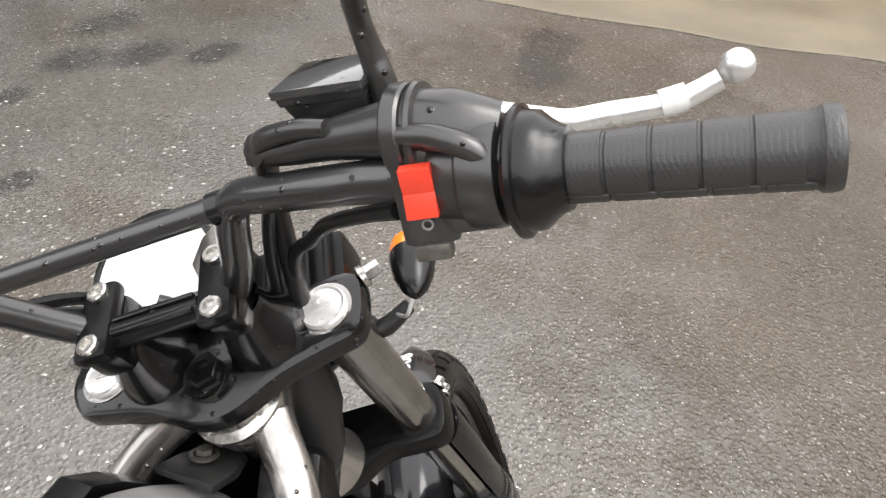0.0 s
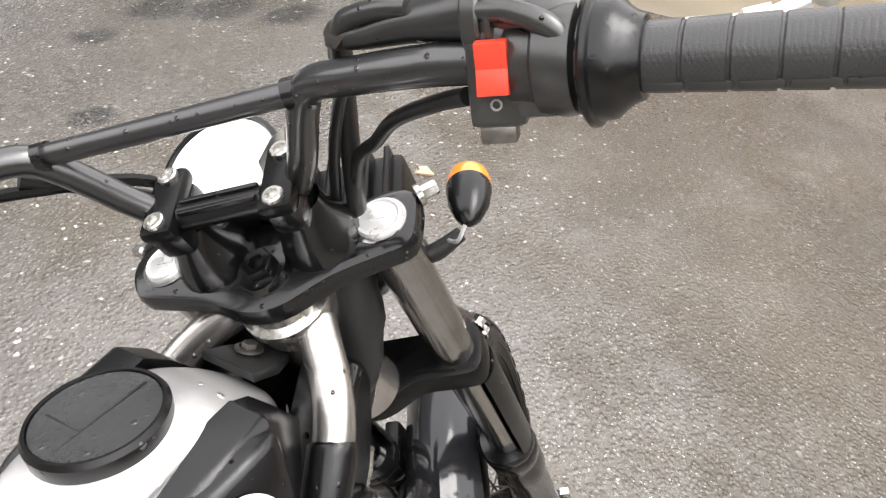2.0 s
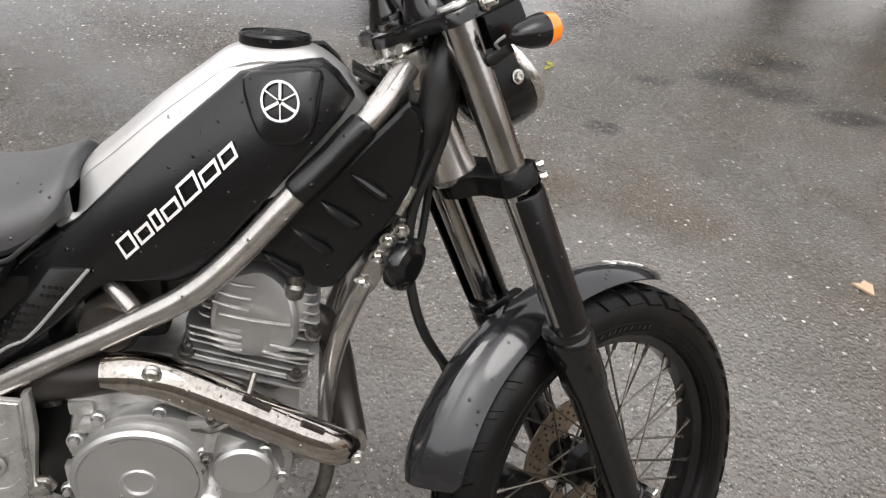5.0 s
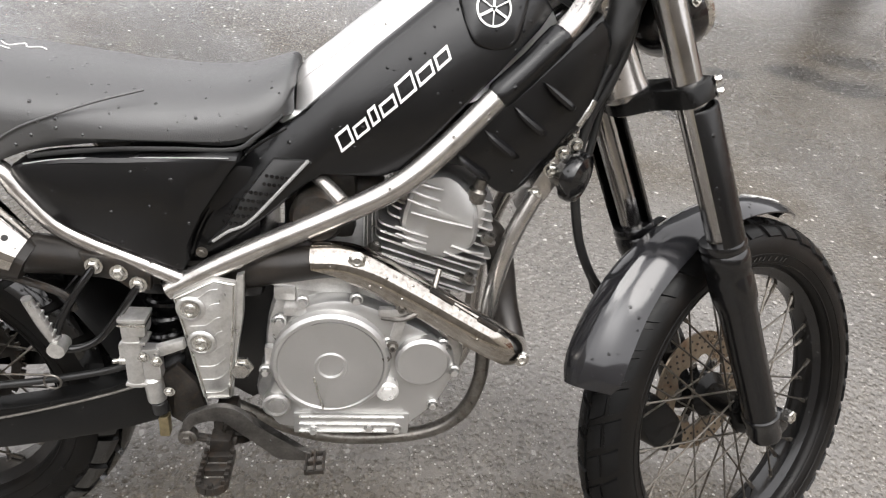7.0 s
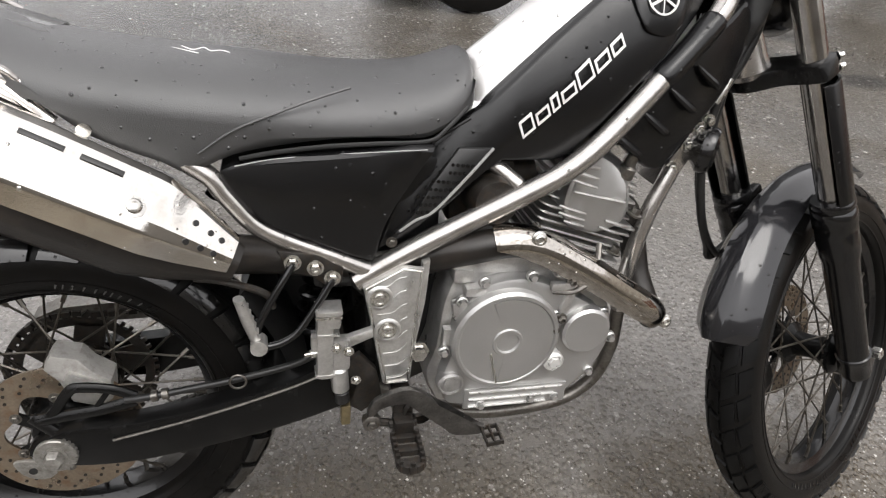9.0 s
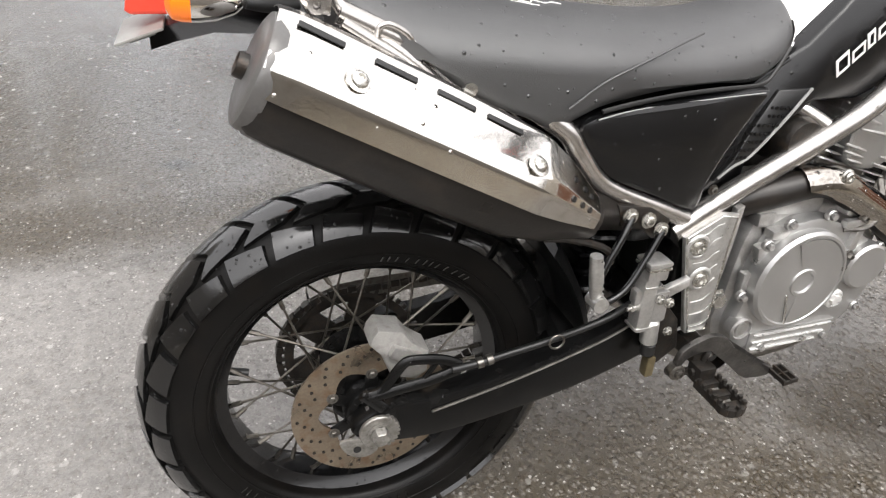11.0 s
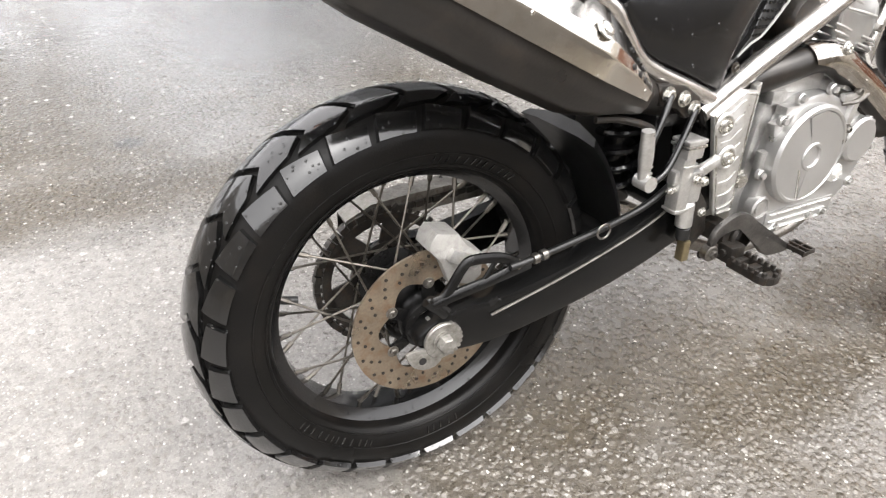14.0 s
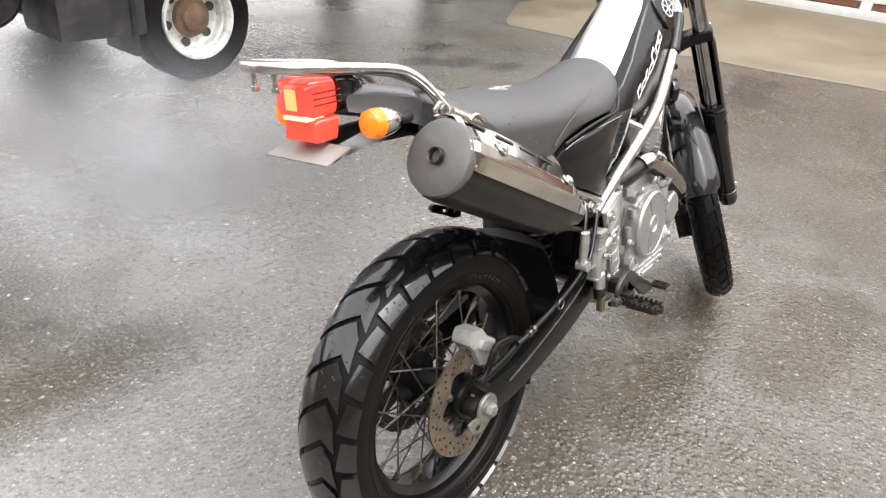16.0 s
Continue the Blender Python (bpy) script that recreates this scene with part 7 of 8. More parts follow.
bm = B()
yoke(bm, -0.2, 0.027, [(0.024, -0.108), (0.028, -0.085), (0.015, -0.055), (0.0, -0.03), (-0.004, 0.0), (0.0, 0.03), (0.015, 0.055), (0.028, 0.085), (0.024, 0.108), (0.0, 0.114), (-0.026, 0.108), (-0.03, 0.085), (-0.03, 0.05), (-0.046, 0.02), (-0.05, 0.0), (-0.046, -0.02), (-0.03, -0.05), (-0.03, -0.085), (-0.026, -0.108), (0.0, -0.114)])
lower = part("lower_yoke", bm, SATIN, fork, "black cast lower fork yoke")
for v, d in ((-0.112, -1), (0.112, 1)):
    for w in (-0.208, -0.224):
        part("pinch_bolt", bolt(B(), (0.022, v - 0.004 * d, w), (0.8, d * 0.6, 0), 0.0047, 0.009), BRIGHT, lower, "zinc pinch bolt")
part("steering_stem", lathe(B(), [(0.014, 0), (0.014, -0.23)], (-0.032, 0, 0.0), (0, 0, 1), 16), STEEL, fork)

# handlebar
BARPAINT = mat("wet_bar_paint", (0.008, 0.008, 0.0085), 0.34, spec=1.0, vary=0.3, scale=30, bump=0.03, drops=0.55, coat=0.6, drop_scale=170)
bar = new("handlebar")
bar.parent = motorcycle
bar.matrix_basis = FRONT
tagged(bar, "black braced handlebar with rubber grips")
SIDE = [(-0.004, 0.03, 0.043), (-0.004, 0.046, 0.046), (-0.005, 0.062, 0.068), (-0.007, 0.082, 0.108), (-0.012, 0.096, 0.126), (-0.03, 0.125, 0.138), (-0.056, 0.175, 0.151), (-0.08, 0.242, 0.153)]
RIGHT = [(u, -v, w) for u, v, w in SIDE] + [(-0.12, -0.343, 0.159)]
LEFT = SIDE + [(-0.108, 0.318, 0.158)]
part("bar_tube", tube(B(), RIGHT[::-1] + LEFT, 0.0098, 16, 6), BARPAINT, bar, "glossy black handlebar tube")
part("cross_brace", tube(B(), [(-0.008, -0.086, 0.121), (-0.007, 0.086, 0.121)], 0.0072, 14, smooth=False), BARPAINT, bar, "black handlebar brace with raindrops")
for v in (-0.084, 0.084):
    part("brace_collar", tube(B(), [(-0.008, v - 0.006, 0.121), (-0.008, v + 0.006, 0.121)], 0.0092, 14, smooth=False), GLOSS, bar)
for s in (-1, 1):
    bm = B()
    lathe(bm, [(0.031, -0.012), (0.03, -0.004), (0.026, 0.008), (0.018, 0.024), (0.017, 0.036)], (-0.004, 0.042 * s, 0.0), (0, 0, 1), 24)
    box(bm, (-0.004, 0.042 * s, 0.04), (0.05, 0.024, 0.022), 0.006)
    part("riser", bm, GLOSS, bar, "black bar riser")
    bm = B()
    box(bm, (-0.004, 0.042 * s, 0.0565), (0.058, 0.024, 0.012), 0.005)
    clamp = part("bar_clamp", bm, SATIN, bar, "black bar clamp cap")
    for u in (-0.024, 0.016):
        part("clamp_bolt", lathe(B(), [(0, 0), (0.0072, 0), (0.0072, 0.0025), (0.006, 0.0035), (0.0042, 0.0035), (0.0036, 0.001), (0, 0.001)], (u, 0.042 * s, 0.0622), (0, 0, 1), 18), BRIGHT, clamp, "socket clamp bolt")
bm = B()
tube(bm, [(-0.014, -0.03, 0.052), (-0.014, 0.03, 0.052)], 0.0095, 10, smooth=False)
for k in (-1, 1):
    box(bm, (-0.014 + 0.005 * k, 0, 0.0605), (0.0035, 0.056, 0.004), 0.001)
part("bar_pad", bm, PLASTIC, bar, "ribbed black bar pad")


def grip(a_, b_, made, r0=0.0138):
    a_, b_ = Vector(a_), Vector(b_)
    ax = (b_ - a_).normalized()
    L_ = (b_ - a_).length
    prof = [(0.0095, 0.002), (0.0185, 0.0035), (0.0164, 0.012), (0.0152, 0.016)]
    for k in range(5):
        h0 = 0.016 + (L_ - 0.026) * k / 5
        h1 = 0.016 + (L_ - 0.026) * (k + 1) / 5
        prof += [(r0, h0 + 0.0008), (r0 + 0.0003, h1 - 0.0012), (r0 - 0.0006, h1 - 0.001), (r0 - 0.0006, h1)]
    prof += [(r0 + 0.0003, L_ - 0.007), (r0 + 0.0013, L_ - 0.0055), (r0 + 0.0015, L_ - 0.002), (r0 + 0.0008, L_ + 0.0005), (r0 - 0.0015, L_ + 0.001), (0.0, L_ + 0.003)]
    out = part("grip", lathe(B(), prof, a_, ax, 28), made, bar, "ribbed black rubber grip", sharp=30)
    part("grip_flange", lathe(B(), [(0.0095, -0.0025), (0.0262, -0.0025), (0.0274, -0.001), (0.027, 0.001), (0.0248, 0.0018), (0.0245, 0.0035), (0.0238, 0.008), (0.0205, 0.0115), (0.0178, 0.015), (0.0165, 0.0185), (0.0138, 0.019)], a_, ax, 36),
         PLASTIC, out, "smooth rubber flange of the grip", sharp=35)
    return out


HOUSING = mat("moulded_switch_plastic", (0.026, 0.0255, 0.0245), 0.28, spec=0.9, vary=0.3, bump=0.03, grain=600, drops=0.4, drop_scale=160)
GRIP = mat("ribbed_grip_rubber", (0.034, 0.034, 0.034), 0.36, spec=0.7, vary=0.15, bump=0.15, grain=1400)
def knurl(m, axis, side, pitch=0.0016):
    """Cross-hatched relief: two sets of fine ridges aslant to the grip."""
    n, link = m.node_tree.nodes, m.node_tree.links.new
    b = n["Principled BSDF"]
    where = n.new("ShaderNodeTexCoord")
    height = None
    for s in (1, -1):
        d = n.new("ShaderNodeVectorMath")
        d.operation = "DOT_PRODUCT"
        d.inputs[1].default_value = (Vector(axis) + Vector(side) * s) * (0.7071 * 2 * math.pi / pitch)
        link(where.outputs["Object"], d.inputs[0])
        wave = n.new("ShaderNodeMath")
        wave.operation = "SINE"
        link(d.outputs["Value"], wave.inputs[0])
        if height:
            both = n.new("ShaderNodeMath")
            both.operation = "MAXIMUM"
            link(height, both.inputs[0])
            link(wave.outputs[0], both.inputs[1])
            height = both.outputs[0]
        else:
            height = wave.outputs[0]
    rise = n.new("ShaderNodeBump")
    rise.inputs["Strength"].default_value, rise.inputs["Distance"].default_value = 0.22, 0.0002
    link(height, rise.inputs["Height"])
    link(b.inputs["Normal"].links[0].from_socket, rise.inputs["Normal"])
    link(rise.outputs["Normal"], b.inputs["Normal"])


knurl(GRIP, (-0.363, -0.926, 0.06), (-0.35, 0.2, 0.91))
right_grip = grip((-0.081, -0.242, 0.153), (-0.121, -0.344, 0.1595), GRIP)
UNDER = Vector((-0.9, 0.345, -0.22)).normalized()
for k in range(5):  # a moulded seam of separate ridges under the grip
    p = Vector((-0.081, -0.242, 0.153)).lerp(Vector((-0.121, -0.344, 0.1595)), 0.24 + 0.155 * k) + UNDER * 0.0126
    q = frame_of((0, 0, 0), (-0.363, -0.926, 0.06)).to_3x3()
    part("grip_ridge", box(B(), p, (0.0042, 0.0042, 0.0158), 0.0009, q), HOUSING, right_grip, "moulded seam ridge")
grip((-0.081, 0.243, 0.153), (-0.109, 0.32, 0.158), GRIP)
# right switch housing: throttle body, red engine switch, starter button
ax = Vector((-0.354, -0.934, 0.039)).normalized()
c0 = Vector((-0.0665, -0.207, 0.152))
bm = B()
lathe(bm, [(0.0095, 0.0), (0.0185, 0.0005), (0.0205, 0.003), (0.021, 0.014), (0.0235, 0.016), (0.024, 0.026), (0.0228, 0.0305), (0.019, 0.032), (0.019, 0.037), (0.0098, 0.037)], c0, ax, 28)
housing = part("throttle_housing", bm, HOUSING, bar, "black throttle and switch housing")
mid = Vector((-0.079, -0.2, 0.1605))
nrm = Vector((-0.85, 0.13, 0.51)).normalized()
sy = nrm.cross(ax).normalized()
sx = sy.cross(nrm).normalized()
if sy.z < 0:
    sy = -sy
    sx = sy.cross(nrm).normalized()
SW = Matrix((sx, sy, nrm)).transposed()
bm = B()
box(bm, mid - nrm * 0.0105 - sy * 0.005, (0.025, 0.042, 0.02), 0.004, SW)
box(bm, mid - nrm * 0.014 - sy * 0.006 + ax * 0.02, (0.03, 0.034, 0.022), 0.007, SW)
part("switch_plate", bm, HOUSING, housing, "black switch plate")
bm = B()
for half_, tilt in ((0.0054, 9), (-0.0054, -9)):
    box(bm, mid + nrm * 0.0036 + sy * half_, (0.0132, 0.0112, 0.006), 0.0006, SW @ Matrix.Rotation(radians(tilt), 3, "X"))
part("engine_stop_switch", bm, RED, housing, "red engine stop rocker switch")
bm = B()
lathe(bm, [(0.0017, 0.0), (0.0026, 0.0), (0.0026, 0.0008), (0.0017, 0.0008)], mid + nrm * 0.0002 - sy * 0.0155, nrm, 14, True)
part("start_symbol", bm, GREYPLASTIC, housing, "pale ring symbol")
bm = B()
box(bm, mid - nrm * 0.004 - sy * 0.0285, (0.016, 0.008, 0.01), 0.002, SW)
part("starter_button", bm, STEEL, housing, "grey starter button")
# brake master cylinder, reservoir, lever and mirror stalk
bm = B()
tube(bm, [(-0.014, -0.126, 0.15), (-0.021, -0.14, 0.153), (-0.032, -0.163, 0.16), (-0.044, -0.188, 0.1655), (-0.049, -0.199, 0.168)], [0.0065, 0.0075, 0.0095, 0.0125, 0.0135], 16, 5)
part("brake_master_cylinder", bm, HOUSING, bar, "black front brake master cylinder")
part("cylinder_clamp", lathe(B(), [(0.012, -0.006), (0.0202, -0.006), (0.0212, -0.0048), (0.0212, 0.0012), (0.0202, 0.0024), (0.0186, 0.0026), (0.0186, 0.0044), (0.0206, 0.0046), (0.0211, 0.0058), (0.0204, 0.0076), (0.012, 0.008)], (-0.053, -0.202, 0.167), ax, 30), HOUSING, bar, "black cylinder clamp ring", sharp=30)
part("lever_hood", tube(B(), [(-0.053, -0.203, 0.169), (-0.06, -0.22, 0.168), (-0.066, -0.236, 0.163)], [0.0165, 0.0165, 0.0135], 18, 4), HOUSING, bar, "black rubber lever hood")
part("throttle_cable_elbow", tube(B(), [(-0.064, -0.198, 0.178), (-0.073, -0.212, 0.1795), (-0.081, -0.225, 0.174), (-0.088, -0.233, 0.162)], [0.0045, 0.0052, 0.005, 0.004], 12, 5), HOUSING, bar, "bent throttle cable elbow")
part("banjo_hose", tube(B(), [(-0.012, -0.122, 0.149), (-0.016, -0.13, 0.16), (-0.027, -0.15, 0.168), (-0.036, -0.166, 0.17)], [0.005, 0.0055, 0.005, 0.0045], 10, 4), HOUSING, bar)
part("banjo_bolt", lathe(B(), [(0.0, 0.0), (0.0075, 0.0), (0.0075, 0.006), (0.0, 0.007)], (-0.013, -0.124, 0.15), (-0.5, 0.4, 0.7), 6), IRON, bar)
bm = B()
RX = Vector((-0.372, -0.926, 0.062)).normalized()
RN = Vector((0.333, -0.071, 0.94))
RN = (RN - RX * RN.dot(RX)).normalized()
RT = Matrix((RN.cross(RX) * -1, RX, RN)).transposed()
LID = Vector((-0.0005, -0.171, 0.1716))
for depth, u0, u1, v in ((0.002, -0.0245, 0.022, 0.0168), (0.0075, -0.023, 0.022, 0.0166), (0.008, -0.0212, 0.0215, 0.0162), (0.032, -0.01, 0.018, 0.014)):
    for u, w_ in ((u0, -v), (u1, -v), (u1, v), (u0, v)):
        bm.verts.new(LID + RX * u + RN.cross(RX) * w_ - RN * depth)
bm.verts.ensure_lookup_table()
for k in range(3):
    for i_ in range(4):
        bm.faces.new([bm.verts[q] for q in (4 * k + i_, 4 * k + (i_ + 1) % 4, 4 * k + 4 + (i_ + 1) % 4, 4 * k + 4 + i_)])
bm.faces.new([bm.verts[q] for q in (0, 1, 2, 3)])
bm.faces.new([bm.verts[q] for q in (15, 14, 13, 12)])
bmesh.ops.recalc_face_normals(bm, faces=bm.faces[:])
res = part("fluid_reservoir", bm, HOUSING, bar, "black brake fluid reservoir", sharp=20)
part("reservoir_lid", box(B(), LID - RN * 0.0015 - RX * 0.001, (0.036, 0.049, 0.0045), 0.0008, RT), WETLID, res, "wet black reservoir lid", sharp=20)
bm = B()
LEV = [(-0.018, -0.235, 0.133), (-0.02, -0.258, 0.119), (-0.022, -0.271, 0.112), (-0.025, -0.29, 0.111), (-0.03, -0.32, 0.11), (-0.031, -0.342, 0.116)]
tube(bm, LEV, [0.005, 0.0058, 0.0068, 0.0066, 0.006, 0.0054], 12, 5)
bmesh.ops.create_uvsphere(bm, u_segments=18, v_segments=12, radius=0.0082, matrix=Matrix.Translation((-0.03, -0.35, 0.12)))
lever = part("brake_lever", bm, mat("cast_alloy_lever", (0.8, 0.8, 0.79), 0.28, metal=0.7, vary=0.05, scale=40), bar, "silver ball end brake lever")
bm = B()
tube(bm, [(-0.029, -0.314, 0.1105), (-0.0305, -0.326, 0.1115)], 0.0072, 12, smooth=False)
part("tape_wrap", bm, WHITEPAINT, lever, "clear tape wrapped round the lever")
bm = B()
tube(bm, [(-0.024, -0.1915, 0.149), (-0.0185, -0.1928, 0.162), (-0.0145, -0.1935, 0.172), (-0.011, -0.1938, 0.18), (-0.0076, -0.1944, 0.1948), (-0.0106, -0.1979, 0.2131), (-0.0151, -0.2051, 0.2235), (-0.0199, -0.2195, 0.2431), (-0.0237, -0.2375, 0.2679)], [0.0078, 0.0076, 0.0068, 0.006, 0.0054, 0.0054, 0.0054, 0.0054, 0.0054], 14, 6)
part("mirror_stalk", bm, HOUSING, bar, "black mirror stalk")
# left switch cluster
axl = Vector((-0.354, 0.934, 0.039)).normalized()
bm = B()
c1 = Vector((-0.07, 0.215, 0.15))
turnl = frame_of((0, 0, 0), axl).to_3x3()
lathe(bm, [(0.0095, -0.022), (0.017, -0.02), (0.019, -0.01), (0.019, 0.018), (0.017, 0.024), (0.0095, 0.026)], c1, axl, 20)
box(bm, c1 + Vector((-0.006, 0, -0.012)), (0.034, 0.036, 0.036), 0.007, turnl)
sw = part("left_switch_box", bm, SATIN, bar, "black left switch cluster")
bm = B()
box(bm, c1 + Vector((-0.018, 0.0, -0.034)), (0.014, 0.014, 0.006), 0.002, turnl)
part("horn_button", bm, RED, sw, "red light switch button")
bm = B()
box(bm, c1 + Vector((-0.026, 0.004, 0.0)), (0.006, 0.01, 0.008), 0.002, turnl)
part("signal_switch", bm, GREYPLASTIC, sw)
bm = B()
tube(bm, [(-0.05, 0.185, 0.135), (-0.03, 0.155, 0.12), (-0.01, 0.11, 0.1), (0.02, 0.06, 0.06), (0.03, 0.04, 0.0)], 0.0045, 8)
part("clutch_cable", bm, SATIN, bar, "black clutch cable")
bm = B()
tube(bm, [(-0.035, 0.19, 0.145), (-0.03, 0.215, 0.138), (-0.022, 0.25, 0.122), (-0.028, 0.3, 0.114)], [0.008, 0.008, 0.0055, 0.0055], 8)
part("clutch_lever", bm, SATIN, bar, "black clutch lever")
# cables
BACK = FRONT.inverted()
LOOM = [(1.0, -0.034, 1.0), (0.99, -0.042, 0.93), (0.968, -0.05, 0.86), (0.948, -0.055, 0.805), (0.92, -0.04, 0.765), (0.89, -0.02, 0.74)]


def beside_head(dx, dy):
    """The way of a cable past the steering head, down behind the side scoop."""
    return [BACK @ Vector((x + dx * (1 - 0.16 * k), y + dy, z)) for k, (x, y, z) in enumerate(LOOM)]


for pts, r in (([(-0.066, -0.184, 0.138), (-0.05, -0.165, 0.125), (-0.025, -0.135, 0.1), (-0.005, -0.112, 0.07), (0.012, -0.085, 0.037)] + beside_head(0.0, 0.0), 0.0045),
               ([(-0.012, -0.122, 0.15), (0.005, -0.115, 0.135), (0.02, -0.085, 0.05), BACK @ Vector((0.995, -0.04, 0.95)), BACK @ Vector((0.988, -0.04, 0.87)), BACK @ Vector((0.962, -0.037, 0.795)), BACK @ Vector((0.96, -0.035, 0.71)), BACK @ Vector((0.982, -0.035, 0.615)), BACK @ Vector((1.02, -0.025, 0.543)), BACK @ Vector((1.045, -0.015, 0.515)), (0.0, 0.06, -0.5), (0.03, 0.09, -0.6), (0.03, 0.075, -0.7)], 0.0072),
               ([(-0.02, -0.12, 0.13), (0.0, -0.1, 0.1), (0.015, -0.07, 0.04)] + beside_head(-0.012, 0.008), 0.004),
               ([BACK @ Vector(p) for p in ((0.99, -0.01, 0.96), (0.986, -0.015, 0.86), (0.978, -0.02, 0.75), (0.967, -0.025, 0.68), (0.99, -0.03, 0.6), (1.03, -0.03, 0.535), (1.075, -0.01, 0.51), (1.12, 0.03, 0.5))], 0.0055),
               ([(-0.01, 0.11, 0.11), (0.02, 0.06, 0.04)] + beside_head(0.01, 0.016), 0.0045),
               ([(0.03, 0.03, 0.02)] + beside_head(-0.005, 0.02), 0.006)):
    bm = B()
    tube(bm, pts, r, 10, 6)
    part("control_cable", bm, HOSE, bar, "black control cable")
bm = B()
tube(bm, [BACK @ Vector(p) for p in ((0.94, -0.06, 0.795), (0.948, -0.06, 0.812), (0.956, -0.058, 0.83))], 0.0068, 10, 4)
part("cable_ferrule", bm, BRIGHT, bar, "zinc cable guide end")
for pts, r in (([(0.99, -0.03, 1.02), (0.985, -0.035, 0.96), (0.975, -0.04, 0.9), (0.965, -0.036, 0.845)], [0.01, 0.023, 0.02, 0.008]),
               ([(0.975, 0.0, 1.0), (0.99, -0.01, 0.94), (0.985, -0.02, 0.88), (0.96, -0.02, 0.82)], [0.012, 0.024, 0.02, 0.01])):
    bm = B()
    tube(bm, [BACK @ Vector(p) for p in pts], r, 12, 5)
    for v in bm.verts:
        v.co += Vector((1, 1, 1)) * 0.004 * noise.noise(v.co * 60)
    part("wiring_loom", bm, HOSE, bar, "black taped wiring loom")
# gauge
bm = B()
gn = Vector((-0.2, 0, 1)).normalized()
gp = Vector((0.058, 0.034, 0.02))
lathe(bm, [(0, -0.04), (0.034, -0.038), (0.048, -0.02), (0.051, 0.0), (0.0505, 0.004), (0.047, 0.005), (0.046, 0.002)], gp, gn, 36)
gauge = part("speedometer", bm, PLASTIC, bar, "round black speedometer")
part("dial", lathe(B(), [(0, 0.0028), (0.046, 0.0024), (0.046, 0.0)], gp, gn, 36), DIAL, gauge, "white dial glaring in daylight")
bm = B()
slab(bm, [(0.012, -0.022), (0.035, -0.034), (0.06, -0.03), (0.05, -0.02), (0.03, -0.014)], lambda x, z: 0.0, 0.004, 0.001, 1)
for q in bm.verts:
    q.co = Vector((q.co.x, q.co.z, 0.046 - q.co.y))
part("gauge_bracket", bm, STEEL, gauge, "steel gauge bracket")
# headlamp and front signals
bm = B()
lathe(bm, [(0, -0.06), (0.024, -0.056), (0.048, -0.04), (0.061, -0.012), (0.064, 0.004), (0.064, 0.014), (0.061, 0.018)], (0.082, 0.0, -0.125), (0.96, 0, 0.28), 36)
lamp = part("headlamp", bm, GLOSS, fork, "black round headlamp shell")
part("headlamp_lens", lathe(B(), [(0, 0.034), (0.032, 0.03), (0.053, 0.021), (0.0605, 0.014)], (0.082, 0.0, -0.125), (0.96, 0, 0.28), 36), LAMPGLASS, lamp, "clear headlamp glass")
part("headlamp_ring", lathe(B(), [(0.06, 0.013), (0.063, 0.021), (0.0665, 0.018), (0.0665, 0.01), (0.064, 0.006)], (0.082, 0.0, -0.125), (0.96, 0, 0.28), 36, True), BRIGHT, lamp, "bright lamp ring")
bm = B()
box(bm, (0.058, -0.02, -0.05), (0.06, 0.15, 0.045), 0.008)
stay = part("lamp_stay", bm, SATIN, lamp, "ribbed black lamp stay")
for k in range(9):
    part("rib", box(B(), (0.058, -0.084 + 0.016 * k, -0.024), (0.056, 0.005, 0.014), 0.0015), SATIN, stay)
for s in (-1, 1):
    part("lamp_bracket", box(B(), (0.045, 0.062 * s, -0.11), (0.07, 0.005, 0.05), 0.003, Matrix.Rotation(radians(-10), 3, "Y")), SATIN, lamp, "black lamp bracket")
    part("lamp_screw", bolt(B(), (0.07, 0.065 * s, -0.115), (0, s, 0), 0.006, 0.006), BRIGHT, lamp, "zinc lamp screw")
for s in (-1, 1):
    sig = signal((0.06, 0.139 * s, -0.062), (1, 0.0, -0.2), (fork, PLASTIC), "black front turn signal with orange lens", 0.63)
    bm = B()
    tube(bm, [(0.014, 0.088 * s, -0.075), (0.014, 0.108 * s, -0.072), (0.022, 0.13 * s, -0.066)], [0.006, 0.0078, 0.006], 10)
    box(bm, (0.012, 0.1 * s, -0.073), (0.018, 0.004, 0.022), 0.001)
    part("stalk", bm, HOSE, sig, "black signal stalk")
    bm = B()
    tube(bm, [(0.016, 0.12 * s, -0.064), (0.006, 0.13 * s, -0.054), (0.016, 0.137 * s, -0.05)], 0.0018, 6)
    part("wire", bm, GREYPLASTIC, sig)

# front wheel
FRONT_BLOCKS = [[(32, 0.0), (62, -0.25), (66, 0.5), (36, 0.78)], [(2, 0.25), (29, 0.0), (31, 0.78), (2, 1.1)]]
fw, fhub, frim = wheel("front_wheel", "front spoked wheel with narrow tyre", 0.323, 0.043, 0.045, 40, 0.25, 36, 0.04, 0.042, FRONT @ Matrix.Translation(AXLE), FRONT_BLOCKS, 0.004, 0.0, DAMPTREAD)
brake_disc(0.11, 0.062, 0.058, ((0.101, 30, 0.0), (0.091, 30, 0.07), (0.081, 30, 0.14)), fw, "drilled front brake disc with brown rust")
bm = B()
slab(bm, [(-0.13, -0.72), (-0.13, -0.78), (-0.1, -0.83), (-0.06, -0.84), (-0.05, -0.79), (-0.075, -0.73), (-0.1, -0.7)], lambda x, z: 0.04, 0.045, 0.008, 3)
part("front_caliper", bm, SATIN, fork, "dark front brake caliper")
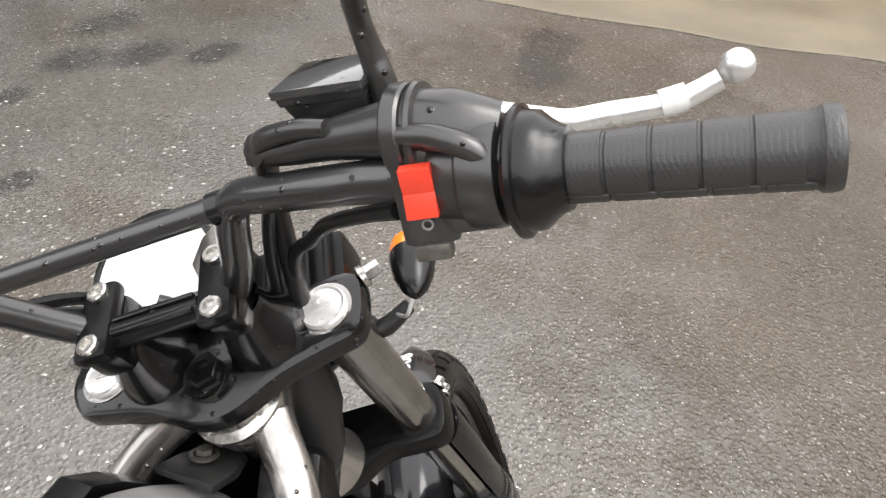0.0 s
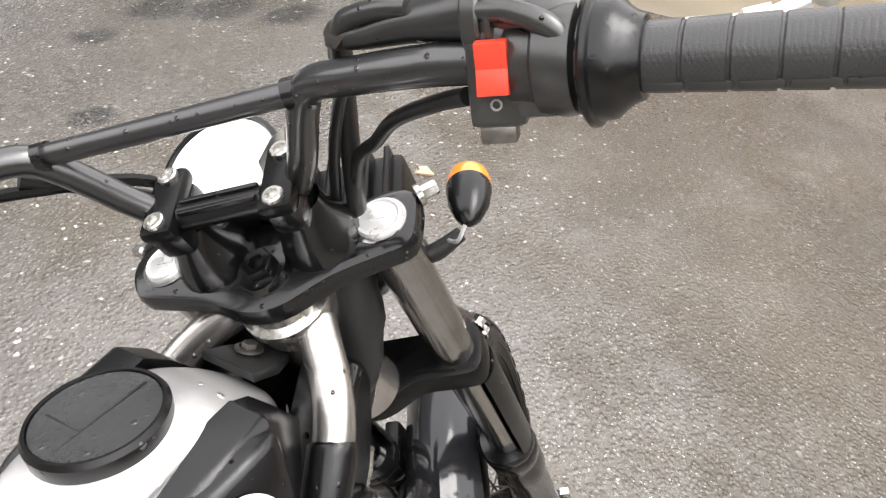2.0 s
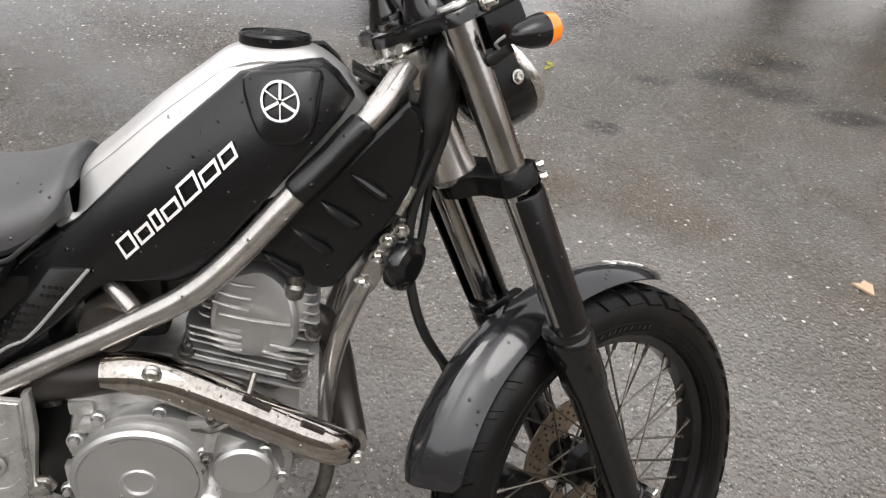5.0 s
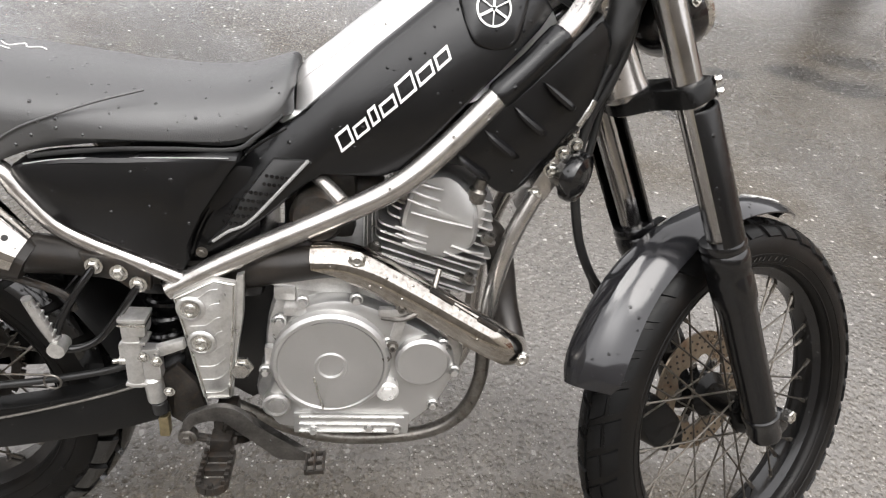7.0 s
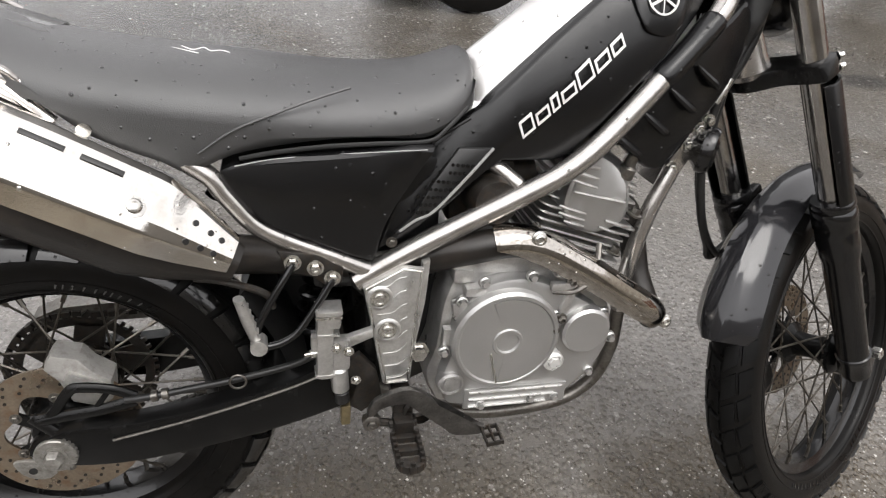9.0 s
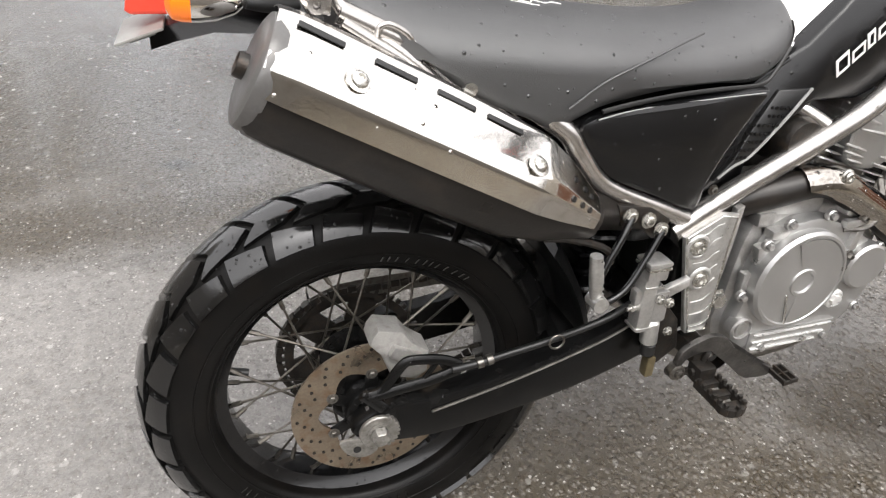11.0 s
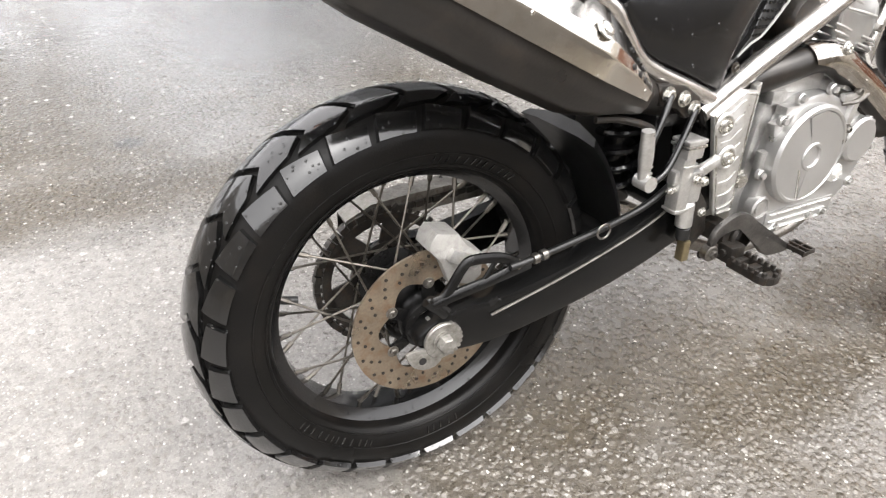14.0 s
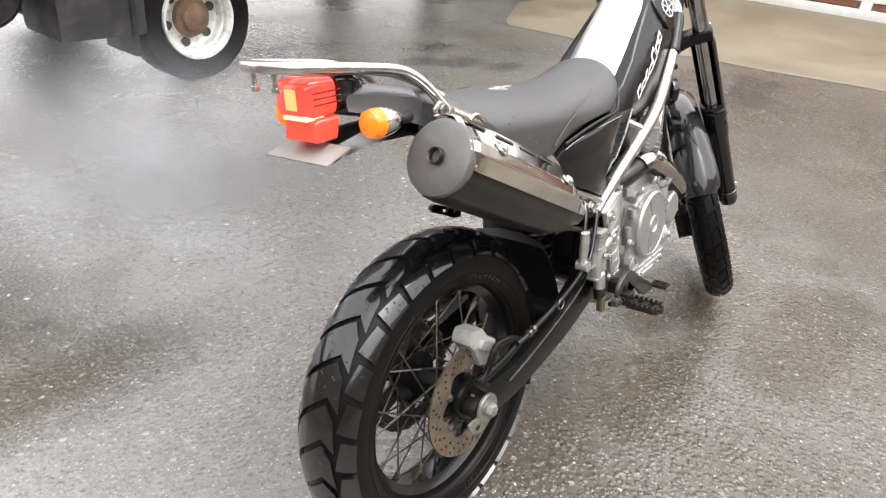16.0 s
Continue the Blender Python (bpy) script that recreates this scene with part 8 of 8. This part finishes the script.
# front mudguard
bm = B()
ts = np.linspace(radians(45), radians(140), 32)
rows = []
QS = [-1, -0.92, -0.8, -0.66, -0.52, -0.44, -0.36, -0.3, -0.15, 0, 0.15, 0.3, 0.36, 0.44, 0.52, 0.66, 0.8, 0.92, 1]
for a_ in ts:
    deg = math.degrees(a_)
    r = float(np.interp(deg, [45, 55, 75, 95, 115, 133, 142], [0.347, 0.353, 0.36, 0.37, 0.376, 0.377, 0.372]))
    w = float(np.interp(deg, [45, 50, 58, 90, 110, 128, 136, 138.5, 140], [0.015, 0.034, 0.044, 0.046, 0.05, 0.056, 0.055, 0.049, 0.038]))
    drop = float(np.interp(deg, [48, 70, 100, 142], [0.012, 0.024, 0.04, 0.046]))
    ridge = float(np.interp(deg, [92, 104, 136, 142], [0.0, 0.0055, 0.006, 0.003]))
    wide = float(np.interp(deg, [92, 110, 142], [0.3, 0.75, 1.0]))
    row = []
    for q in QS:
        k = min(max((0.46 * wide + 0.06 - abs(q)) / 0.1, 0.0), 1.0)
        h = -drop * abs(q) ** 2.3 + ridge * k
        row.append((AXLE.x + (r + h) * math.cos(a_), w * q, AXLE.z + (r + h) * math.sin(a_)))
    rows.append(row)
shell(bm, rows, [[(AXLE.x + (x - AXLE.x) * 0.992, y * 0.96, AXLE.z + (z - AXLE.z) * 0.992) for x, y, z in r] for r in rows])
guard = part("front_mudguard", bm, GUNMETAL, fork, "wet gunmetal front mudguard", sharp=22)
for s in (-1, 1):
    bm = B()
    box(bm, (0.015, 0.062 * s, -0.465), (0.06, 0.02, 0.05), 0.006)
    tube(bm, [(-0.01, 0.066 * s, -0.54), (-0.005, 0.066 * s, -0.5), (0.0, 0.066 * s, -0.47)], 0.008, 8)
    part("mudguard_bracket", bm, SATIN, guard, "black mudguard bracket")


# chalk mark on the mudguard's nose
def chalk(text, size):
    c = bpy.data.curves.new("chalk_mark", "FONT")
    c.body, c.size, c.extrude, c.bevel_depth = text, size, 0.0008, 0.0
    c.align_x, c.align_y = "CENTER", "CENTER"
    c.offset = 0.0006
    ob = bpy.data.objects.new("chalk_mark", c)
    me = bpy.data.meshes.new_from_object(ob)
    bpy.data.objects.remove(ob)
    bm = B()
    bm.from_mesh(me)
    return bm


bm = chalk("S 308", 0.036)
for v in bm.verts:
    x, y, z = v.co
    a_ = radians(59) - x / 0.356
    deg, q = math.degrees(a_), y / 0.044
    r = float(np.interp(deg, [45, 55, 75, 95], [0.347, 0.353, 0.36, 0.37])) - 0.018 * abs(q) ** 2.3 + 0.0012 + z
    v.co = (AXLE.x + r * math.cos(a_), y, AXLE.z + r * math.sin(a_))
part("chalk_mark", bm, WHITE, guard, "white number chalked on the mudguard", sharp=30)


# ---- exhaust smoke drifting from the tail pipe: thin torn layers, one behind the other ----
def smoke_material():
    m = bpy.data.materials.new("thin_exhaust_smoke")
    m.use_nodes = True
    n, link = m.node_tree.nodes, m.node_tree.links.new
    b = n["Principled BSDF"]
    b.inputs["Base Color"].default_value = (0.46, 0.48, 0.505, 1)
    b.inputs["Roughness"].default_value, b.inputs["Specular IOR Level"].default_value = 1.0, 0.0
    uv = n.new("ShaderNodeUVMap")
    uv.uv_map = "spread"
    middle = n.new("ShaderNodeVectorMath")
    middle.operation = "DISTANCE"
    middle.inputs[1].default_value = (0.5, 0.5, 0)
    link(uv.outputs["UV"], middle.inputs[0])
    fade = n.new("ShaderNodeMapRange")
    fade.interpolation_type = "SMOOTHERSTEP"
    for key, v in (("From Min", 0.05), ("From Max", 0.5), ("To Min", 1.0), ("To Max", 0.0)):
        fade.inputs[key].default_value = v
    link(middle.outputs["Value"], fade.inputs["Value"])
    where = n.new("ShaderNodeTexCoord")
    torn = n.new("ShaderNodeTexNoise")
    torn.inputs["Scale"].default_value, torn.inputs["Detail"].default_value, torn.inputs["Distortion"].default_value = 3.6, 4, 0.6
    link(where.outputs["Object"], torn.inputs["Vector"])
    soft = n.new("ShaderNodeMapRange")
    for key, v in (("From Min", 0.36), ("From Max", 0.66), ("To Min", 0.1), ("To Max", 0.38)):
        soft.inputs[key].default_value = v
    link(torn.outputs["Fac"], soft.inputs["Value"])
    alpha = n.new("ShaderNodeMath")
    alpha.operation = "MULTIPLY"
    link(fade.outputs["Result"], alpha.inputs[0])
    link(soft.outputs["Result"], alpha.inputs[1])
    link(alpha.outputs[0], b.inputs["Alpha"])
    return m


bm = B()
layer = bm.loops.layers.uv.new("spread")
for k in range(5):
    q = k / 4
    centre = Vector((-0.28 + 0.42 * q + 0.16 * math.sin(2.4 * k), 0.42 + 1.05 * q, 0.58 - 0.26 * q + 0.04 * math.cos(3.1 * k)))
    across = Vector((1.0, -0.55 + 0.3 * math.sin(1.7 * k), 0.1 * math.cos(2.3 * k))).normalized()
    rise = Vector((0.2 * math.sin(1.3 * k), 0.3 * math.cos(1.1 * k), 1.0)).normalized()
    w, h = 0.52 + 0.3 * q, 0.36 + 0.08 * q
    nn = 16
    grid = []
    for i in range(nn + 1):
        for j in range(nn + 1):
            u, v = i / nn, j / nn
            p = centre + across * (u - 0.5) * 2 * w + rise * (v - 0.5) * 2 * h
            p += Vector((0, 1, 0.2)) * 0.12 * noise.noise(Vector((u * 2.2, v * 2.2, 3.1 * k)))
            p.z = max(p.z, 0.03)
            grid.append((bm.verts.new(p), u, v))
    for i in range(nn):
        for j in range(nn):
            ids = [i * (nn + 1) + j, (i + 1) * (nn + 1) + j, (i + 1) * (nn + 1) + j + 1, i * (nn + 1) + j + 1]
            f = bm.faces.new([grid[a_][0] for a_ in ids])
            for loop, a_ in zip(f.loops, ids):
                loop[layer].uv = (grid[a_][1], grid[a_][2])
solid("exhaust_smoke", bm, smoke_material(), "thin white exhaust smoke drifting behind the tail pipe", "smoke", "stuff")
